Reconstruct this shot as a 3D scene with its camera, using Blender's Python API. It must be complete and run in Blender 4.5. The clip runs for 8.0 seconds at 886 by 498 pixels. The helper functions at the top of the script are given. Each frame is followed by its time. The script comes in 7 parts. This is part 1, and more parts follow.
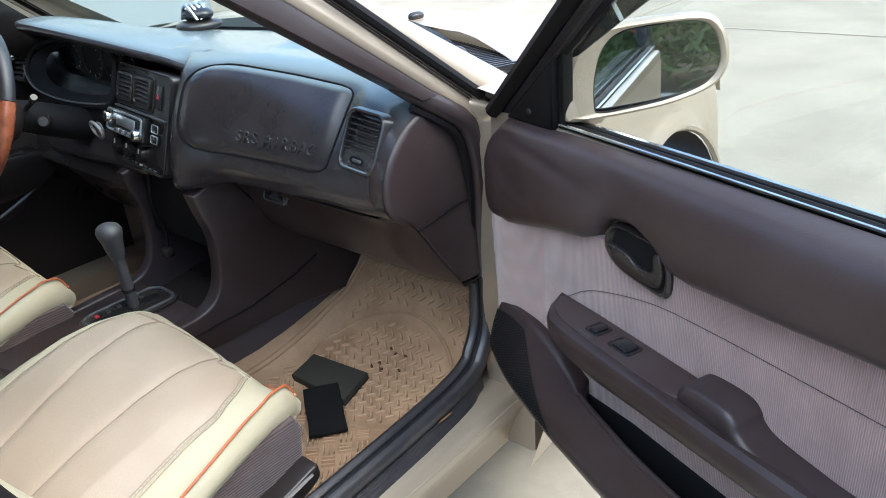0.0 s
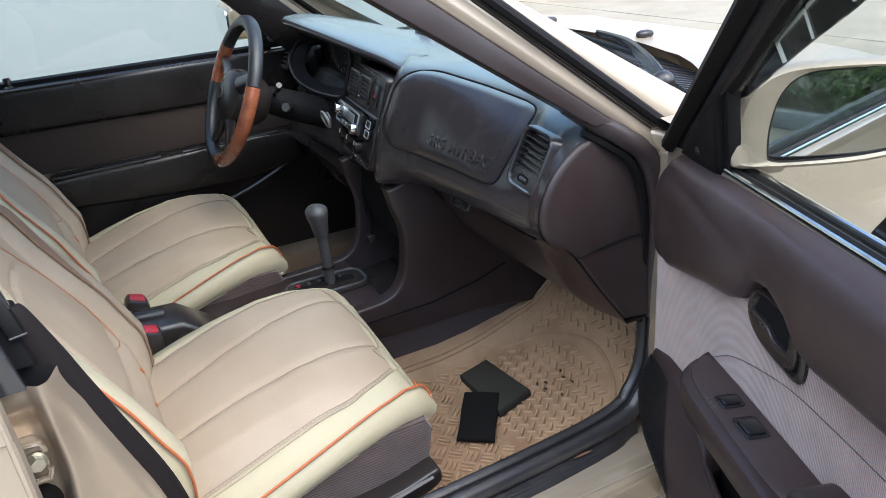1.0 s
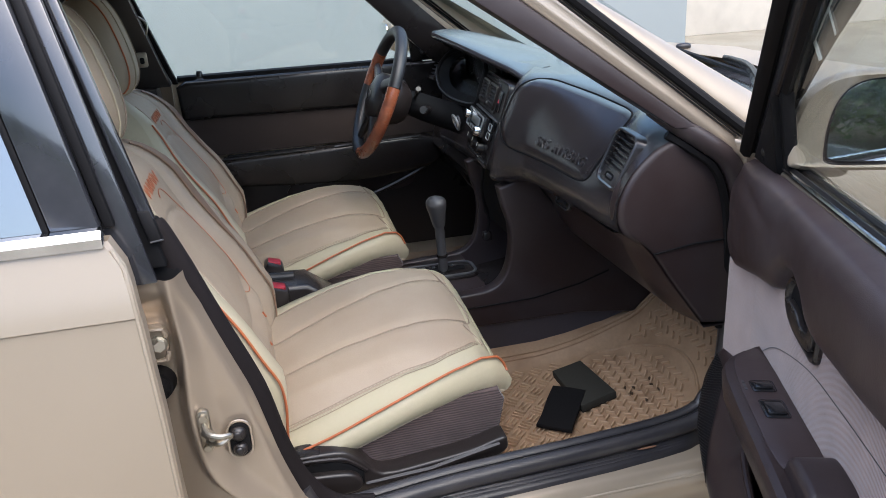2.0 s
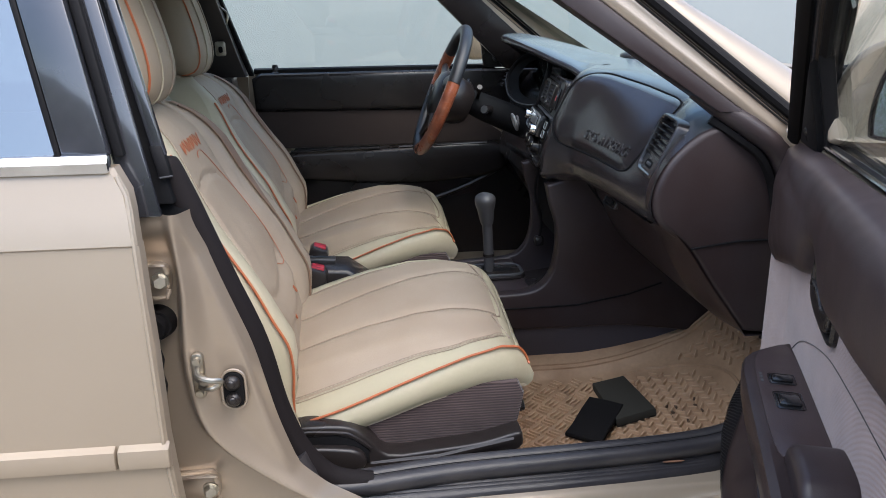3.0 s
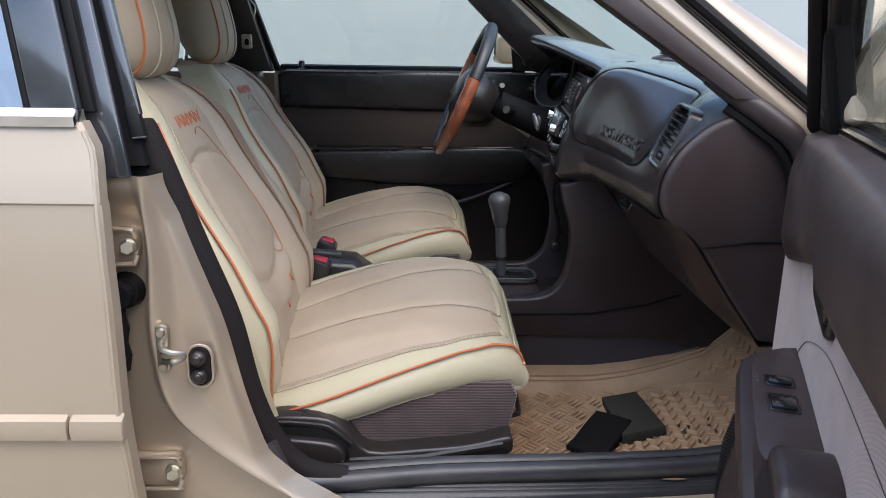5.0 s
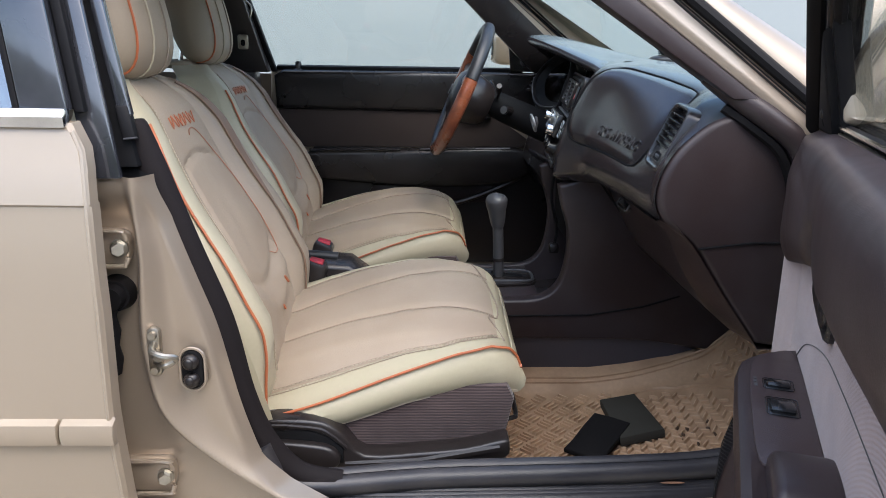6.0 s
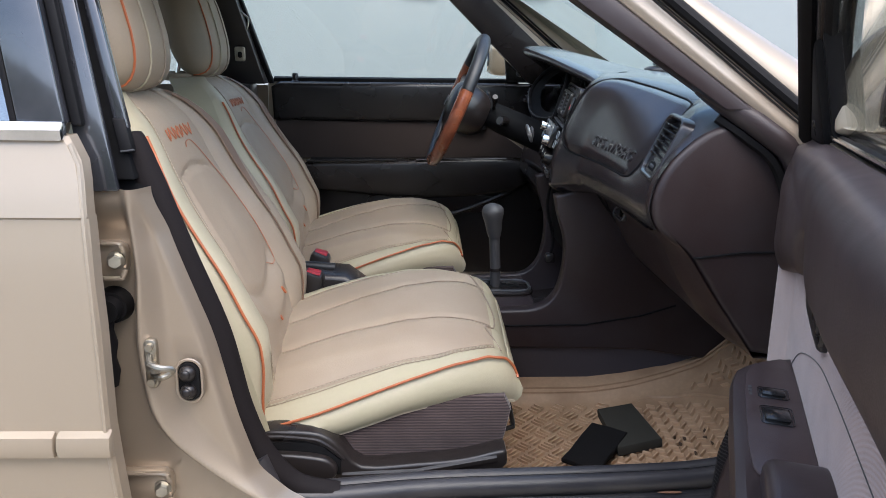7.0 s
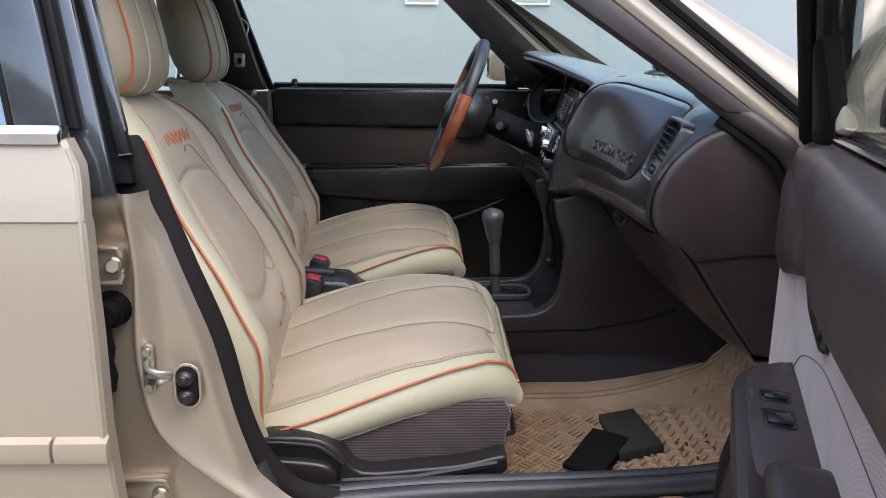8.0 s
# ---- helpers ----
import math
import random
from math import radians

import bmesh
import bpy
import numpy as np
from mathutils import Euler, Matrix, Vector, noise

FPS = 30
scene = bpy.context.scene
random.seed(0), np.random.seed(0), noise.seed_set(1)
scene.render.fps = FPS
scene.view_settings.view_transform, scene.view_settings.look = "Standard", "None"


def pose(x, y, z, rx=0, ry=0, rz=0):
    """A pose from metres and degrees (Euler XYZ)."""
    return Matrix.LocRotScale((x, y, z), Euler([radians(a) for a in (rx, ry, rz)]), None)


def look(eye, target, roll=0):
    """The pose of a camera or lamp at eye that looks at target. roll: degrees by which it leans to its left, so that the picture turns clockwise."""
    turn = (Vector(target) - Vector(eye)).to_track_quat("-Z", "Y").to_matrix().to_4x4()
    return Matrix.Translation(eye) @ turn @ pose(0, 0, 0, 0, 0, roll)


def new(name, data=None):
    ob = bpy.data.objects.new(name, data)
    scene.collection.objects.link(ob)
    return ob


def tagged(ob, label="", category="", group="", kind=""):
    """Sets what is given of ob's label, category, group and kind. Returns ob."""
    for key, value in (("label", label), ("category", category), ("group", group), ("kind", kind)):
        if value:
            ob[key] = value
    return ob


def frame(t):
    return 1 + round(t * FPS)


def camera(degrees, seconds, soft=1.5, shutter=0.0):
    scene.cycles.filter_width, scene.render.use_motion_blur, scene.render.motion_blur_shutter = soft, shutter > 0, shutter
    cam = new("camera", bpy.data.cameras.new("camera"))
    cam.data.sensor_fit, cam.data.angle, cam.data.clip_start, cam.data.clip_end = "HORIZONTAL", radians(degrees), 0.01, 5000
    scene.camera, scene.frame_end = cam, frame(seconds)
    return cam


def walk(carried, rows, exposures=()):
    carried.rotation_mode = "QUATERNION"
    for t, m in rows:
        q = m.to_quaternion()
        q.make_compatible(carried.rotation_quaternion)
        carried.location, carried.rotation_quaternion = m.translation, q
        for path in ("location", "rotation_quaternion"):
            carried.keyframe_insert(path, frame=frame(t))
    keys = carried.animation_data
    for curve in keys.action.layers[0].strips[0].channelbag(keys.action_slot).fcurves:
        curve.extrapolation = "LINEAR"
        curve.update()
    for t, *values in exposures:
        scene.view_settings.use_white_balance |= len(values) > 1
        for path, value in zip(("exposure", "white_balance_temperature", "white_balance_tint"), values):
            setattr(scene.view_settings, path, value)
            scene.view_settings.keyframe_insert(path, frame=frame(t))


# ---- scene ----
cam = camera(60.0, 8.0, soft=0.9)
PATH = [
    (0, (0.076, -1.486, 1.285), (1.408, -0.274, 0.415), -4.9),
    (0.5, (0.11, -1.519, 1.292), (1.209, -0.068, 0.464), -4.7),
    (1, (0.241, -1.59, 1.29), (1.035, 0.057, 0.48), -4.8),
    (1.5, (0.281, -1.663, 1.288), (0.877, 0.079, 0.507), -4.1),
    (2, (0.298, -1.789, 1.24), (0.719, 0.039, 0.546), -3.3),
    (2.2, (0.305, -1.821, 1.236), (0.667, 0.024, 0.554), -3.2),
    (3.3, (0.454, -1.799, 1.074), (0.599, 0.119, 0.526), -0.1),
    (3.5, (0.465, -1.793, 1.063), (0.592, 0.13, 0.527), 0.2),
    (4, (0.491, -1.783, 1.053), (0.577, 0.146, 0.532), 0.6),
    (4.5, (0.505, -1.775, 1.043), (0.568, 0.155, 0.524), 1.0),
    (6, (0.519, -1.754, 1.035), (0.582, 0.177, 0.519), 0.9),
    (6.5, (0.52, -1.755, 1.036), (0.589, 0.178, 0.529), 0.8),
    (7, (0.521, -1.758, 1.037), (0.59, 0.18, 0.546), 0.7),
    (7.5, (0.521, -1.755, 1.038), (0.585, 0.185, 0.556), 0.5),
    (8, (0.524, -1.754, 1.031), (0.59, 0.188, 0.558), 0.5),
]
walk(cam, [(t, look(eye, target, roll)) for t, eye, target, roll in PATH], exposures=[(0.0, 2.06, 5780, 2), (1.0, 1.92, 5830, 5), (1.5, 1.80, 5880, 8), (2.2, 1.54, 5900, 9), (3.5, 1.52, 5900, 9), (4.7, 1.54, 5900, 9), (5.8, 1.62, 5900, 9), (8.0, 1.62, 5900, 9)])

# ---- light ----
world = bpy.data.worlds.new("sky")
scene.world = world
world.use_nodes = True
wn = world.node_tree.nodes
sky = wn.new("ShaderNodeTexSky")
sky.sky_type = 'NISHITA'
sky.sun_disc = False
sky.sun_elevation = radians(56)
sky.sun_rotation = radians(150)
sky.air_density, sky.dust_density = 1.0, 4.0
world.node_tree.links.new(sky.outputs[0], wn["Background"].inputs[0])
wn["Background"].inputs[1].default_value = 0.15
sun_data = bpy.data.lights.new("sun", 'SUN')
sun_data.energy, sun_data.angle, sun_data.color = 0.85, radians(55), (1.0, 0.97, 0.93)
sun = new("sun", sun_data)
sun.matrix_world = look((-4.2, -1.9, 7.0), (0, 0, 0))


# ---- mesh helpers ----
def V(*a):
    return Vector(a)


def thing(name, label, category, group="", at=None):
    ob = new(name)
    ob.empty_display_size = 0.05
    if at is not None:
        ob.matrix_world = at
    return tagged(ob, label, category, group)


def finish(bm, name, material, angle=38):
    bmesh.ops.recalc_face_normals(bm, faces=bm.faces[:])
    me = bpy.data.meshes.new(name)
    bm.to_mesh(me)
    bm.free()
    me.materials.append(material)
    me.polygons.foreach_set("use_smooth", [True] * len(me.polygons))
    me.set_sharp_from_angle(angle=radians(angle))
    return me


def part(name, bm, material, parent=None, label="", angle=38, kind=""):
    ob = new(name, finish(bm, name, material, angle))
    ob.parent = parent
    if label:
        ob["label"] = label
    if kind:
        ob["kind"] = kind
    return ob


def structure(name, bm, material, label, angle=38):
    return tagged(part(name, bm, material, None, label, angle), category=name.split("_")[0], kind="structure")


def box(lo, hi, bev=0.004, seg=2, m=None, bm=None):
    bm = bm or bmesh.new()
    c = [(a + b) / 2 for a, b in zip(lo, hi)]
    s = [abs(b - a) for a, b in zip(lo, hi)]
    mat = Matrix.Translation(c) @ Matrix.Diagonal((*s, 1))
    r = bmesh.ops.create_cube(bm, size=1, matrix=(m @ mat) if m else mat)
    if bev:
        es = list({e for v in r["verts"] for e in v.link_edges})
        bmesh.ops.bevel(bm, geom=es, offset=bev, segments=seg, affect='EDGES', profile=0.5)
    return bm


def smooth(pts, n=6, closed=False):
    """Catmull-Rom through the points."""
    p = [Vector(q) for q in pts]
    k = len(p)
    out = []
    for i in range(k if closed else k - 1):
        if closed:
            a, b, c, d = p[i - 1], p[i], p[(i + 1) % k], p[(i + 2) % k]
        else:
            a, b, c, d = p[max(i - 1, 0)], p[i], p[i + 1], p[min(i + 2, k - 1)]
        for j in range(n):
            t = j / n
            out.append(0.5 * ((2 * b) + (c - a) * t + (2 * a - 5 * b + 4 * c - d) * t * t + (3 * b - a - 3 * c + d) * t ** 3))
    if not closed:
        out.append(p[-1].copy())
    return out


def loft(rows, close_u=False, close_v=False, caps=False, bm=None):
    bm = bm or bmesh.new()
    vs = [[bm.verts.new(p) for p in r] for r in rows]
    nr, nc = len(vs), len(vs[0])
    for i in range(nr if close_u else nr - 1):
        for j in range(nc if close_v else nc - 1):
            q = [vs[i][j], vs[i][(j + 1) % nc], vs[(i + 1) % nr][(j + 1) % nc], vs[(i + 1) % nr][j]]
            try:
                bm.faces.new(q)
            except ValueError:
                pass
    if caps:
        for r in (vs[0], vs[-1]):
            try:
                bm.faces.new(r)
            except ValueError:
                pass
    return bm


def tube(pts, r, n=8, closed=False, flat=1.0, bm=None, up=None):
    """A round (or flattened) cord along the points."""
    p = [Vector(q) for q in pts]
    k = len(p)
    rows, prev = [], None
    for i in range(k):
        a = p[i - 1] if (i or closed) else p[0]
        b = p[(i + 1) % k] if (i < k - 1 or closed) else p[-1]
        t = (b - a).normalized()
        if prev is None:
            ref = Vector(up) if up else (Vector((0, 0, 1)) if abs(t.z) < 0.9 else Vector((1, 0, 0)))
            u = (ref - ref.dot(t) * t).normalized()
        else:
            u = (prev - prev.dot(t) * t).normalized()
        prev = u
        w = t.cross(u)
        rr = r[i] if isinstance(r, (list, tuple)) else r
        rows.append([p[i] + rr * (math.cos(2 * math.pi * j / n) * u + flat * math.sin(2 * math.pi * j / n) * w) for j in range(n)])
    return loft(rows, close_u=closed, close_v=True, caps=not closed, bm=bm)


def prism(poly, axis, lo, hi, bev=0.004, seg=2, bm=None, m=None):
    """A polygon (two coordinates) pushed along an axis from lo to hi, its edges rounded."""
    bm2 = bmesh.new()

    def place(q, w):
        if axis == 'y':
            return Vector((q[0], w, q[1]))
        if axis == 'x':
            return Vector((w, q[0], q[1]))
        return Vector((q[0], q[1], w))
    a = [bm2.verts.new(place(q, lo)) for q in poly]
    b = [bm2.verts.new(place(q, hi)) for q in poly]
    k = len(poly)
    fa, fb = bm2.faces.new(a), bm2.faces.new(b)
    for i in range(k):
        bm2.faces.new([a[i], a[(i + 1) % k], b[(i + 1) % k], b[i]])
    bmesh.ops.recalc_face_normals(bm2, faces=bm2.faces[:])
    if bev:
        es = list(fa.edges) + list(fb.edges)
        bmesh.ops.bevel(bm2, geom=es, offset=bev, segments=seg, affect='EDGES', profile=0.5, clamp_overlap=True)
    if m:
        bmesh.ops.transform(bm2, matrix=m, verts=bm2.verts[:])
    if bm is None:
        return bm2
    me = bpy.data.meshes.new("tmp")
    bm2.to_mesh(me)
    bm2.free()
    bm.from_mesh(me)
    bpy.data.meshes.remove(me)
    return bm


def rounded(w, h, r, n=5, cx=0.0, cy=0.0):
    """Outline of a rounded rectangle."""
    out = []
    for sx, sy, a0 in ((1, 1, 0), (-1, 1, 90), (-1, -1, 180), (1, -1, 270)):
        for i in range(n):
            a = radians(a0 + 90 * i / (n - 1))
            out.append((cx + sx * (w / 2 - r) + r * math.cos(a), cy + sy * (h / 2 - r) + r * math.sin(a)))
    return out


def ball(c, s, m=None, seg=20, rings=12, power=1.0, bm=None):
    """An ellipsoid; power below 1 makes it boxier."""
    bm = bm or bmesh.new()
    rows = []
    for i in range(rings + 1):
        a = math.pi * (i / rings - 0.5)
        row = []
        for j in range(seg):
            b = 2 * math.pi * j / seg
            q = [math.cos(a) * math.cos(b), math.cos(a) * math.sin(b), math.sin(a)]
            q = [math.copysign(abs(k) ** power, k) for k in q]
            p = Vector((q[0] * s[0], q[1] * s[1], q[2] * s[2]))
            row.append((m @ p if m else p) + Vector(c))
        rows.append(row)
    loft(rows, close_v=True, bm=bm)
    bmesh.ops.remove_doubles(bm, verts=bm.verts[:], dist=1e-6)
    return bm


def lerp_table(table, x):
    xs = [q[0] for q in table]
    return float(np.interp(x, xs, [q[1] for q in table]))


# ---- materials ----
def material(name, colour, rough=0.5, metal=0.0, vary=0.12, grain=60.0, bump=0.1, bump_scale=400.0, spec=0.5, coat=0.0, stain=None, stain_scale=3.0, sheen=0.0, stretch=None):
    """A surface with grain and slow unevenness. stain: a second colour that comes in patches."""
    m = bpy.data.materials.new(name)
    m.use_nodes = True
    nt = m.node_tree
    N, Lk = nt.nodes, nt.links
    b = N["Principled BSDF"]
    b.inputs["Roughness"].default_value = rough
    b.inputs["Metallic"].default_value = metal
    b.inputs["Specular IOR Level"].default_value = spec
    b.inputs["Coat Weight"].default_value = coat
    b.inputs["Coat Roughness"].default_value = 0.06
    b.inputs["Sheen Weight"].default_value = sheen
    tc = N.new("ShaderNodeTexCoord")
    vec = tc.outputs["Object"]
    if stretch:
        mp = N.new("ShaderNodeMapping")
        mp.inputs["Scale"].default_value = stretch
        Lk.new(vec, mp.inputs[0])
        vec = mp.outputs[0]
    n1 = N.new("ShaderNodeTexNoise")
    n1.inputs["Scale"].default_value = grain
    n1.inputs["Detail"].default_value = 5
    Lk.new(vec, n1.inputs["Vector"])
    n2 = N.new("ShaderNodeTexNoise")
    n2.inputs["Scale"].default_value = stain_scale
    n2.inputs["Detail"].default_value = 4
    Lk.new(tc.outputs["Object"], n2.inputs["Vector"])
    mix = N.new("ShaderNodeMix")
    mix.data_type = 'RGBA'
    c = colour
    mix.inputs[6].default_value = (*[k * (1 - vary) for k in c], 1)
    mix.inputs[7].default_value = (*[min(1, k * (1 + vary)) for k in c], 1)
    Lk.new(n1.outputs["Fac"], mix.inputs[0])
    out = mix.outputs[2]
    ramp = N.new("ShaderNodeMapRange")
    ramp.inputs["From Min"].default_value, ramp.inputs["From Max"].default_value = 0.42, 0.72
    Lk.new(n2.outputs["Fac"], ramp.inputs["Value"])
    m2 = N.new("ShaderNodeMix")
    m2.data_type = 'RGBA'
    s = stain or tuple(k * 0.86 for k in c)
    m2.inputs[7].default_value = (*s, 1)
    Lk.new(out, m2.inputs[6])
    Lk.new(ramp.outputs[0], m2.inputs[0])
    Lk.new(m2.outputs[2], b.inputs["Base Color"])
    rr = N.new("ShaderNodeMapRange")
    rr.inputs["To Min"].default_value, rr.inputs["To Max"].default_value = max(0.02, rough * 0.85), min(1, rough * 1.15)
    Lk.new(n2.outputs["Fac"], rr.inputs["Value"])
    Lk.new(rr.outputs[0], b.inputs["Roughness"])
    if bump:
        n3 = N.new("ShaderNodeTexNoise")
        n3.inputs["Scale"].default_value = bump_scale
        n3.inputs["Detail"].default_value = 3
        Lk.new(vec, n3.inputs["Vector"])
        bp = N.new("ShaderNodeBump")
        bp.inputs["Strength"].default_value = bump
        bp.inputs["Distance"].default_value = 0.001
        Lk.new(n3.outputs["Fac"], bp.inputs["Height"])
        Lk.new(bp.outputs[0], b.inputs["Normal"])
    return m


def ribbed(name, colour, dark, scale, axis, rough=0.9, uneven=1.0):
    """Corded cloth: fine ribs along one direction."""
    m = material(name, colour, rough, vary=0.42, grain=48, bump=0.2, bump_scale=500, spec=0.2, sheen=0.3, stain=tuple(k * 0.66 for k in colour), stain_scale=24)
    nt = m.node_tree
    N, Lk = nt.nodes, nt.links
    b = N["Principled BSDF"]
    tc = N.new("ShaderNodeTexCoord")
    w = N.new("ShaderNodeTexWave")
    w.wave_type, w.bands_direction = 'BANDS', axis
    w.inputs["Scale"].default_value = scale
    w.inputs["Distortion"].default_value = uneven
    w.inputs["Detail"].default_value = 2
    Lk.new(tc.outputs["Object"], w.inputs["Vector"])
    old = b.inputs["Base Color"].links[0].from_socket
    mx = N.new("ShaderNodeMix")
    mx.data_type = 'RGBA'
    mx.inputs[6].default_value = (*dark, 1)
    Lk.new(w.outputs["Fac"], mx.inputs[0])
    Lk.new(old, mx.inputs[7])
    Lk.new(mx.outputs[2], b.inputs["Base Color"])
    bp = N.new("ShaderNodeBump")
    bp.inputs["Strength"].default_value = 0.5
    bp.inputs["Distance"].default_value = 0.0015
    Lk.new(w.outputs["Fac"], bp.inputs["Height"])
    Lk.new(bp.outputs[0], b.inputs["Normal"])
    return m


def glass(name, tint=(1, 1, 1), weight=1.0):
    """Thin pane: mostly clear, with a mirror-like gloss that grows at a slant."""
    m = bpy.data.materials.new(name)
    m.use_nodes = True
    nt = m.node_tree
    N, Lk = nt.nodes, nt.links
    N.remove(N["Principled BSDF"])
    tr = N.new("ShaderNodeBsdfTransparent")
    tr.inputs[0].default_value = (*tint, 1)
    gl = N.new("ShaderNodeBsdfGlossy")
    gl.inputs["Roughness"].default_value = 0.01
    fr = N.new("ShaderNodeLayerWeight")
    fr.inputs[0].default_value = 0.5
    pw = N.new("ShaderNodeMath")
    pw.operation = 'POWER'
    pw.inputs[1].default_value = 4.0
    Lk.new(fr.outputs["Facing"], pw.inputs[0])
    mul = N.new("ShaderNodeMath")
    mul.operation = 'MULTIPLY_ADD'
    mul.inputs[1].default_value = 0.8 * weight
    mul.inputs[2].default_value = 0.05 * weight
    Lk.new(pw.outputs[0], mul.inputs[0])
    mx = N.new("ShaderNodeMixShader")
    Lk.new(mul.outputs[0], mx.inputs[0])
    Lk.new(tr.outputs[0], mx.inputs[1])
    Lk.new(gl.outputs[0], mx.inputs[2])
    Lk.new(mx.outputs[0], N["Material Output"].inputs[0])
    return m


PAINT = material("champagne_paint", (0.345, 0.283, 0.210), 0.33, metal=0.32, vary=0.05, grain=900, bump=0.03, bump_scale=1200, coat=0.18, stain=(0.37, 0.306, 0.23), stain_scale=2.0)
PAINT_DULL = material("champagne_paint_jamb", (0.385, 0.315, 0.24), 0.30, metal=0.5, vary=0.04, grain=500, bump=0.03, bump_scale=300, coat=0.5, stain=(0.345, 0.28, 0.21), stain_scale=4)
PILLARBLK = material("weathered_black_gloss", (0.022, 0.023, 0.027), 0.12, vary=0.25, grain=90, bump=0.015, bump_scale=90, spec=0.8, coat=0.9, stain=(0.055, 0.056, 0.064), stain_scale=7)
BLACK_TRIM = material("black_gloss_trim", (0.010, 0.010, 0.011), 0.24, vary=0.3, grain=200, bump=0.04, bump_scale=150, spec=0.45, coat=0.12, stain=(0.016, 0.016, 0.017), stain_scale=8)
SATIN = material("satin_black_plastic", (0.022, 0.021, 0.024), 0.36, vary=0.2, grain=200, bump=0.2, bump_scale=500, stain=(0.040, 0.036, 0.036), stain_scale=14)
RUBBER = material("black_rubber", (0.0075, 0.007, 0.0075), 0.55, spec=0.15, vary=0.2, grain=200, bump=0.15)
SEAL = material("door_seal_velour", (0.0095, 0.007, 0.0072), 0.75, vary=0.25, grain=300, bump=0.3, bump_scale=600, spec=0.2)
PURPLE = material("plum_grey_plastic", (0.026, 0.0172, 0.0167), 0.33, spec=0.32, vary=0.14, grain=250, bump=0.22, bump_scale=900, stain=(0.041, 0.033, 0.034), stain_scale=5)
DASH = material("dark_dash_plastic", (0.021, 0.018, 0.019), 0.19, vary=0.14, grain=250, bump=0.09, bump_scale=1100, spec=0.58, stain=(0.031, 0.027, 0.028), stain_scale=9)
# sky sheen over thin dust, painted as a paler blue-grey on upward faces
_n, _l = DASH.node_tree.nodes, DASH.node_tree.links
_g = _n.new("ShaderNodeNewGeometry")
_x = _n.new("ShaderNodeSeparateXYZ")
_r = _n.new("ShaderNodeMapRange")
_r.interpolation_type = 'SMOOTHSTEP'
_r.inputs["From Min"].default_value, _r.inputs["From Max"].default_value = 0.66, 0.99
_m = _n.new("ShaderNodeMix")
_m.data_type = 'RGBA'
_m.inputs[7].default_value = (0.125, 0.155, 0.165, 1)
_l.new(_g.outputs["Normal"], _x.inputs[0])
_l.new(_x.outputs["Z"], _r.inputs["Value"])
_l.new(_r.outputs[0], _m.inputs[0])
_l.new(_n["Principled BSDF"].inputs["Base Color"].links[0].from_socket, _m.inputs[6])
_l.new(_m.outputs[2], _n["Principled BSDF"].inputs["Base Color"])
DIRT = material("mud_stain", (0.085, 0.052, 0.031), 0.8, vary=0.3, grain=200, bump=0.3)
DARK = material("black_interior_plastic", (0.020, 0.0165, 0.0155), 0.28, vary=0.2, grain=250, bump=0.2, bump_scale=900)
FASCIA = material("matt_black_fascia", (0.0115, 0.010, 0.0098), 0.27, vary=0.2, grain=250, bump=0.15, bump_scale=900, spec=0.45, stain=(0.014, 0.012, 0.0117), stain_scale=6)
# Near-black for recesses: the shade inside gaps and holes put into the colour.
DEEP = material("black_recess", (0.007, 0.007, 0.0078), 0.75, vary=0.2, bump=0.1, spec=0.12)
SILVER = material("silver_radio_face", (0.42, 0.43, 0.44), 0.28, metal=0.8, vary=0.1, grain=120, bump=0.05)
CHROME = material("chrome", (0.78, 0.78, 0.79), 0.12, metal=1.0, vary=0.05, bump=0.03, stain=(0.55, 0.55, 0.55), stain_scale=15)
STEEL = material("zinc_steel", (0.52, 0.49, 0.42), 0.35, metal=0.9, vary=0.15, grain=100, bump=0.1, stain=(0.30, 0.25, 0.18), stain_scale=30)
CREAM = material("cream_leatherette", (0.43, 0.385, 0.27), 0.42, vary=0.06, grain=150, bump=0.25, bump_scale=700, stain=(0.415, 0.38, 0.255), stain_scale=6)
PANEL = material("beige_perforated_leatherette", (0.35, 0.283, 0.208), 0.5, vary=0.13, grain=420, bump=0.45, bump_scale=700, stain=(0.30, 0.235, 0.168), stain_scale=5)
TAN = material("tan_leatherette", (0.30, 0.24, 0.168), 0.5, vary=0.07, grain=300, bump=0.3, bump_scale=600)
# Headrest centre: the backrest beige, darkened for the shade under the roof.
HEADTAN = material("shaded_tan_leatherette", (0.335, 0.268, 0.19), 0.5, vary=0.10, grain=400, bump=0.4, bump_scale=700, stain=(0.30, 0.235, 0.165), stain_scale=6)
BROWN = material("brown_leatherette_stripe", (0.20, 0.125, 0.080), 0.5, vary=0.08, grain=300, bump=0.3, bump_scale=600)
ORANGE = material("orange_piping", (0.42, 0.122, 0.045), 0.45, vary=0.12, grain=250, bump=0.2, bump_scale=900)
THREAD = material("cream_stitching", (0.42, 0.365, 0.265), 0.7, vary=0.2, grain=900, bump=0.4, bump_scale=1500)
SEAM = material("brown_seam_thread", (0.29, 0.23, 0.175), 0.7, vary=0.2, grain=500, bump=0.2)
CORD = ribbed("plum_corduroy", (0.098, 0.070, 0.066), (0.034, 0.024, 0.024), 62, 'Z')
CLOTH = ribbed("mauve_ribbed_velour", (0.315, 0.219, 0.199), (0.195, 0.135, 0.124), 118, 'X', uneven=0.9)
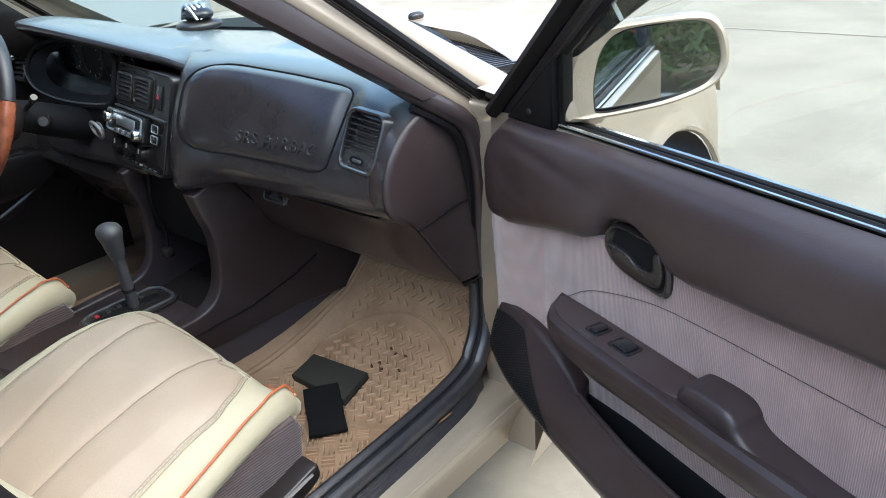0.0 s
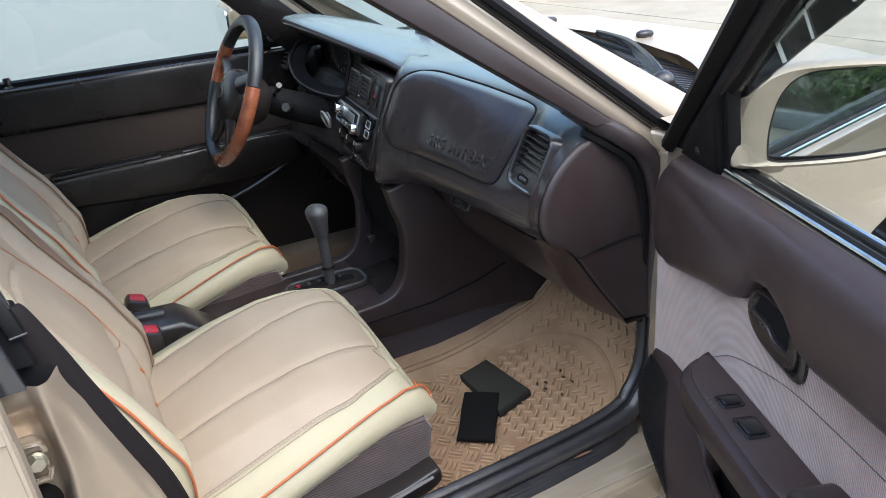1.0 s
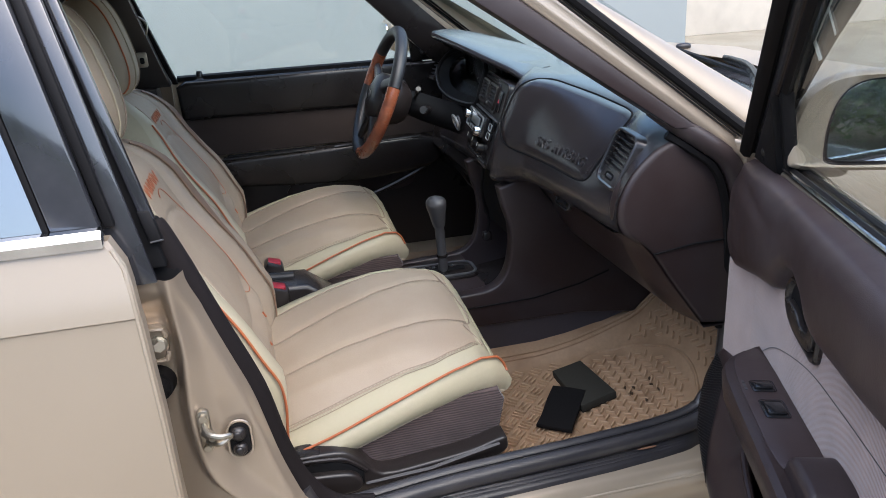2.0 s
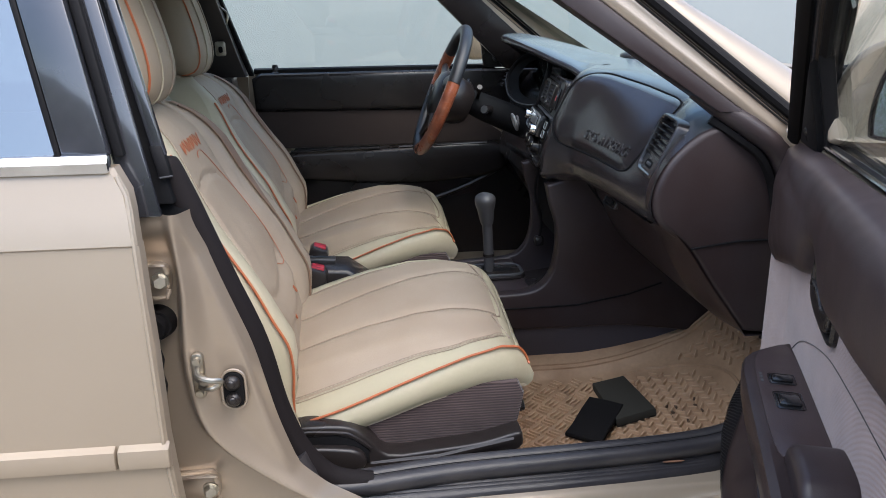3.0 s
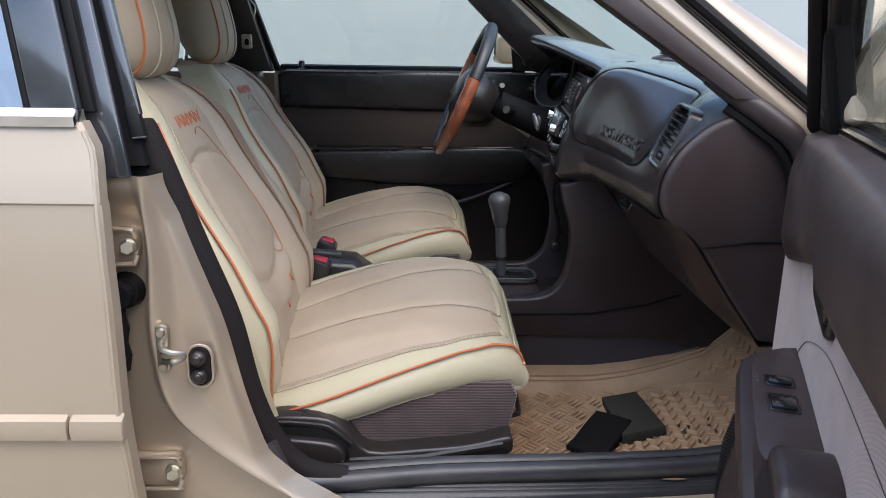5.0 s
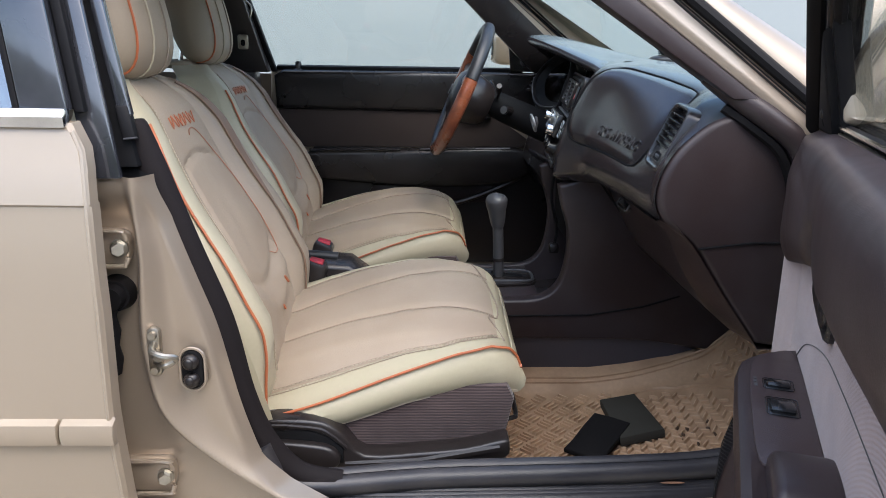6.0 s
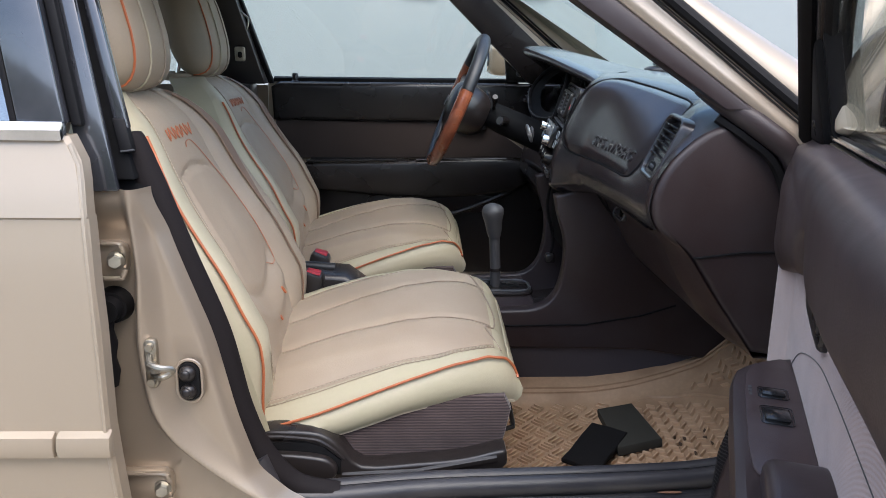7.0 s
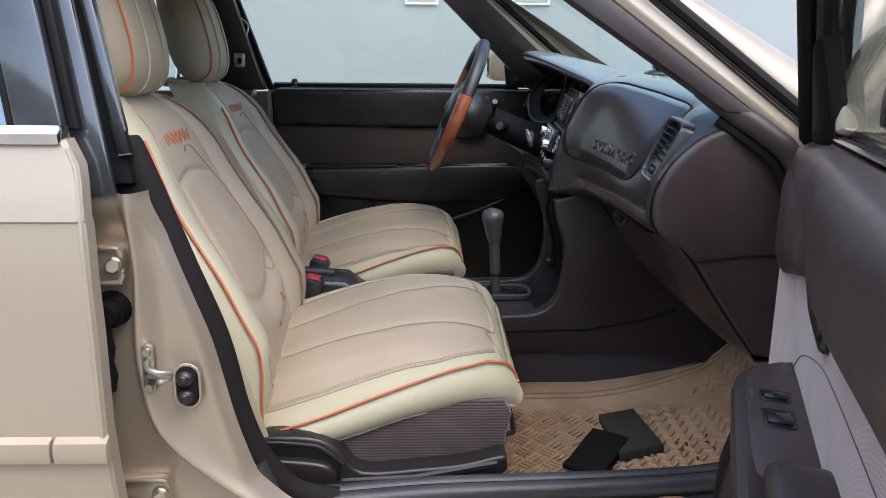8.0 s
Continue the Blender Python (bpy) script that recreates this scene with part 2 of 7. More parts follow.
PLUM = material("plum_vinyl", (0.034, 0.0218, 0.0208), 0.38, vary=0.1, grain=300, bump=0.25, bump_scale=700, stain=(0.046, 0.034, 0.035), stain_scale=5)
# soft puckers in the stretched vinyl
_n = PLUM.node_tree.nodes
_w = _n.new("ShaderNodeTexNoise")
_w.inputs["Scale"].default_value, _w.inputs["Detail"].default_value = 13.0, 2.0
_c = _n.new("ShaderNodeTexCoord")
PLUM.node_tree.links.new(_c.outputs["Object"], _w.inputs["Vector"])
_b = _n.new("ShaderNodeBump")
_b.inputs["Strength"].default_value, _b.inputs["Distance"].default_value = 0.22, 0.010
_old = _n["Principled BSDF"].inputs["Normal"].links[0].from_socket
PLUM.node_tree.links.new(_w.outputs["Fac"], _b.inputs["Height"])
PLUM.node_tree.links.new(_old, _b.inputs["Normal"])
PLUM.node_tree.links.new(_b.outputs[0], _n["Principled BSDF"].inputs["Normal"])
CARPET = material("charcoal_carpet", (0.045, 0.043, 0.054), 0.95, vary=0.35, grain=500, bump=0.8, bump_scale=700, spec=0.1)
VINYLFLOOR = material("slate_floor_vinyl", (0.072, 0.067, 0.080), 0.6, vary=0.12, grain=300, bump=0.2, bump_scale=500)
MAT = material("tan_rubber_mat", (0.405, 0.265, 0.158), 0.5, vary=0.16, grain=120, bump=0.3, bump_scale=400, stain=(0.28, 0.172, 0.097), stain_scale=11)
# Tread bars: the mat's tan made paler, their highlights put into the colour.
MATBAR = material("lit_rubber_tread", (0.50, 0.335, 0.205), 0.42, vary=0.16, grain=120, bump=0.2, bump_scale=400, stain=(0.36, 0.23, 0.135), stain_scale=9)
FOAM = material("dark_olive_foam", (0.045, 0.042, 0.034), 0.9, vary=0.25, grain=400, bump=0.5, bump_scale=800, spec=0.15)
FELT = material("black_felt", (0.012, 0.011, 0.011), 0.95, vary=0.3, grain=500, bump=0.5, bump_scale=900, spec=0.1)
DOORCLOTH = material("dark_brown_cloth", (0.036, 0.027, 0.024), 0.9, vary=0.3, grain=400, bump=0.5, bump_scale=900, spec=0.2, sheen=0.2)
WOOD = material("burl_wood_wrap", (0.27, 0.085, 0.038), 0.28, vary=0.35, grain=28, bump=0.03, coat=0.5, stain=(0.14, 0.04, 0.02), stain_scale=45)
LEATHER = material("black_leather", (0.02, 0.021, 0.023), 0.38, vary=0.15, grain=300, bump=0.3, bump_scale=900)
GREYPL = material("grey_shift_plastic", (0.055, 0.055, 0.058), 0.42, vary=0.12, grain=300, bump=0.2, bump_scale=900)
RED = material("red_button", (0.38, 0.022, 0.036), 0.4, vary=0.1)
CONCRETE = material("pale_concrete", (0.255, 0.228, 0.176), 0.85, vary=0.2, grain=22, bump=0.6, bump_scale=120, stain=(0.205, 0.182, 0.138), stain_scale=1.6)
JOINT = material("dirty_joint", (0.30, 0.265, 0.215), 0.95, vary=0.3, grain=8, bump=0.4)
PLASTER = material("grey_green_plaster", (0.30, 0.33, 0.33), 0.8, vary=0.03, grain=5, bump=0.2, bump_scale=60, stain=(0.28, 0.31, 0.31), stain_scale=0.4)
CREAMWALL = material("cream_plaster", (0.60, 0.55, 0.47), 0.85, vary=0.05, grain=5, bump=0.2, bump_scale=60)
WHITEPAINT = material("white_paint", (0.75, 0.75, 0.72), 0.6, vary=0.05)
GREYWALL = material("weathered_concrete", (0.33, 0.33, 0.31), 0.9, vary=0.12, grain=7, bump=0.4, bump_scale=50, stain=(0.22, 0.22, 0.205), stain_scale=1.2)
LEAF = material("leaf_green", (0.10, 0.17, 0.05), 0.5, vary=0.5, grain=3, bump=0.2, stain=(0.12, 0.16, 0.05), stain_scale=1.5)
BARK = material("bark", (0.12, 0.085, 0.06), 0.9, vary=0.3, grain=20, bump=0.6, bump_scale=60)
TYRE = material("tyre_rubber", (0.02, 0.02, 0.021), 0.8, vary=0.2, grain=80, bump=0.3, bump_scale=200)
WELL = material("underbody_black", (0.012, 0.012, 0.012), 0.9, vary=0.3, bump=0.3)
HEADLINER = material("grey_headliner", (0.35, 0.33, 0.31), 0.95, vary=0.1, grain=300, bump=0.3)
GLASS = glass("window_glass", (0.93, 0.955, 0.94), 1.0)
TINTED = glass("tinted_window_glass", (0.40, 0.45, 0.45), 7.0)
SCREEN = glass("windscreen_glass", (0.86, 0.95, 0.93), 1.0)
SMOKE = glass("smoked_plastic", (0.16, 0.17, 0.17), 0.8)
MIRROR = material("mirror_silver", (0.86, 0.88, 0.88), 0.015, metal=1.0, vary=0.0, bump=0.0, stain=(0.86, 0.88, 0.88))
AMBER = material("dial_markings", (0.55, 0.52, 0.45), 0.5, vary=0.1)

# ---- setting ----
bm = bmesh.new()
loft([[V(x, y, 0.004 * noise.noise((x * 0.7, y * 0.7, 0)) if abs(x) < 12 and abs(y) < 12 else 0) for y in [-300, -60, -20] + [k * 0.8 - 12 for k in range(31)] + [20, 60, 300]] for x in [-300, -60, -20] + [k * 0.8 - 12 for k in range(31)] + [20, 60, 300]], bm=bm)
structure("ground", bm, CONCRETE, "pale worn concrete yard with faint stains and joints")
WALL_Y = 6.0
structure("wall_far", box((-14, WALL_Y, 0), (4.95, WALL_Y + 0.25, 4.2), 0.01), PLASTER, "tall plain grey-green plastered wall of a neighbouring building")
for k, (x0, y0, x1, y1) in enumerate(((2.6, -14, 2.62, 14), (6.4, -14, 6.42, 14), (-5, -3.4, 20, -3.385), (-5, 1.9, 20, 1.915))):
    structure("joint_%d" % (k + 1), box((x0, y0, -0.02), (x1, y1, 0.006), 0), JOINT, "dirty expansion joint in the concrete yard")
structure("wall_cream", box((4.6, WALL_Y + 3.2, 0), (16, WALL_Y + 3.45, 4.2), 0.01), CREAMWALL, "cream plastered wall further back in daylight")

vw = structure("window_1", box((0.40, WALL_Y - 0.03, 1.568), (0.72, WALL_Y + 0.02, 2.0), 0.006), WHITEPAINT, "small white-framed louvred window in the far wall")
part("pane", box((0.425, WALL_Y - 0.034, 1.595), (0.695, WALL_Y - 0.029, 1.975), 0), GREYWALL, vw)

vw = structure("window_2", box((1.43, WALL_Y - 0.03, 1.575), (1.80, WALL_Y + 0.02, 2.0), 0.006), WHITEPAINT, "small white-framed louvred window beside the other one")
part("pane", box((1.455, WALL_Y - 0.034, 1.60), (1.775, WALL_Y - 0.029, 1.975), 0), GREYWALL, vw)

# ---- the car: outside ----
SIDE = [(0.17, 0.79), (0.30, 0.832), (0.45, 0.85), (0.57, 0.853), (0.75, 0.842), (0.85, 0.825), (0.935, 0.795)]


def side_y(z):
    return lerp_table(SIDE, z)


def pillar_y(z):
    """How far out the pillars stand at a height."""
    return 0.64 - (z - 1.05) * 0.25


car = thing("car", "champagne beige metallic four-door sedan with its passenger door open", "car")
DOOR_EDGE = [(0.17, 0.150), (0.43, 0.138), (0.55, 0.130), (0.70, 0.127), (0.82, 0.120), (0.90, 0.112), (0.935, 0.092)]
zs = [0.19, 0.24, 0.30, 0.38, 0.45, 0.52, 0.57, 0.64, 0.70, 0.76, 0.80, 0.825, 0.8365, 0.839, 0.86, 0.88, 0.905, 0.925, 0.935]


def rear_door(sign):
    """Rear door skin with a folded front lip; sign -1: passenger side."""
    rows = []
    for u in [1.0, 0.7, 0.4, 0.2, 0.1, 0.04, 0.012, 0.0, 0.0, -0.012]:
        row = []
        for z in zs:
            e = lerp_table(DOOR_EDGE, z)
            y = side_y(z) + (0.003 if z > 0.838 else 0)
            if u == 0.012:
                x = e - 0.006
            elif u == 0.0:
                x = e
                y = y - (0.006 if len(rows) == 7 else 0.03)
            elif u < 0:
                x, y = e - 0.03, y - 0.032
            else:
                x = e - u * 0.95
            row.append(V(x, sign * y, z))
        rows.append(row)
    return rows


door_r = part("rear_door", loft(rear_door(-1)), PAINT, car, "closed rear passenger door in beige metallic paint")
part("rear_door", loft(rear_door(1)), PAINT, car)
bm = tube([V(e, -side_y(z) - 0.001, z) for z, e in ((0.2, 0.146), (0.43, 0.134), (0.55, 0.126), (0.70, 0.123), (0.82, 0.116), (0.90, 0.108), (0.925, 0.096))], 0.0035, 6)
part("door_lip", bm, PAINT, door_r)
# side moulding, in two pieces
for x0, x1 in ((0.066, 0.134), (-0.9, 0.063)):
    prof = [(-0.850, 0.530), (-0.864, 0.535), (-0.867, 0.548), (-0.864, 0.562), (-0.850, 0.568)]
    part("side_moulding", prism(prof, 'x', x0, x1, 0.003), PAINT, door_r)
part("belt_strip", prism([(-0.79, 0.928), (-0.806, 0.930), (-0.808, 0.943), (-0.80, 0.952), (-0.785, 0.952)], 'x', -0.9, 0.089, 0.003), CHROME, door_r, "bright chrome strip along the window sill")


def strip(a, b, c, d, depth, mat, name, parent, label="", bev=0.004):
    """A flat bar with corners a b (low) and d c (high), as thick as depth along y."""
    bm = bmesh.new()
    q = [V(*k) for k in (a, b, c, d)]
    vs = [bm.verts.new(k) for k in q] + [bm.verts.new(k + V(0, depth, 0)) for k in q]
    for f in ((0, 1, 2, 3), (4, 5, 6, 7), (0, 1, 5, 4), (1, 2, 6, 5), (2, 3, 7, 6), (3, 0, 4, 7)):
        bm.faces.new([vs[i] for i in f])
    bmesh.ops.recalc_face_normals(bm, faces=bm.faces[:])
    if bev:
        bmesh.ops.bevel(bm, geom=bm.edges[:], offset=bev, segments=2, affect='EDGES', profile=0.5)
    return part(name, bm, mat, parent, label)


def side_bar(x0, x1, z0, z1, lean, sign, out, depth, mat, name, label="", bev=0.003):
    """An upright trim bar between two heights; lean: how far it goes back per metre."""
    y0, y1 = sign * (pillar_y(z0) + out), sign * (pillar_y(z1) + out)
    dx = -(z1 - z0) * lean
    return strip((x0, y0, z0), (x1, y0, z0), (x1 + dx, y1, z1), (x0 + dx, y1, z1), -sign * depth, mat, name, car, label, bev)


# ---- B-pillar and door jamb on the passenger side ----
FOLD_A = [(0.19, 0.46), (0.34, 0.40), (0.396, 0.308), (0.439, 0.246), (0.471, 0.208), (0.506, 0.171), (0.540, 0.153), (0.567, 0.146), (0.642, 0.138), (0.706, 0.142), (0.761, 0.147), (0.799, 0.143), (0.86, 0.143)]
FOLD_B = [(0.19, 0.50), (0.36, 0.375), (0.425, 0.301), (0.460, 0.266), (0.506, 0.232), (0.540, 0.206), (0.567, 0.193), (0.625, 0.186), (0.675, 0.183), (0.762, 0.175), (0.80, 0.166), (0.86, 0.152)]
JAMB_EDGE = [(0.19, 0.52), (0.34, 0.40), (0.375, 0.345), (0.44, 0.292), (0.53, 0.262), (0.65, 0.236), (0.76, 0.198), (0.86, 0.166)]


def soft(table, z):
    return float(np.mean([lerp_table(table, z + d) for d in (-0.024, -0.012, 0, 0.012, 0.024)]))


def step_up(d, w):
    k = min(1, max(0, d / w + 0.5))
    return k * k * (3 - 2 * k)


rows = []
for i in range(150):
    z = 0.20 + 0.664 * i / 149
    a, b, e = soft(FOLD_A, z), soft(FOLD_B, z), soft(JAMB_EDGE, z)
    wide = math.hypot(1, (soft(FOLD_A, z + 0.012) - soft(FOLD_A, z - 0.012)) / 0.024)
    b = max(b, a + 0.016 * wide)
    e = max(e, b + 0.01)
    flush = step_up(z - 0.825, 0.06)
    row = []
    for k in range(71):
        x = -0.02 + (e + 0.02) * (k / 70)
        y = -0.740 - 0.026 * flush - (0.036 - 0.026 * flush) * step_up(x - a, 0.018 * wide) + (0.022 - 0.014 * flush) * step_up(x - (a + b) / 2 - 0.004, max(0.02, b - a))
        y += 0.035 * step_up(x - e + 0.004, 0.018 * wide)
        row.append(V(x, y, z))
    rows.append(row)
part("door_jamb", loft(rows), PAINT_DULL, car, "beige painted door jamb with rolled folds", angle=80)
part("jamb_core", prism([(-0.02, 0.20), (-0.02, 0.855), (0.12, 0.855), (0.16, 0.70), (0.20, 0.50), (0.33, 0.345), (0.36, 0.20)], 'y', -0.715, -0.60, 0.006), PAINT_DULL, car)


def hinge(x0, x1, z0, z1, bolts):
    """A pressed steel hinge leaf with turned-up edges."""
    zc, h = (z0 + z1) / 2, z1 - z0
    leaf = [(x0, z0), (x1 - 0.012, z0), (x1 - 0.003, z0 + 0.006), (x1, z0 + 0.016), (x1, z1 - 0.016), (x1 - 0.003, z1 - 0.006), (x1 - 0.012, z1), (x0, z1)]
    o = part("door_hinge", prism(leaf, 'y', -0.758, -0.738, 0.004), PAINT_DULL, car, "painted steel hinge leaf")
    for s in (-1, 1):
        q = smooth([V(x0, -0.764, zc + s * h * 0.5), V(x1 - 0.016, -0.764, zc + s * h * 0.5), V(x1 - 0.004, -0.764, zc + s * h * 0.42), V(x1 - 0.001, -0.762, zc + s * h * 0.25)], 4)
        part("flange", tube(q, 0.0036, 8), PAINT_DULL, o)
    for x in bolts:
        bm = bmesh.new()
        bmesh.ops.create_cone(bm, cap_ends=True, segments=18, radius1=0.0125, radius2=0.0120, depth=0.004, matrix=pose(x, -0.759, zc, 90, 0, 0))
        bmesh.ops.create_cone(bm, cap_ends=True, segments=6, radius1=0.0095, radius2=0.0085, depth=0.012, matrix=pose(x, -0.765, zc, 90, 0, 20))
        part("bolt", bm, STEEL, o)


hinge(0.02, 0.135, 0.743, 0.791, (0.122,))
hinge(0.02, 0.170, 0.402, 0.453, (0.096, 0.157))
bm = bmesh.new()
for r, y, d in ((0.026, -0.750, 0.02), (0.019, -0.762, 0.03)):
    bmesh.ops.create_cone(bm, cap_ends=True, segments=20, radius1=r, radius2=r * 0.85, depth=d, matrix=pose(0.108, y, 0.700, 90, 0, 0))
boot = part("wiring_boot", bm, RUBBER, car, "black rubber wiring boot")
part("bellows", tube([V(0.100, -0.765, 0.69 - 0.02 * k) for k in range(6)], [0.016, 0.012] * 3, 10), RUBBER, boot)
# striker
strk = part("striker", prism(rounded(0.017, 0.070, 0.0082, 5, 0.164, 0.628), 'y', -0.782, -0.770, 0.002), STEEL, car, "zinc-plated door striker")
part("loop", tube(smooth([V(0.163, -0.782, 0.640), V(0.170, -0.806, 0.639), V(0.186, -0.814, 0.636), V(0.199, -0.808, 0.632), V(0.197, -0.80, 0.624), V(0.184, -0.803, 0.618), V(0.166, -0.783, 0.614)], 4), 0.0042, 8), STEEL, strk)
part("collar", tube([V(0.164, -0.780, 0.626), V(0.176, -0.800, 0.629)], 0.0075, 10), STEEL, strk)
for z in (0.653, 0.603):
    bm = bmesh.new()
    bmesh.ops.create_cone(bm, cap_ends=True, segments=10, radius1=0.0062, radius2=0.0052, depth=0.008, matrix=pose(0.164, -0.784, z, 90, 0, 0))
    part("screw", bm, STEEL, strk)
# light switch
SWX = 0.2085
swb = part("door_switch", prism(rounded(0.029, 0.056, 0.0142, 6, SWX, 0.596), 'y', -0.768, -0.752, 0.002), RUBBER, car, "black rubber courtesy light switch")
part("rim", tube([V(x, -0.764, z) for x, z in rounded(0.034, 0.062, 0.0168, 8, SWX, 0.596)], 0.0024, 6, closed=True), PAINT_DULL, swb)
for dz, r in ((0.0125, 0.0118), (-0.0135, 0.011)):
    part("plunger", ball((SWX - 0.001, -0.769, 0.596 + dz), (r, 0.010, r)), DARK, swb)
    part("plunger_cap", ball((SWX - 0.002, -0.777, 0.597 + dz), (r * 0.6, 0.004, r * 0.6)), DARK, swb)

# upper B-pillar: black sash bars, window frame of the rear door
side_bar(0.098, 0.139, 0.862, 1.34, 0.235, -1, 0.088, 0.012, PILLARBLK, "centre_pillar", "glossy black painted centre pillar")
# Black sheet puts the shade of the gap behind the pillar into colour.
side_bar(0.085, 0.150, 0.872, 1.34, 0.25, -1, 0.058, 0.03, DEEP, "pillar_gap_sheet")
side_bar(0.026, 0.084, 0.948, 1.34, 0.225, -1, 0.118, 0.03, PILLARBLK, "door_sash", "black satin sash of the rear door window")
side_bar(0.016, 0.0255, 0.948, 1.34, 0.225, -1, 0.116, 0.03, RUBBER, "glass_run")
# black strip along the pillar, right beside the sash
side_bar(0.086, 0.1000, 0.945, 1.34, 0.228, -1, 0.104, 0.014, RUBBER, "sash_dark_strip")
side_bar(-0.66, 0.016, 0.948, 1.33, 0.23, -1, 0.108, 0.004, TINTED, "rear_window_glass", "clear rear door window", 0)
side_bar(-0.70, -0.66, 0.948, 1.33, 0.23, -1, 0.118, 0.03, PILLARBLK, "door_sash")
# inner trim of the pillar, its sleeve and a black sheet for the shade below
side_bar(0.1270, 0.1440, 0.938, 1.34, 0.265, -1, 0.066, 0.014, PILLARBLK, "pillar_inner_trim", "glossy inner edge of the centre pillar")
side_bar(0.1335, 0.1505, 0.908, 0.952, 0.265, -1, 0.0675, 0.016, RUBBER, "trim_sleeve", "black sleeve where the pillar trim meets the seal", 0.003)
side_bar(0.104, 0.172, 0.832, 0.93, 0.30, -1, 0.040, 0.03, DEEP, "gap_sheet_foot")

# far side pillar
side_bar(-0.16, 0.055, 0.30, 0.945, 0.05, 1, 0.03, 0.10, DARK, "far_pillar_lower", "black lower trim of the driver side pillar")
side_bar(-0.16, 0.06, 0.945, 1.34, 0.26, 1, 0.03, 0.06, DARK, "far_pillar_upper", "black trim of the driver side centre pillar")
side_bar(0.062, 0.078, 0.945, 1.34, 0.30, 1, 0.045, 0.03, RUBBER, "far_glass_run")
anch = part("belt_anchor", prism(rounded(0.03, 0.042, 0.006, 4, 0.0, 1.032), 'y', 0.585, 0.597, 0.003), STEEL, car, "steel seat belt guide on the pillar")
part("slot", prism(rounded(0.012, 0.018, 0.005, 4, 0.001, 1.03), 'y', 0.582, 0.586, 0.001), DEEP, anch)
part("belt_loop", tube(smooth([V(0.01, 0.59, 1.15), V(0.03, 0.585, 1.13), V(0.025, 0.58, 1.10)], 4), 0.003, 6), STEEL, car)

# sill and rocker
prof = [(-0.60, 0.24), (-0.60, 0.335), (-0.712, 0.345), (-0.724, 0.338), (-0.729, 0.324), (-0.735, 0.314), (-0.736, 0.304), (-0.715, 0.27), (-0.69, 0.19), (-0.66, 0.17), (-0.62, 0.18)]
part("rocker", prism(prof, 'x', -1.2, 1.30, 0.004), PAINT, car, "beige painted sill below the door")
part("rocker", prism([(-a, b) for a, b in prof], 'x', -1.2, 1.30, 0.004), PAINT, car)
part("rocker_strip", tube([V(-1.0, -0.731, 0.322), V(1.10, -0.729, 0.322)], 0.003, 8), PAINT, car)
part("underbody", box((-1.6, -0.62, 0.16), (2.3, 0.62, 0.20), 0.01), WELL, car)

# front wing with its wheel arch
WX, WR = 1.625, 0.375
WZ = 0.362


def wing(sign):
    rows = []
    for i in range(46):
        x = 1.075 + i * 0.029
        k = (x - WX) / WR
        low = max(0.18, WZ + math.sqrt(max(0, 1 - k * k)) * WR) if abs(k) < 1 else 0.18
        top = lerp_table([(1.07, 0.94), (1.3, 0.938), (1.7, 0.90), (2.1, 0.82), (2.4, 0.70)], x)
        tuck = lerp_table([(1.07, 0.025), (1.4, 0.045), (1.75, 0.075), (2.1, 0.14), (2.4, 0.26)], x)
        row = []
        for j in range(13):
            z = low + (top - low) * j / 12
            y = side_y(min(z / top * 0.935, 0.935)) - tuck + (0.012 * math.exp(-((z - low) / 0.03) ** 2) if abs(k) < 1 else 0)
            row.append(V(x, sign * y, z))
        row.append(V(x, sign * (side_y(0.935) - tuck - 0.03), top + 0.012))
        row.append(V(x, sign * (side_y(0.935) - tuck - 0.085), top + 0.022))
        rows.append(row)
    return loft(rows)


for s in (-1, 1):
    w = part("front_wing", wing(s), PAINT, car, "beige front wing over the wheel")
    arch = [V(WX + WR * math.cos(a), s * 0.772, WZ + WR * math.sin(a)) for a in [math.pi * k / 24 for k in range(25)]]
    part("arch_lip", tube(arch, 0.009, 6), PAINT, w)
    inner = [[V(WX + 0.366 * math.cos(a), s * y, WZ + 0.366 * math.sin(a)) for a in [math.pi * k / 24 for k in range(25)]] for y in (0.765, 0.40)]
    part("wheel_well", loft(inner), WELL, w)
    part("well_back", box((WX - 0.35, s * 0.40 - 0.01, 0.17), (WX + 0.35, s * 0.40 + 0.01, 0.70), 0), WELL, w)


def wheel(x, s):
    bm = bmesh.new()
    prof = [(0.17, -0.08), (0.20, -0.092), (0.26, -0.092), (0.285, -0.075), (0.292, -0.03), (0.292, 0.03), (0.285, 0.075), (0.26, 0.092), (0.20, 0.092), (0.17, 0.08)]
    rows = [[V(x + r * math.cos(2 * math.pi * k / 40), s * (0.665 if x > 0 else 0.745) + d, 0.292 + r * math.sin(2 * math.pi * k / 40)) for k in range(40)] for r, d in prof]
    w = part("wheel", loft(rows, close_v=True, bm=bm), TYRE, car, "black tyre on a steel wheel")
    prof = [(0.172, 0.08), (0.165, 0.07), (0.15, 0.06), (0.10, 0.072), (0.05, 0.08), (0.002, 0.08)]
    rows = [[V(x + r * math.cos(2 * math.pi * k / 32), s * ((0.665 if x > 0 else 0.745) + d), 0.292 + r * math.sin(2 * math.pi * k / 32)) for k in range(32)] for r, d in prof]
    part("rim", loft(rows, close_v=True), SILVER, w)


for x in (WX, WX - 2.465):
    for s in (-1, 1):
        wheel(x, s)

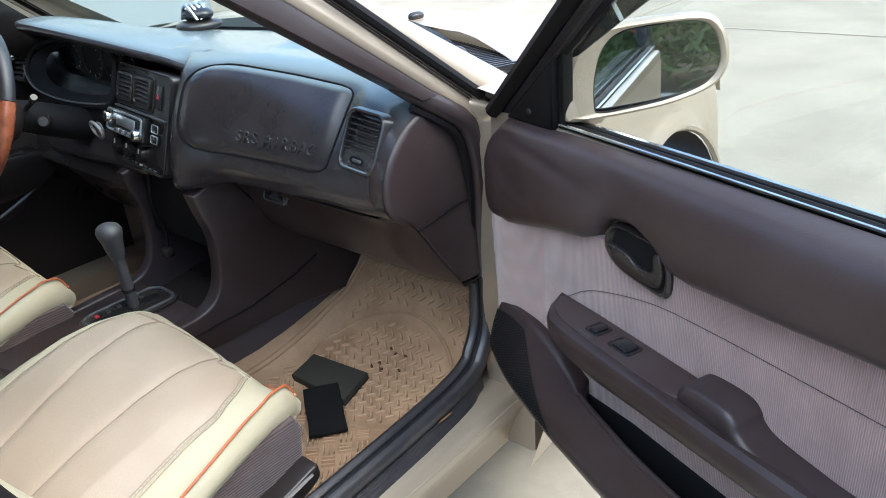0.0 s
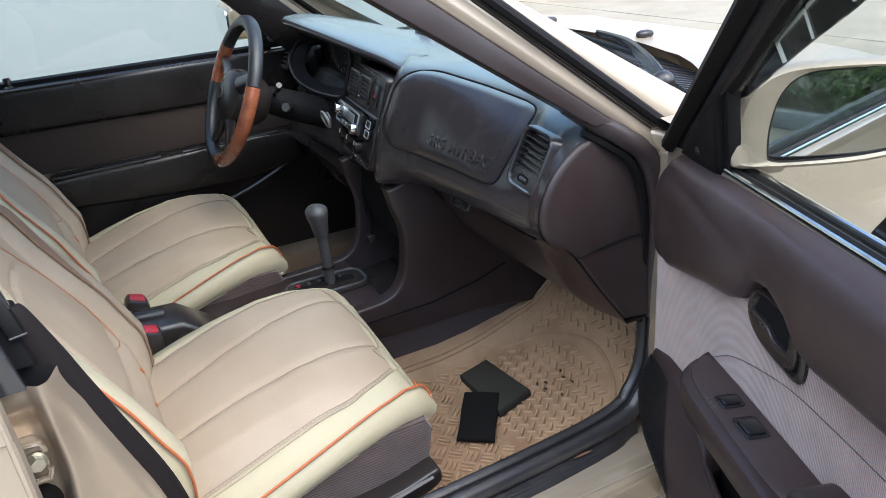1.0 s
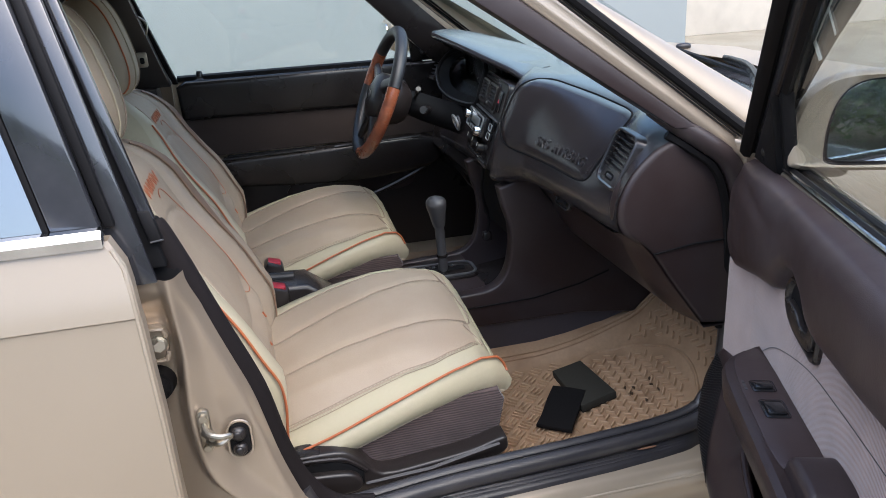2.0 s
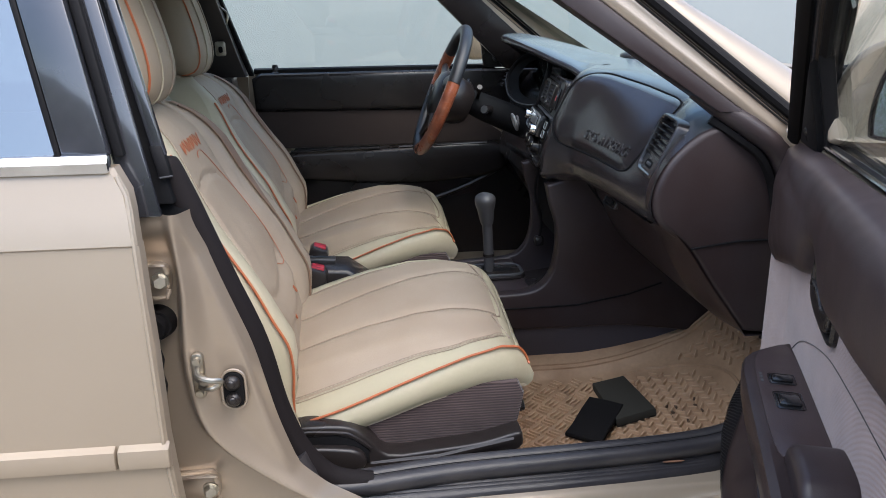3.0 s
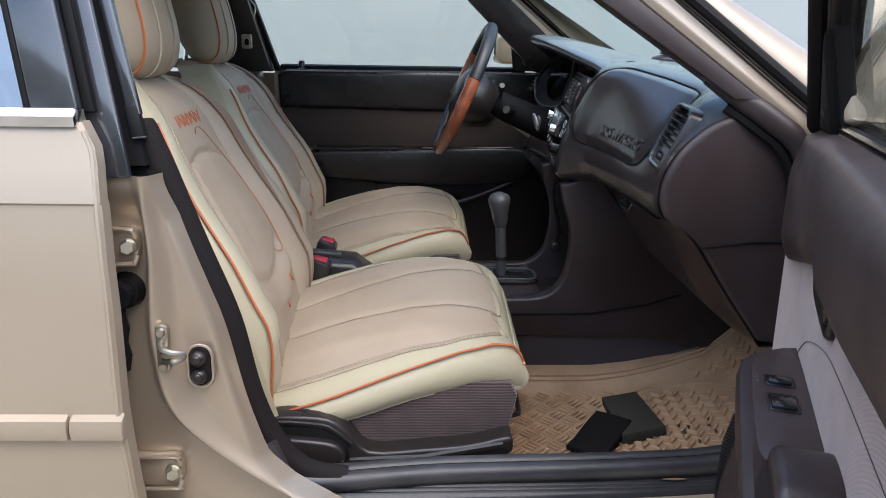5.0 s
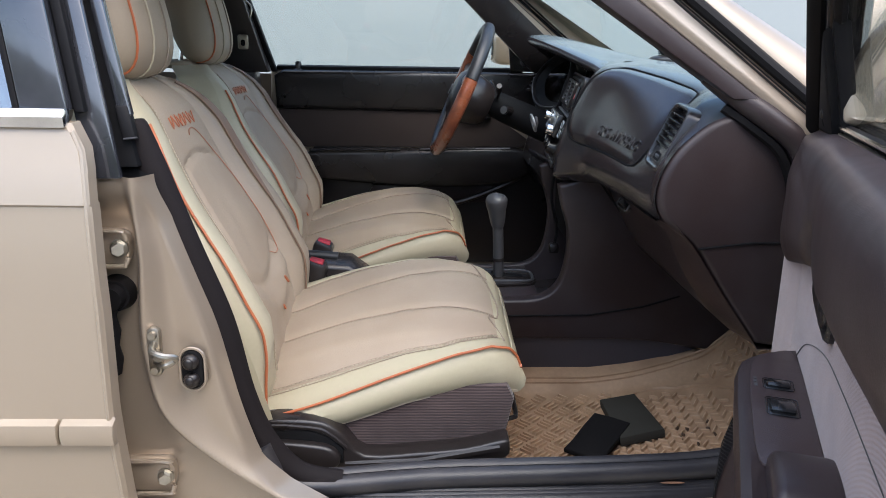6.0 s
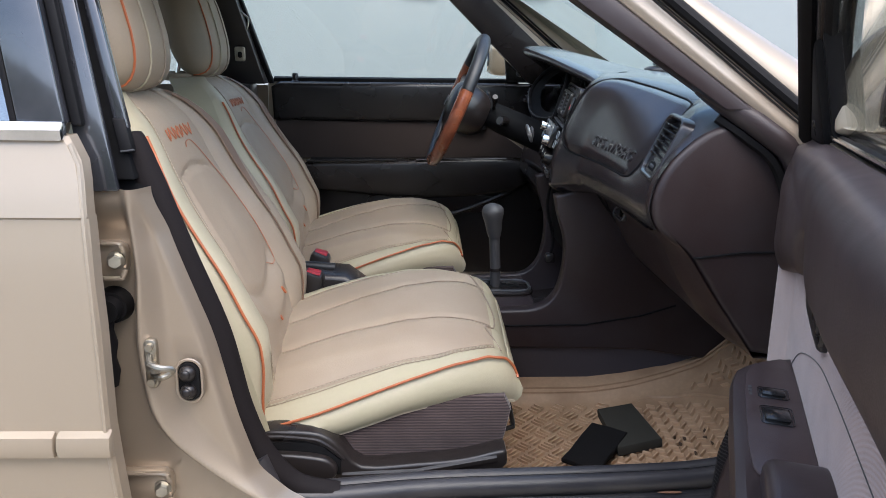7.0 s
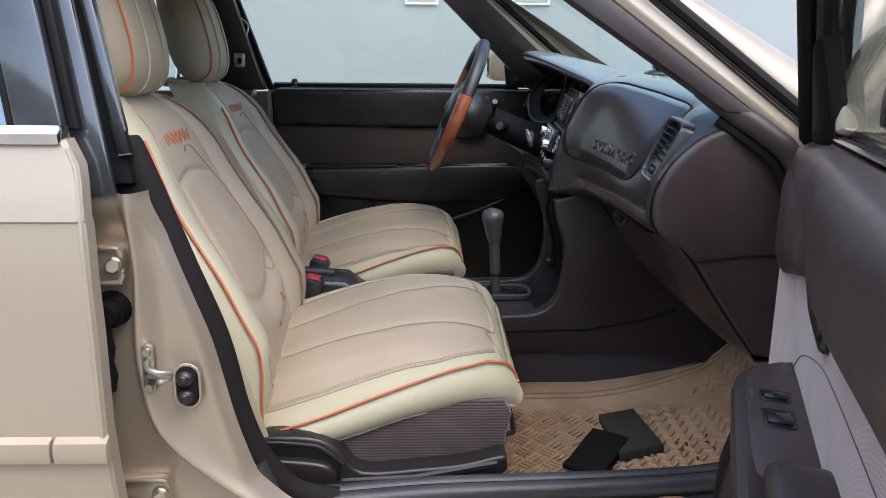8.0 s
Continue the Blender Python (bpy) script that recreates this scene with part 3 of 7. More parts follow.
# bonnet, scuttle, wiper, windscreen
HOOD = [(1.24, 0.972), (1.34, 0.982), (1.5, 0.985), (1.8, 0.945), (2.1, 0.86), (2.3, 0.75), (2.38, 0.66)]
rows = []
for i in range(34):
    row = []
    for j in range(25):
        f = -1 + j / 12
        back = 1.447 - 0.45 * (0.70 * f) ** 2
        xx = back + (2.38 - back) * i / 33
        y = 0.70 * f * (1 - 0.16 * max(0, (xx - 1.7) / 0.7) ** 2)
        row.append(V(xx, y, lerp_table(HOOD, xx) - 0.030 * f ** 4 + 0.006 * math.exp(-((abs(f) - 0.62) / 0.08) ** 2)))
    rows.append(row)
bonnet = part("bonnet", loft(rows), PAINT, car, "beige bonnet with washer nozzles")
for y in (-0.19, 0.19):
    part("washer_nozzle", ball((1.475, y, 0.990), (0.022, 0.014, 0.010), power=0.8), DARK, bonnet)
rows = [[V(1.42 - 0.45 * y * y + d, y, z) for y in [-0.64 + 0.04 * k for k in range(33)]] for d, z in ((0.05, 0.93), (0.03, 0.946), (-0.03, 0.952), (-0.07, 0.957), (-0.17, 0.952))]
scut = part("scuttle_panel", loft(rows), DARK, car, "black louvred scuttle below the windscreen")
for k in range(46):
    y = -0.625 + k * 0.0135
    x0 = 1.425 - 0.45 * y * y
    part("louvre", box((-0.034, -0.0026, -0.006), (0.034, 0.0026, 0.008), 0, 1, pose(x0, y, 0.951, 0, 0, -25)), SATIN, scut)
wip = part("wiper", tube(smooth([V(1.245, -0.50, 0.972), V(1.30, -0.39, 0.986), V(1.37, -0.25, 0.992), V(1.44, -0.06, 0.985)], 5), [0.016, 0.017, 0.018, 0.018, 0.018, 0.017, 0.016, 0.015, 0.014, 0.013, 0.012, 0.011, 0.010, 0.010, 0.009, 0.008], 8, flat=0.5), BLACK_TRIM, car, "black windscreen wiper arm parked on the scuttle")
part("pivot", ball((1.244, -0.505, 0.966), (0.022, 0.022, 0.02)), DARK, wip)
part("blade", tube([V(1.33, -0.36, 0.980), V(1.45, 0.18, 0.985)], 0.006, 6), RUBBER, wip)


def screen_x(y, z):
    return 1.36 - 0.20 * (y / 0.66) ** 2 - (z - 0.945) * 1.55


rows = [[V(screen_x(y * (1 - (z - 0.945) * 0.30), z), y * (1 - (z - 0.945) * 0.30), z) for y in [-0.655 + 0.0655 * k for k in range(21)]] for z in (0.945, 1.0, 1.08, 1.16, 1.24, 1.33)]
wsc = part("windscreen", loft(rows), SCREEN, car, "tinted laminated windscreen")
wsc.visible_shadow = False

# A-pillars: plum inner trim, painted flange, rubber strip, painted outer skin
A = {"in": (0.977, 0.685), "mid": (1.016, 0.755), "fl": (1.066, 0.80), "st": (1.076, 0.79), "st2": (1.092, 0.77), "out": (1.215, 0.60), "far_in": (0.859, 0.95), "far_out": (1.012, 0.853)}


def a_line(key, z):
    x0, k = A[key]
    return x0 - (z - 0.955) / k


def a_band(k0, k1, z0, z1, out, depth, mat, name, sign, label="", bev=0.004):
    q = []
    for key, z in ((k0, z0), (k1, z0), (k1, z1), (k0, z1)):
        q.append((a_line(key, z), sign * (pillar_y(z) + out), z))
    return strip(*q, -sign * depth, mat, name, car, label, bev)


for s in (-1, 1):
    if s < 0:
        a_band("in", "mid", 0.965, 1.36, 0.004, 0.045, PURPLE, "pillar_trim", s, "plum plastic trim inside the windscreen pillar")
    else:
        a_band("far_in", "far_out", 0.955, 1.36, -0.035, 0.03, FASCIA, "pillar_trim", s, "black plastic trim inside the windscreen pillar")
    # the flange faces the door opening, with a pressed crease along it
    rows = []
    for k in range(15):
        z = 0.90 + 0.46 * k / 14
        x0, x1, y = a_line("mid", z), a_line("st", z) + 0.004, pillar_y(z)
        rows.append([V(x0 + (x1 - x0) * f, s * (y + d), z) for f, d in ((-0.15, -0.030), (0.0, -0.002), (0.06, 0.002), (0.35, 0.003), (0.60, 0.004), (0.72, 0.006), (0.78, 0.004), (0.84, 0.007), (1.0, 0.007))])
    part("pillar_flange", loft(rows), PAINT_DULL, car, "painted flange of the windscreen pillar", angle=70)
    rows = []
    for k in range(15):
        z = 0.90 + 0.46 * k / 14
        x0, x1, y = a_line("st2", z), a_line("out", z), pillar_y(z)
        rows.append([V(x0 + (x1 - x0) * f, s * (y + d), z) for f, d in ((-0.05, -0.01), (-0.05, 0.0135), (0.0, 0.0155), (0.3, 0.0165), (0.65, 0.008), (0.92, -0.014), (1.0, -0.035))])
    part("pillar_skin", loft(rows), PAINT, car, "beige outer skin of the windscreen pillar", angle=70)
    zz = (0.945, 1.0, 1.1, 1.2, 1.36)
    part("pillar_strip", tube([V(a_line("st", z) + 0.006, s * (pillar_y(z) + 0.013), z) for z in zz], 0.0095, 8, flat=0.9), RUBBER, car, "black rubber weatherstrip on the pillar")
    # Dark cords on the paint draw the shade in the flange's creases.
    for d, r in ((-0.010, 0.0016), (-0.0035, 0.0012)):
        part("crease_shade", tube([V(a_line("fl", z) + d, s * (pillar_y(z) + 0.0065), z) for z in zz], r, 6), DARK, car)

# hinge pillar between door and wing
pts = [(1.10, 0.20), (1.10, 0.60), (1.098, 0.78), (1.085, 0.86), (1.09, 0.90), (1.17, 0.90), (1.17, 0.20)]
part("hinge_pillar", prism(pts, 'y', -0.765, -0.645, 0.008), PAINT_DULL, car, "beige painted front door pillar")
part("hinge_pillar", prism(pts, 'y', 0.635, 0.775, 0.008), PAINT_DULL, car)
root = [V(1.03, -0.650, 0.940), V(1.058, -0.660, 0.918), V(1.085, -0.668, 0.885), V(1.108, -0.662, 0.80), V(1.116, -0.655, 0.70), V(1.118, -0.65, 0.56), V(1.118, -0.65, 0.40)]
rows = []
for k, p in enumerate(smooth(root, 5)):
    w = min(1, k / 12)
    rows.append([p + V(0, 0.01, -0.004), p + V(0.006, -0.006, 0.002), p + V(0.022, -0.010 - 0.022 * w, 0.004), p + V(0.040, -0.014 - 0.061 * w, 0.004), p + V(0.055, -0.018 - 0.082 * w, 0.002)])
part("pillar_root", loft(rows), PAINT_DULL, car, "painted curve from the windscreen pillar into the door pillar")
part("check_strap", box((1.055, -0.770, 0.700), (1.11, -0.748, 0.722), 0.004), DARK, car, "black door check strap")

# roof, rear shell
rows = []
for x in (0.56, 0.50, 0.42, 0.2, -0.2, -0.6, -0.95, -1.1):
    zz = lerp_table([(-1.1, 1.30), (-0.6, 1.365), (0.0, 1.385), (0.42, 1.36), (0.56, 1.325)], x)
    rows.append([V(x, 0.58 * f, zz - 0.05 * f ** 4) for f in [-1 + k / 8 for k in range(17)]])
part("roof", loft(rows), PAINT, car, "beige roof")
part("headliner", loft([[p - V(0, 0, 0.025) for p in r] for r in rows]), HEADLINER, car)
for s in (-1, 1):
    part("roof_rail", tube([V(0.45, s * 0.57, 1.335), V(0.1, s * 0.585, 1.345), V(-0.6, s * 0.58, 1.33), V(-1.05, s * 0.57, 1.28)], 0.028, 8), DARK, car)
    strip((-1.02, s * 0.74, 0.94), (-1.42, s * 0.72, 0.94), (-1.14, s * 0.56, 1.31), (-0.98, s * 0.57, 1.32), -s * 0.05, PAINT, "rear_quarter", car)
rows = [[V(x, y, z) for y in (-0.80, -0.4, 0, 0.4, 0.80)] for x, z in ((-1.30, 0.94), (-1.65, 0.93), (-2.0, 0.88), (-2.05, 0.6), (-2.03, 0.25))]
rs = part("rear_screen", loft([[V(x - 0.03 * (1 - (f * f)), 0.60 * f, z) for f in [-1 + k / 6 for k in range(13)]] for x, z in ((-1.36, 0.935), (-1.25, 1.10), (-1.10, 1.29))]), GLASS, car, "clear rear windscreen")
rs.visible_shadow = False
fw = side_bar(-0.66, -0.17, 0.948, 1.33, 0.23, 1, 0.108, 0.004, GLASS, "rear_window_glass", "clear rear door window", 0)
fw.visible_shadow = False
rows2 = [[V(x, y, z) for y in (-0.80, -0.4, 0, 0.4, 0.80)] for x, z in ((-1.30, 0.94), (-1.02, 0.945))]
part("rear_deck", loft(rows2), PAINT, car)
part("boot_lid", loft(rows), PAINT, car, "beige boot lid")
for s in (-1, 1):
    part("rear_wing", prism([(-0.86, 0.93), (-0.82, 0.6), (-0.9, 0.25), (-2.03, 0.25), (-2.05, 0.6), (-2.0, 0.88), (-1.3, 0.94)], 'y', s * 0.80, s * 0.84, 0.01), PAINT, car)
part("rear_bulkhead", box((-1.0, -0.72, 0.20), (-0.94, 0.72, 0.95), 0.01), CARPET, car)
part("parcel_shelf", box((-1.35, -0.70, 0.90), (-0.94, 0.70, 0.93), 0.01), CARPET, car)
part("bulkhead", box((1.30, -0.66, 0.25), (1.34, 0.66, 0.93), 0.01), CARPET, car)

# ---- floor of the cabin ----
rows = []
for x, z in ((-0.95, 0.23), (0.5, 0.225), (0.92, 0.218), (1.02, 0.225), (1.15, 0.28), (1.30, 0.46)):
    row = [V(x, y, z + h) for y, h in ((-0.61, 0.02), (-0.57, 0.0), (-0.12, 0.0), (-0.10, 0.03), (-0.085, 0.13), (-0.075, 0.17), (0.075, 0.17), (0.085, 0.13), (0.10, 0.03), (0.12, 0.0), (0.57, 0.0), (0.61, 0.02))]
    rows.append(row)
floor = structure("floor", loft(rows), CARPET, "charcoal carpeted car floor with a raised centre tunnel")
# vinyl kick sheet beside the tunnel
rows = [[V(x, y, z) for x, y, z in r] for r in (
    [(0.50, -0.141, 0.420), (0.80, -0.141, 0.420), (0.95, -0.141, 0.420), (1.02, -0.141, 0.435), (1.15, -0.141, 0.51), (1.27, -0.141, 0.60)],
    [(0.50, -0.125, 0.37), (0.80, -0.125, 0.37), (0.95, -0.125, 0.375), (1.05, -0.125, 0.385), (1.18, -0.132, 0.43), (1.29, -0.135, 0.52)],
    [(0.50, -0.096, 0.30), (0.80, -0.096, 0.30), (0.95, -0.096, 0.30), (1.08, -0.094, 0.298), (1.20, -0.118, 0.37), (1.31, -0.128, 0.48)])]
part("tunnel_side", loft(rows), VINYLFLOOR, floor, "slate vinyl lining beside the tunnel")


# ---- floor mats: tan rubber with raised treads ----
def mat_z(x, y):
    z = lerp_table([(0.3, 0.247), (0.92, 0.251), (1.0, 0.264), (1.09, 0.287), (1.16, 0.337), (1.30, 0.51)], x)
    fade = 1 - min(1, max(0, (x - 1.08) / 0.14))
    up = lerp_table([(-0.60, 0.0), (-0.32, 0.003), (-0.20, 0.012), (-0.16, 0.022), (-0.145, 0.036), (-0.125, 0.046), (-0.094, 0.062)], -abs(y))
    return z + up * (0.15 + 0.85 * fade)


def mat_edge(x):
    return lerp_table([(0.4, -0.094), (1.12, -0.094), (1.25, -0.125), (1.30, -0.13)], x)


def floor_mat(sign, label):
    m = thing("floor_mat", label, "floor mat", "rubber floor mats")
    rows = []
    for i in range(44):
        x = 0.42 + i * 0.0200
        row = []
        for k in range(41):
            f = k / 40
            y = -0.60 + (mat_edge(x) + 0.60) * f
            lip = 0.03 * max(0, 1 - f / 0.10) ** 1.5
            row.append(V(x, sign * -y, mat_z(x, y) + lip))
        rows.append(row)
    part("mat_sheet", loft(rows), MAT, m)
    return m


def tread(m, me, x, y, turn):
    ob = new("tread_bar", me)
    ob.parent = m
    slope = (mat_z(x + 0.01, y) - mat_z(x - 0.01, y)) / 0.02
    ob.matrix_local = Matrix.Translation((x, y, mat_z(x, y) + 0.001)) @ Euler((0, -math.atan(slope), 0)).to_matrix().to_4x4() @ Euler((0, 0, radians(turn))).to_matrix().to_4x4()


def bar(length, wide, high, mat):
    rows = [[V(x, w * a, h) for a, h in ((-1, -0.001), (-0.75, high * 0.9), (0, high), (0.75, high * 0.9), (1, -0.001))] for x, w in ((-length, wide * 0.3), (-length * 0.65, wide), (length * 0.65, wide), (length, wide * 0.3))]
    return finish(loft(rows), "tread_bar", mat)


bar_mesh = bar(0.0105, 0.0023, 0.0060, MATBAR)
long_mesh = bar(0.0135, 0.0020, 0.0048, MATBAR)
near_mat = floor_mat(-1, "tan rubber mat with raised tread bars on the passenger floor")
far_mat = floor_mat(1, "tan rubber mat with raised tread bars on the driver floor")


def ring_pos(a, k=1.0):
    return 1.035 + 0.145 * k * math.cos(a), -0.375 + 0.195 * k * math.sin(a)


# raised oval round the heel pad
arc = []
for k in range(49):
    x, y = ring_pos(2 * math.pi * k / 48)
    arc.append(V(x, y, mat_z(x, y) + 0.001))
part("heel_ridge", tube(arc[:-1], 0.0042, 6, closed=True), MAT, near_mat)


def ring_at(x, y):
    return math.hypot((x - 1.035) / 0.145, (y + 0.375) / 0.195)


DIAG = math.sqrt(0.5)
for i in range(-16, 17):
    for j in range(-16, 17):
        x, y = 1.04 + 0.0196 * DIAG * (i - j), -0.38 + 0.0196 * DIAG * (i + j)
        r = ring_at(x, y)
        if not -0.578 < y < -0.15 or x < 0.86:
            continue
        # interlaced bars: each one at right angles to its neighbours
        if r < 0.86:
            tread(near_mat, bar_mesh, x, y, 45 if (i + j) % 2 else 135)
        elif r > 1.10 and x > 1.06 and y < -0.19 and x < 1.26:
            tread(near_mat, bar_mesh, x, y, 45 if (i + j) % 2 else 135)
for i in range(-14, 15):
    for j in range(-14, 15):
        x, y = 0.79 + 0.0345 * DIAG * (i - j), -0.38 + 0.0345 * DIAG * (i + j)
        if ring_at(x, y) < 1.13 or not -0.575 < y < -0.165 or not 0.54 < x < 1.03:
            continue
        for k in (-1, 0, 1):
            d = 0.0105 * k * DIAG
            if (i + j) % 2:
                tread(near_mat, long_mesh, x - d, y + d, 45)
            else:
                tread(near_mat, long_mesh, x + d, y + d, 135)
for i in range(9):
    for j in range(7):
        x, y = 0.60 + 0.045 * i, 0.20 + 0.045 * j
        for k in (-1, 0, 1):
            if (i + j) % 2:
                tread(far_mat, long_mesh, x, y + 0.012 * k, 0)
            else:
                tread(far_mat, long_mesh, x + 0.012 * k, y, 90)
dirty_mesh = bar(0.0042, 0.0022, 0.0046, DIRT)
dirt = random.Random(12)
for k in range(11):
    tread(near_mat, dirty_mesh, 1.078 + dirt.gauss(0, 0.017), -0.378 + dirt.gauss(0, 0.030), dirt.choice((45, 135, 90)))
for d in (0.034, 0.046):
    q = [(x, mat_edge(x) - d) for x in (0.45, 0.6, 0.75, 0.9, 1.0, 1.06, 1.12, 1.18, 1.25)]
    part("edge_rib", tube(smooth([V(x, y, mat_z(x, y) + 0.001) for x, y in q], 4), 0.0042, 6), MAT, near_mat)
part("edge_bead", tube(smooth([V(x, mat_edge(x), mat_z(x, mat_edge(x))) for x in (0.45, 0.7, 0.9, 1.0, 1.06, 1.12, 1.18, 1.26)], 4), 0.003, 6), MAT, near_mat)
part("side_rib", tube(smooth([V(x, -0.565, mat_z(x, -0.565) + 0.006) for x in (0.45, 0.7, 0.9, 1.0, 1.06, 1.12, 1.18)], 4), 0.004, 6), MAT, near_mat)

# things lying on the mat
blk = part("foam_block", prism([(-0.042, -0.100), (0.052, -0.082), (0.036, 0.084), (-0.044, 0.074)], 'z', 0, 0.022, 0.004), FOAM, None)
tagged(blk, "dark olive foam pad lying on the rubber mat", "foam pad")
blk.matrix_world = pose(0.968, -0.285, 0.2655, 0, -7, 0)
cl = prism([(-0.074, -0.040), (-0.03, -0.0385), (0.03, -0.041), (0.072, -0.039), (0.074, 0.0), (0.071, 0.040), (0.02, 0.041), (-0.04, 0.039), (-0.073, 0.041), (-0.075, 0.0)], 'z', 0.002, 0.015, 0.004, 3)
ob = part("felt_pouch", cl, FELT, None)
tagged(ob, "soft black felt pouch lying half on a foam pad", "pouch")
ob.matrix_world = pose(0.884, -0.367, 0.266, 0, -7, 54)

# ---- rubber seals and sill plate round the passenger door opening ----
frame_seal = thing("door_seal", "dark rubber seal round the passenger door opening", "seal")
b_seal = smooth([V(0.134, -0.705, 0.928), V(0.139, -0.708, 0.912), V(0.163, -0.710, 0.84), V(0.193, -0.710, 0.755), V(0.232, -0.708, 0.645), V(0.256, -0.705, 0.53), V(0.286, -0.702, 0.45), V(0.334, -0.698, 0.392), V(0.40, -0.694, 0.372)], 6)
part("pillar_seal", tube(b_seal, [min(0.024, 0.0165 + 0.0007 * k) for k in range(len(b_seal))], 12, flat=0.75), SEAL, frame_seal)
part("seal_joint", tube([V(0.1345, -0.7425, 0.9095), V(0.1520, -0.7415, 0.9115)], 0.0013, 6), GREYPL, frame_seal)
part("seal_lip", tube([p + V(-0.022, -0.011, -0.004) for p in b_seal], 0.0042, 8), RUBBER, frame_seal)
a_seal = smooth([V(0.935, -0.630, 1.000), V(0.9825, -0.644, 0.965), V(1.022, -0.655, 0.938), V(1.068, -0.660, 0.90), V(1.098, -0.655, 0.83), V(1.110, -0.648, 0.74), V(1.116, -0.636, 0.58)], 6)
part("kick_trim", tube(a_seal, [min(0.0195, 0.0165 + 0.0004 * k) for k in range(len(a_seal))], 10, flat=1.0), PURPLE, frame_seal, "plum plastic edging up the front pillar")
gap = [p + V(-0.024, 0.004, -0.012) for p in a_seal[6:]]
part("gap_seal", tube(gap, 0.008, 6), RUBBER, frame_seal)
low = smooth([V(1.116, -0.632, 0.578), V(1.118, -0.630, 0.52), V(1.108, -0.632, 0.455), V(1.07, -0.637, 0.405), V(1.00, -0.645, 0.388), V(0.85, -0.655, 0.384), V(0.55, -0.668, 0.383), V(0.36, -0.688, 0.381), V(0.310, -0.695, 0.402), V(0.285, -0.70, 0.45)], 6)
for dy, r in ((0.013, 0.0155), (-0.017, 0.0165)):
    part("sill_seal", tube([p + V(0, dy, (-0.008 if dy > 0 else -0.006) if p.z < 0.41 else 0) for p in low], r, 10, flat=0.9), SATIN, frame_seal, "ridged black plastic along the sill" if dy > 0 else "")
# Black cord between the ridges carries the groove's shade in its colour.
part("seal_groove", tube([p + V(0, -0.001, -0.004 if p.z < 0.41 else 0.003) for p in low], 0.0075, 8), DEEP, frame_seal)
sill = thing("sill_plate", "black ribbed plastic sill plate, scuffed in one spot", "sill plate")
rows = []
for k in range(27):
    f = k / 26
    rib = 0.0018 if (k % 3 == 1 and 6 < k < 24) else 0
    row = []
    for x, y1 in ((0.335, -0.716), (0.5, -0.712), (0.7, -0.706), (0.85, -0.699), (0.95, -0.690), (1.0, -0.683), (1.02, -0.678), (1.035, -0.671), (1.05, -0.665), (1.07, -0.658)):
        y0 = -0.672 + 0.022 * (x - 0.335)
        row.append(V(x, y0 + (min(y1, y0 - 0.004) - y0) * f, 0.375 - 0.024 * f ** 1.4 + rib * (1 if x < 0.99 else 0)))
    rows.append(row)
rows.append([p + V(0, -0.003, -0.012) for p in rows[-1]])
rows.append([p + V(0, 0.01, -0.02) for p in rows[-1]])
part("plate", loft(rows), SATIN, sill, angle=60)
SCUFF = material("bare_scuff", (0.20, 0.10, 0.055), 0.7, vary=0.4, grain=150, bump=0.3)
part("scuff_mark", ball((0.925, -0.682, 0.3665), (0.020, 0.0025, 0.0018)), SCUFF, sill)

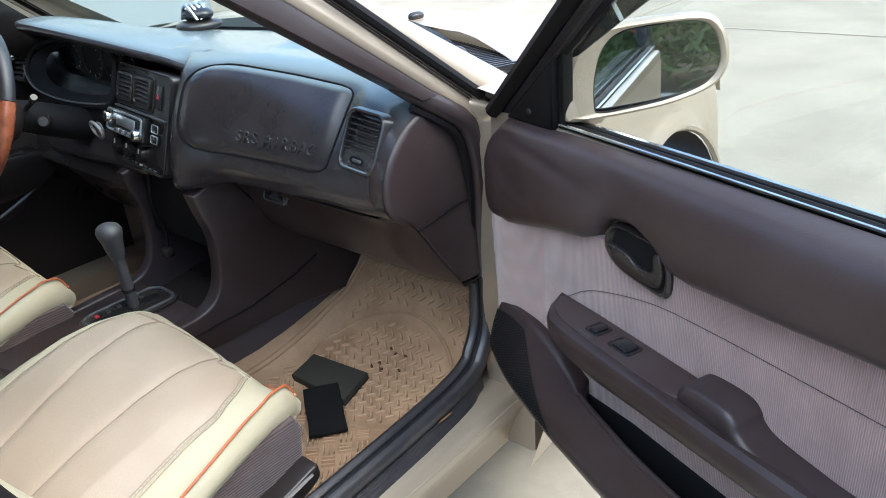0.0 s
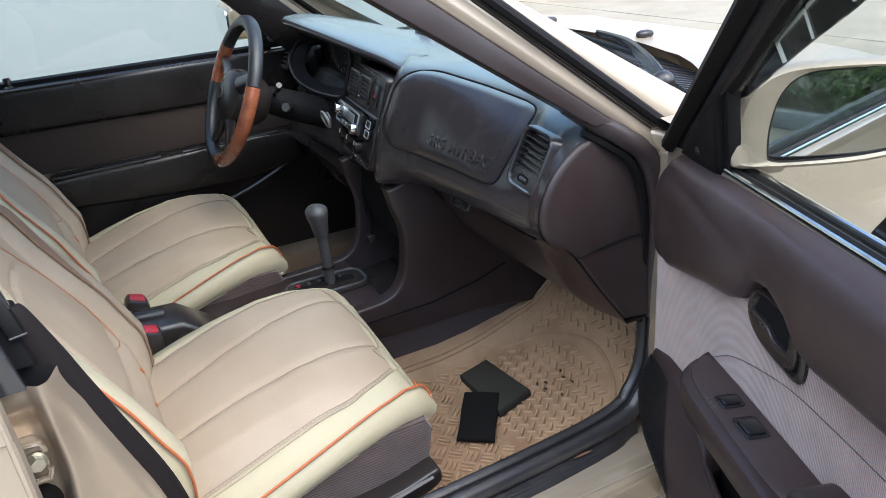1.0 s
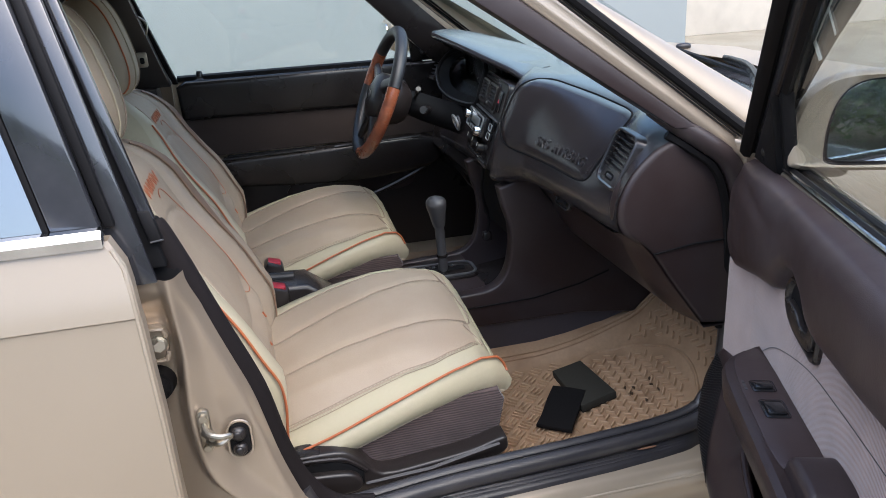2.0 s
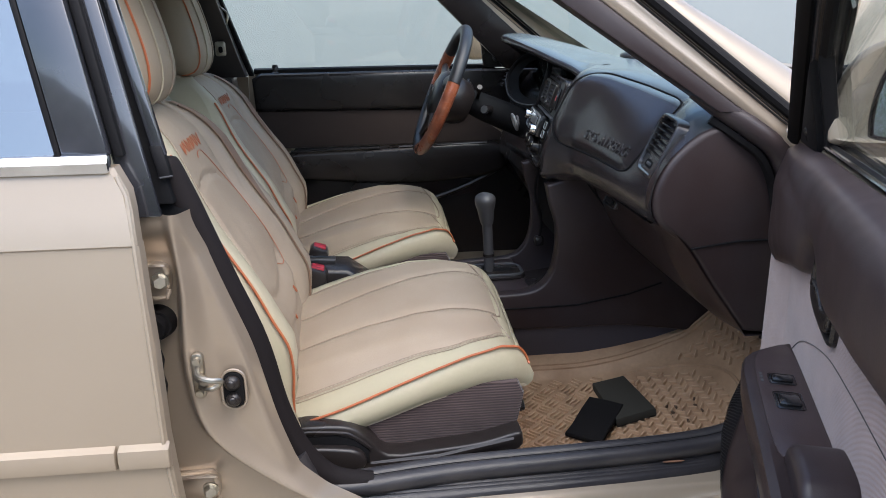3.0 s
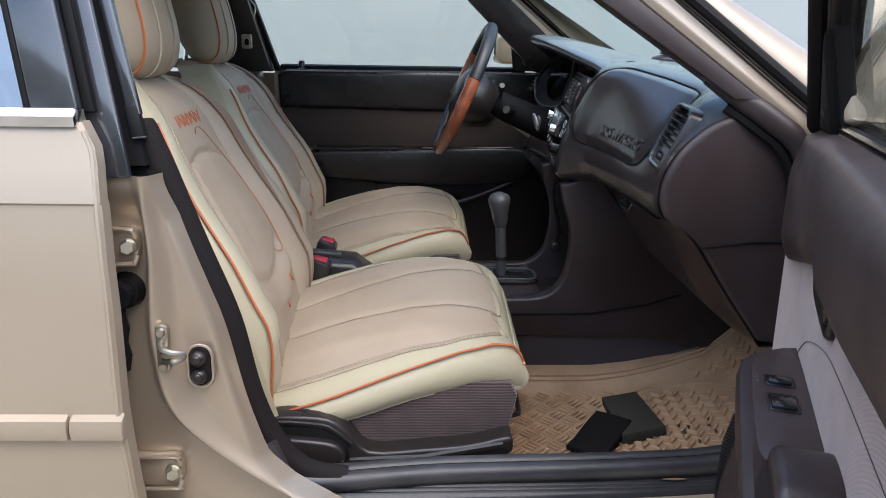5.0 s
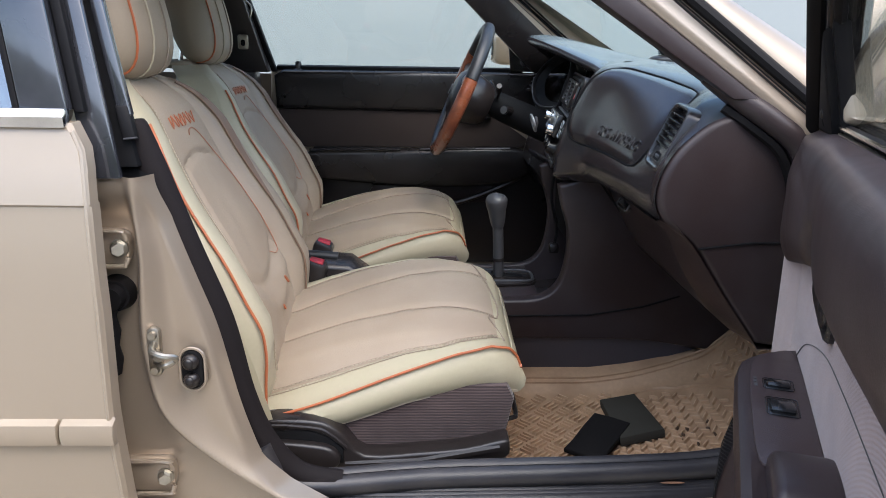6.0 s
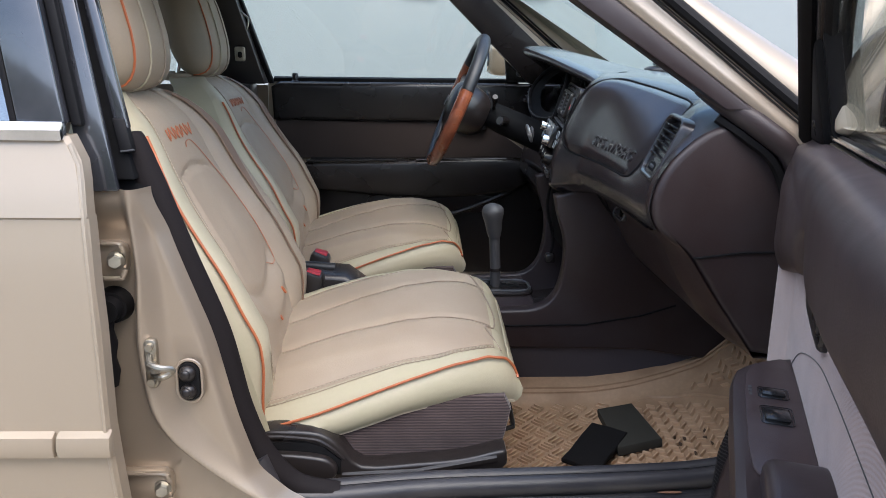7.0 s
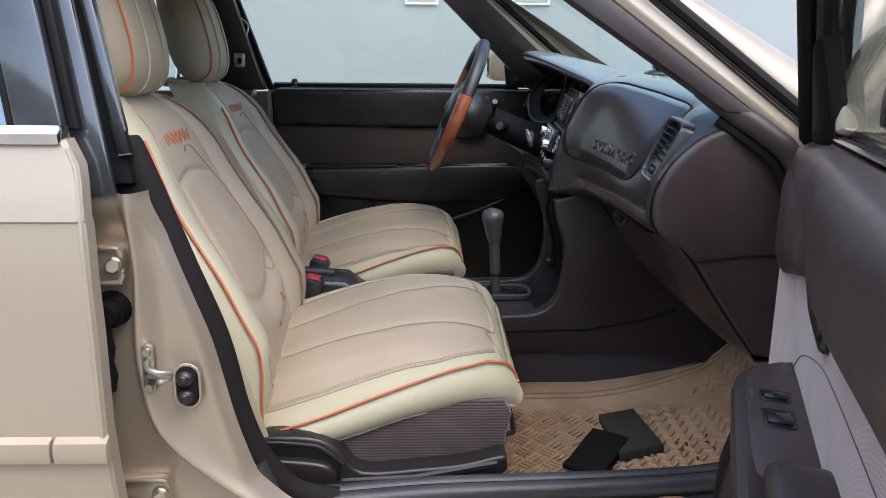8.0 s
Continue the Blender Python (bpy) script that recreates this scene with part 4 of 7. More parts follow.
# ---- dashboard ----
dash = thing("dashboard", "dark plum-grey plastic dashboard, its dusty top coloured paler for sky sheen", "dashboard")
SECTIONS = [
    (-0.640, [(1.20, 0.948), (1.10, 0.956), (1.03, 0.958), (0.995, 0.950), (0.939, 0.928), (0.891, 0.882), (0.871, 0.832), (0.879, 0.790), (0.920, 0.770), (1.05, 0.765)]),
    (-0.600, [(1.22, 0.948), (1.11, 0.962), (1.02, 0.966), (0.960, 0.962), (0.930, 0.946), (0.899, 0.893), (0.880, 0.845), (0.877, 0.797), (0.905, 0.773), (1.05, 0.767)]),
    (-0.535, [(1.27, 0.948), (1.14, 0.966), (1.05, 0.975), (0.980, 0.972), (0.940, 0.950), (0.905, 0.893), (0.879, 0.842), (0.873, 0.800), (0.900, 0.775), (1.05, 0.770)]),
    (-0.500, [(1.30, 0.948), (1.15, 0.968), (1.06, 0.978), (1.005, 0.976), (0.972, 0.955), (0.918, 0.893), (0.876, 0.838), (0.872, 0.800), (0.900, 0.776), (1.05, 0.770)]),
    (-0.360, [(1.36, 0.95), (1.18, 0.978), (1.06, 0.992), (0.99, 0.992), (0.950, 0.972), (0.900, 0.905), (0.866, 0.842), (0.862, 0.800), (0.892, 0.774), (1.05, 0.768)]),
    (-0.220, [(1.40, 0.95), (1.20, 0.985), (1.06, 1.000), (0.970, 1.004), (0.922, 0.985), (0.880, 0.912), (0.854, 0.842), (0.850, 0.800), (0.882, 0.772), (1.05, 0.765)]),
    (-0.105, [(1.42, 0.95), (1.20, 0.99), (1.06, 1.005), (0.950, 1.004), (0.886, 0.985), (0.842, 0.915), (0.814, 0.842), (0.806, 0.790), (0.822, 0.750), (1.00, 0.74)]),
    (-0.078, [(1.42, 0.95), (1.20, 0.99), (1.06, 1.005), (0.955, 1.004), (0.900, 0.985), (0.858, 0.915), (0.830, 0.842), (0.822, 0.790), (0.834, 0.750), (1.00, 0.74)]),
    (-0.050, [(1.42, 0.95), (1.20, 0.99), (1.06, 1.005), (0.965, 1.006), (0.930, 0.990), (0.900, 0.915), (0.875, 0.842), (0.860, 0.790), (0.860, 0.750), (1.00, 0.74)]),
    (0.100, [(1.43, 0.95), (1.20, 0.99), (1.06, 1.008), (1.01, 1.008), (0.99, 0.995), (0.975, 0.94), (0.90, 0.868), (0.852, 0.80), (0.845, 0.74), (1.00, 0.70)]),
    (0.500, [(1.32, 0.95), (1.15, 0.985), (1.06, 1.00), (1.01, 1.00), (0.99, 0.985), (0.975, 0.93), (0.89, 0.86), (0.852, 0.79), (0.850, 0.72), (1.00, 0.68)]),
    (0.660, [(1.20, 0.95), (1.12, 0.965), (1.05, 0.972), (1.00, 0.965), (0.955, 0.945), (0.915, 0.90), (0.890, 0.84), (0.870, 0.78), (0.880, 0.72), (1.00, 0.68)]),
]


def dash_section(y):
    ys = [k[0] for k in SECTIONS]
    near = [y + d for d in (-0.02, -0.01, 0, 0.01, 0.02)] if -0.60 < y < 0.62 else [y]
    return [V(float(np.mean(np.interp(near, ys, [k[1][i][0] for k in SECTIONS]))), y, float(np.mean(np.interp(near, ys, [k[1][i][1] for k in SECTIONS])))) for i in range(10)]


def dash_point(y, v):
    """v counts along the section, 0 at the windscreen."""
    s = dash_section(y)
    i = min(int(v), 8)
    t = v - i
    if i == 0:
        return s[0].lerp(s[1], t)
    a, b, c, d = s[i - 1], s[i], s[i + 1], s[min(i + 2, 9)]
    return 0.5 * ((2 * b) + (c - a) * t + (2 * a - 5 * b + 4 * c - d) * t * t + (3 * b - a - 3 * c + d) * t ** 3)


rows = []
for k in range(105):
    y = -0.640 + 1.30 * k / 104
    sec = smooth(dash_section(y), 5)
    rows.append([p + V(0, 0, 0.014 * math.exp(-((y + 0.20) / 0.035) ** 2 - ((p.x - 1.13) / 0.06) ** 2)) for p in sec])
part("dash_body", loft(rows), DASH, dash, "dark moulded dash, dusty, with sky sheen put into its top colour", angle=75)


def dash_patch(y0, y1, v0, v1, r0, r1, lift, nu=18, nv=12):
    """A raised panel on the dash face; r0, r1: how round its two ends are."""
    rows = []
    for i in range(nv + 1):
        g = i / nv
        ends = []
        for r in (r0, r1):
            d, inset = min(g, 1 - g), 0
            if d < r:
                inset = r * 0.6 * (1 - math.sqrt(max(0, 1 - (1 - d / r) ** 2)))
            ends.append(inset)
        a, b = y0 + (y1 - y0) * ends[0], y1 - (y1 - y0) * ends[1]
        row = []
        for j in range(nu + 1):
            f = j / nu
            y = a + (b - a) * f
            p = dash_point(y, v0 + (v1 - v0) * g)
            edge = min(f * 1.6, (1 - f) * 1.6, g, 1 - g)
            row.append(p + V(-0.80, 0, 0.6) * (lift * min(1, edge * 9) ** 0.8 - 0.001))
        rows.append(row)
    return rows


rows = dash_patch(-0.497, -0.118, 3.75, 6.0, 0.16, 0.36, 0.007, 40, 28)
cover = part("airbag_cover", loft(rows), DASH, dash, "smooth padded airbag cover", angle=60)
edge = rows[0] + [r[-1] for r in rows[1:]] + rows[-1][::-1][1:] + [r[0] for r in rows[::-1][1:-1]]
part("cover_gap", tube([p + V(-0.001, 0, 0.001) for p in edge], 0.0019, 6, closed=True), DEEP, cover)


def lettering(text, size, m, mat, parent, name, depth=0.0015):
    cu = bpy.data.curves.new(name, 'FONT')
    cu.body, cu.size, cu.extrude, cu.bevel_depth = text, size, depth, 0.0004
    cu.align_x = 'CENTER'
    tmp = new("tmp_text", cu)
    bpy.context.view_layer.update()
    me = bpy.data.meshes.new_from_object(tmp.evaluated_get(bpy.context.evaluated_depsgraph_get()))
    bpy.data.objects.remove(tmp)
    bpy.data.curves.remove(cu)
    me.materials.clear()
    me.materials.append(mat)
    ob = new(name, me)
    ob.parent = parent
    ob.matrix_local = m
    return ob


def face_frame(y, v, dy=0.01, dv=0.3):
    """Axes on the dash face: x along the dash to the passenger door, y up the face, z out of it."""
    p = dash_point(y, v)
    ey = (dash_point(y - dy, v) - p).normalized()
    up = (dash_point(y, v - dv) - p).normalized()
    nz = ey.cross(up).normalized()
    up = nz.cross(ey)
    m = Matrix((ey, up, nz)).transposed().to_4x4()
    m.translation = p
    return m


for k, ch in enumerate("SRS AIRBAG"):
    if ch != " ":
        lettering(ch, 0.031, face_frame(-0.276 - 0.0212 * (k - (0.45 if k > 2 else 0)), 5.42) @ Matrix.Translation((0, -0.013, 0.0068)), DASH, cover, "embossed_letter", 0.0014)


def air_vent(m, w, h, slats, parent, frame_mat, bars=1):
    """A louvred vent; m: x across, y up, z outward."""
    ring = []
    for q, z in ((1.0, 0.0), (1.0, 0.006), (0.90, 0.007), (0.86, -0.004), (0.86, -0.03)):
        ring.append([m @ V(x * (1 if q == 1 else 1), y, z) for x, y in rounded(w - (1 - q) * 0.10, h - (1 - q) * 0.10, 0.008)])
    v = part("air_vent", loft(ring, close_v=True), frame_mat, parent, "dark louvred air vent")
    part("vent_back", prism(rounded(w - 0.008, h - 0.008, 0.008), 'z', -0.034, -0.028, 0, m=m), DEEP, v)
    for k in range(slats):
        y = -h / 2 + h * (k + 0.8) / (slats + 0.6)
        part("slat", box((-w / 2 + 0.007, -0.0015, -0.009), (w / 2 - 0.007, 0.0015, 0.009), 0.0007, 1, m @ Matrix.Translation((0, y, -0.004)) @ Matrix.Rotation(0.5, 4, 'X')), SATIN, v)
    for k in range(bars):
        x = -w / 2 + w * (k + 1) / (bars + 1)
        part("fin", box((x - 0.0018, -h / 2 + 0.009, -0.022), (x + 0.0018, h / 2 - 0.009, -0.004), 0.0006, 1, m), DARK, v)
    return v


# passenger vent in its own rounded surround, with a thumbwheel below the louvres
up = V(0.40, -0.08, 0.91).normalized()
ey = V(-0.03, -1.0, 0.0)
ey = (ey - ey.dot(up) * up).normalized()
vm = Matrix((ey, up, ey.cross(up))).transposed().to_4x4()
vm.translation = V(0.9035, -0.571, 0.9015)
ring = []
for g, z in ((0.016, -0.016), (0.009, 0.001), (0.004, 0.004), (0.0, 0.0042), (-0.005, 0.002), (-0.007, -0.006), (-0.008, -0.024)):
    ring.append([vm @ V(x, y, z) for x, y in rounded(0.084 + g, 0.098 + g, 0.016 + g * 0.4, 6)])
v1 = part("air_vent", loft(ring, close_v=True), DASH, dash, "dark louvred passenger air vent", angle=60)
part("vent_back", prism(rounded(0.080, 0.094, 0.012), 'z', -0.030, -0.024, 0, m=vm), DEEP, v1)
for k in range(6):
    part("slat", box((-0.036, -0.0016, -0.010), (0.036, 0.0016, 0.008), 0.0007, 1, vm @ Matrix.Translation((0, -0.012 + 0.0100 * k, -0.004)) @ Matrix.Rotation(0.42, 4, 'X')), FASCIA, v1)
for k in range(5):
    x = -0.027 + 0.0135 * k
    part("fin", box((x - 0.0014, -0.020, -0.022), (x + 0.0014, 0.044, -0.010), 0.0005, 1, vm), DARK, v1)
part("vent_sill", box((-0.0385, -0.046, -0.016), (0.0385, -0.020, -0.001), 0.004, 2, vm), DARK, v1)
part("thumbwheel_slot", prism(rounded(0.034, 0.013, 0.006, 5, 0.0, -0.033), 'z', -0.002, 0.0005, 0, m=vm), DEEP, v1)
wheel_rows = [[vm @ V(x, -0.033 + r * math.cos(a), -0.003 + r * math.sin(a)) for a in [2 * math.pi * k / 14 for k in range(14)]] for x, r in ((-0.012, 0.003), (-0.010, 0.0045), (0.010, 0.0045), (0.012, 0.003))]
part("vent_thumbwheel", loft(wheel_rows, close_v=True, caps=True), GREYPL, v1)

for y0, y1, v in ((-0.30, 0.02, 0.75), (0.08, 0.40, 0.75)):
    part("demist_slot", tube([dash_point(y0 + (y1 - y0) * k / 8, v) + V(0, 0, 0.001) for k in range(9)], 0.007, 6, flat=0.25), DEEP, dash)
dg2 = dash_point(-0.575, 1.9)
dem = part("side_demister", prism(rounded(0.055, 0.030, 0.010), 'z', -0.004, 0.003, 0.002, m=pose(dg2.x, dg2.y, dg2.z, 0, 4, 30)), DARK, dash, "small side window demister")
for k in range(5):
    part("slat", box((-0.021 + 0.009 * k, -0.011, 0.0025), (-0.017 + 0.009 * k, 0.011, 0.0042), 0, 1, pose(dg2.x, dg2.y, dg2.z, 0, 4, 30)), DEEP, dem)
# end panel of the dash beside the door
endp = smooth([(0.995, 0.951, 0), (0.945, 0.932, 0), (0.896, 0.887, 0), (0.873, 0.832, 0), (0.884, 0.785, 0), (0.936, 0.742, 0), (0.985, 0.670, 0), (1.045, 0.588, 0)], 6)
poly = [(p.x, p.y) for p in endp] + [(1.11, 0.578), (1.112, 0.74), (1.10, 0.83), (1.065, 0.905)]
side = part("end_panel", prism(poly, 'y', -0.648, -0.60, 0.012, 3), PURPLE, dash, "plum plastic end panel of the dashboard")
part("panel_seam", tube([V(0.940, -0.6485, 0.742), V(1.02, -0.6495, 0.752), V(1.108, -0.6485, 0.752)], 0.0018, 6), DEEP, side)
# Small grey bead added in place of a highlight near the seam.
part("seam_glint", ball((0.905, -0.570, 0.766), (0.005, 0.004, 0.006)), GREYPL, side)

# glovebox and lower panel
def lower(y):
    k = float(np.interp(y, [-0.62, -0.50, -0.16], [0.0, 1.0, 1.0]))
    return [V(0.885, y, 0.776), V(0.905 + 0.012 * k, y, 0.755), V(0.925 + 0.012 * k, y, 0.715), V(0.955 + 0.01 * k, y, 0.665), V(1.00, y, 0.615), V(1.05, y, 0.582), V(1.13, y, 0.572), V(1.28, y, 0.60)]


rows = [[V(0.893, -0.6475, 0.79)] * 1 + [V(lerp_table([(0.588, 1.045), (0.670, 0.985), (0.742, 0.936), (0.79, 0.893)], p.z), -0.6475, p.z) for p in smooth(lower(-0.605), 4)[1:-9]] + [V(1.05 + 0.02 * k, -0.6475, 0.580) for k in range(9)]]
rows += [smooth(lower(y), 4) for y in [-0.605 + 0.0455 * k for k in range(11)]]
glove = part("glovebox", loft(rows), PURPLE, dash, "plum plastic glovebox lid with a small latch", angle=60)
gm = Matrix.Translation((0.929, -0.275, 0.738)) @ Euler((0, radians(-66), 0)).to_matrix().to_4x4()
part("latch", prism(rounded(0.030, 0.072, 0.008), 'z', -0.004, 0.004, 0.002, m=gm), DARK, glove)
part("latch_edge", tube([gm @ V(x, y, 0.004) for x, y in rounded(0.030, 0.072, 0.008)], 0.0018, 6, closed=True), GREYPL, glove)
part("latch_pull", prism([(-0.008, -0.022), (-0.008, 0.022), (0.010, 0.0)], 'z', 0.003, 0.009, 0.002, m=gm), SATIN, glove)
part("lid_gap", tube([V(0.890, y, 0.7735) for y in (-0.57, -0.36, -0.165)] + [V(0.93, -0.158, 0.72), V(1.0, -0.158, 0.63)], 0.0025, 6), DEEP, glove)

# instrument hood and gauges: the hood grows out of the dash top towards the driver
LIP = [(-0.085, 0.914, 0.982), (-0.05, 0.907, 0.988), (0.0, 0.902, 0.997), (0.08, 0.878, 1.012), (0.18, 0.852, 1.030), (0.30, 0.828, 1.046), (0.40, 0.815, 1.056), (0.46, 0.814, 1.058), (0.50, 0.826, 1.054), (0.54, 0.855, 1.040), (0.575, 0.90, 1.010), (0.60, 0.95, 0.985)]
rows = []
for k in range(45):
    y = -0.085 + 0.685 * k / 44
    x, z = (float(np.mean([np.interp(y + d, [q[0] for q in LIP], [q[i] for q in LIP]) for d in (-0.02, -0.01, 0, 0.01, 0.02)])) for i in (1, 2))
    far = 1.13
    r = [V(far, y, 0.994), V(0.55 * far + 0.45 * x, y, 1.004 + 0.55 * (z - 0.995)), V(0.25 * far + 0.75 * x, y, max(z + 0.004, 1.0065)), V(x + 0.028, y, max(z + 0.006, 0.999)), V(x + 0.008, y, z + 0.003), V(x, y, z - 0.005), V(x + 0.002, y, z - 0.013), V(x + 0.012, y, z - 0.021), V(x + 0.040, y, z - 0.030), V(0.955, y, z - 0.040), V(0.975, y, 0.92)]
    rows.append(smooth(r, 3))
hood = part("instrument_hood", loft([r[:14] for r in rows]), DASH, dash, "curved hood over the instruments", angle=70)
part("hood_lip", loft([r[13:] for r in rows]), DASH, hood, "dark underside of the hood", angle=70)
clus = part("instrument_panel", prism(rounded(0.38, 0.12, 0.03, 5, 0.37, 0.955), 'x', 0.945, 0.965, 0.004), DEEP, dash, "dark instrument panel behind clear plastic")
for y, r in ((0.49, 0.032), (0.40, 0.048), (0.30, 0.048), (0.225, 0.028)):
    part("dial", tube([V(0.943, y + r * math.cos(a), 0.955 + r * math.sin(a)) for a in [2 * math.pi * k / 28 for k in range(28)]], 0.0015, 5, closed=True), GREYPL, clus)
    for k in range(9):
        a = radians(-40 + k * 32)
        part("tick", box((0.9425, -0.001, 0.8 * r), (0.944, 0.001, 0.95 * r), 0, 1, Matrix.Translation((0, y, 0.955)) @ Matrix.Rotation(a, 4, 'X')), AMBER, clus)
lens = part("panel_lens", prism(rounded(0.37, 0.11, 0.03, 5, 0.37, 0.955), 'x', 0.925, 0.928, 0), GLASS, clus)
lens.visible_shadow = False
ring = smooth([V(0.868, 0.20, 0.885), V(0.880, 0.185, 0.93), V(0.90, 0.20, 0.99), V(0.905, 0.34, 1.015), V(0.895, 0.555, 0.985), V(0.868, 0.60, 0.935), V(0.862, 0.57, 0.885), V(0.860, 0.45, 0.868), V(0.860, 0.30, 0.872)], 6, closed=True)
part("panel_surround", tube(ring, 0.007, 8, closed=True), RUBBER, clus)
part("surround_edge", tube([p + V(-0.006, 0, 0.006) for p in ring[30:]], 0.0022, 6), GREYPL, clus)
rows = [[p.lerp(V(0.93, 0.36, 0.945), f) + V(0.02 * f, 0, 0) for p in ring] for f in (0.02, 0.12, 0.25)]
part("panel_funnel", loft(rows, close_v=True), DEEP, clus)
low_shelf = [[V(p.x + d, p.y, p.z + e) for p in ring[-16:]] for d, e in ((0.0, -0.006), (-0.004, -0.03), (0.006, -0.07), (0.03, -0.11))]
part("column_fascia", loft(low_shelf), FASCIA, clus)
fv = air_vent(Matrix.Translation((0.868, 0.640, 0.930)) @ Matrix(((0, 0.45, -0.89, 0), (-1, 0, 0, 0), (0, 0.89, 0.45, 0), (0, 0, 0, 1))), 0.085, 0.07, 5, dash, DARK, 1)

# centre stack: twin vents, radio, heater controls, turned a little to the driver
tr_c, tl_c = V(0.880, -0.067, 0.968), V(0.903, 0.180, 0.974)
ey = (tr_c - tl_c).normalized()
up = V(0.31, 0, 0.95)
up = (up - up.dot(ey) * ey).normalized()
cm = Matrix((ey, up, ey.cross(up))).transposed().to_4x4()
cm.translation = (tr_c + tl_c) / 2 - up * 0.105
SW2, H2 = 0.124, 0.105
stack = part("centre_panel", prism(rounded(2 * SW2, 2 * H2, 0.014, 5), 'z', -0.09, 0.0, 0.006, m=cm), FASCIA, dash, "black centre stack with vents and radio")
part("stack_edge", tube([cm @ V(x, y, 0.001) for x, y in rounded(2 * SW2 - 0.004, 2 * H2 - 0.004, 0.014, 5)], 0.0026, 6, closed=True), DARK, stack)
part("vent_surround", tube([cm @ V(x, y, 0.001) for x, y in rounded(0.172, 0.072, 0.010, 5, -0.034, 0.056)], 0.003, 6, closed=True), DARK, stack)
for sx in (-0.076, 0.008):
    air_vent(cm @ Matrix.Translation((sx, 0.057, 0.003)), 0.078, 0.060, 6, dash, DARK, 1)
part("hazard_switch", box((0.066, 0.030, 0), (0.090, 0.082, 0.006), 0.003, 2, cm), BLACK_TRIM, stack)
part("switch_mark", prism([(0.072, 0.052), (0.084, 0.052), (0.078, 0.063)], 'z', 0.006, 0.0068, 0, m=cm), RED, stack)
part("panel_step", box((-SW2 + 0.006, 0.010, 0.0), (SW2 - 0.006, 0.0145, 0.010), 0.002, 2, cm), GREYPL, stack)
radio = part("car_radio", box((-0.128, -0.046, 0.0), (0.050, 0.008, 0.020), 0.004, 2, cm), BLACK_TRIM, stack, "black aftermarket radio with a silver face")
part("trim_frame", tube([cm @ V(x, y, 0.0205) for x, y in rounded(0.166, 0.044, 0.008, 5, -0.039, -0.019)], 0.0028, 6, closed=True), SILVER, radio, "silver radio trim")
part("display", box((-0.078, -0.027, 0.018), (0.012, -0.004, 0.0215), 0.002, 2, cm), SILVER, radio, "pale reflective radio display")
part("disc_slot", box((-0.085, 0.000, 0.018), (0.020, 0.003, 0.0215), 0, 1, cm), DEEP, radio)
for x, y in ((-0.106, -0.014), (0.034, -0.032)):
    bm = bmesh.new()
    bmesh.ops.create_cone(bm, cap_ends=True, segments=24, radius1=0.014, radius2=0.0115, depth=0.018, matrix=cm @ Matrix.Translation((x, y, 0.026)))
    bmesh.ops.bevel(bm, geom=bm.edges[:], offset=0.0012, segments=2, affect='EDGES', profile=0.5)
    part("knob", bm, CHROME, radio)
for k in range(7):
    part("button", box((-0.082 + 0.0135 * k, -0.042, 0.018), (-0.072 + 0.0135 * k, -0.033, 0.0235), 0.001, 1, cm), SILVER if k % 2 else GREYPL, radio)
for k, y in enumerate((-0.008, -0.030)):
    sw_o = part("switch", box((0.066, y - 0.010, 0), (0.096, y + 0.008, 0.009), 0.002, 2, cm), BLACK_TRIM, stack)
    part("switch_edge", tube([cm @ V(q, w, 0.009) for q, w in rounded(0.028, 0.016, 0.003, 4, 0.081, y - 0.001)], 0.0012, 5, closed=True), SILVER, sw_o)
for x in (-0.090, -0.030, 0.030):
    bm = bmesh.new()
    bmesh.ops.create_cone(bm, cap_ends=True, segments=24, radius1=0.017, radius2=0.014, depth=0.018, matrix=cm @ Matrix.Translation((x, -0.072, 0.007)))
    kn = part("heater_knob", bm, FASCIA, stack)
    part("pointer", box((x - 0.001, -0.070, 0.015), (x + 0.001, -0.060, 0.0172), 0, 1, cm), AMBER, kn)
for k in range(9):
    part("slider_mark", box((-0.10 + 0.022 * k, -0.099, 0), (-0.089 + 0.022 * k, -0.0955, 0.003), 0.0005, 1, cm), AMBER if k == 5 else GREYPL, stack)
# round socket on the column side of the stack
sock = V(0.800, 0.155, 0.850)
part("socket_ring", tube([sock + V(-0.006 * math.sin(a), 0.019 * math.cos(a), 0.019 * math.sin(a)) for a in [2 * math.pi * k / 22 for k in range(22)]], 0.0035, 8, closed=True), SILVER, stack, "bright ring round a socket")
part("socket", ball(tuple(sock + V(0.006, 0, 0)), (0.006, 0.017, 0.017)), GREYPL, stack)

# lower stack and console
console = thing("centre_console", "plum-grey plastic centre console with gear lever gate and tray", "console")
poly = smooth([(0.56, 0.478, 0), (0.70, 0.486, 0), (0.785, 0.492, 0), (0.825, 0.520, 0), (0.842, 0.570, 0), (0.845, 0.640, 0), (0.828, 0.70, 0), (0.818, 0.746, 0)], 5)
poly = [(p.x, p.y) for p in poly] + [(0.90, 0.77), (1.25, 0.76), (1.25, 0.36), (1.02, 0.395), (0.56, 0.40)]
part("console_side", prism(poly, 'y', -0.145, -0.105, 0.010, 3), PURPLE, console)
part("console_side", prism(poly, 'y', 0.135, 0.165, 0.010, 3), PURPLE, console)
part("seam", tube([V(0.70, -0.1465, 0.452), V(0.90, -0.1465, 0.455), V(1.02, -0.1465, 0.475), V(1.10, -0.1465, 0.50)], 0.002, 6), DEEP, console)
part("console_top", prism([(0.40, 0.40), (0.40, 0.47), (0.56, 0.478), (0.79, 0.488), (0.80, 0.40)], 'y', -0.107, 0.137, 0.004), PURPLE, console)
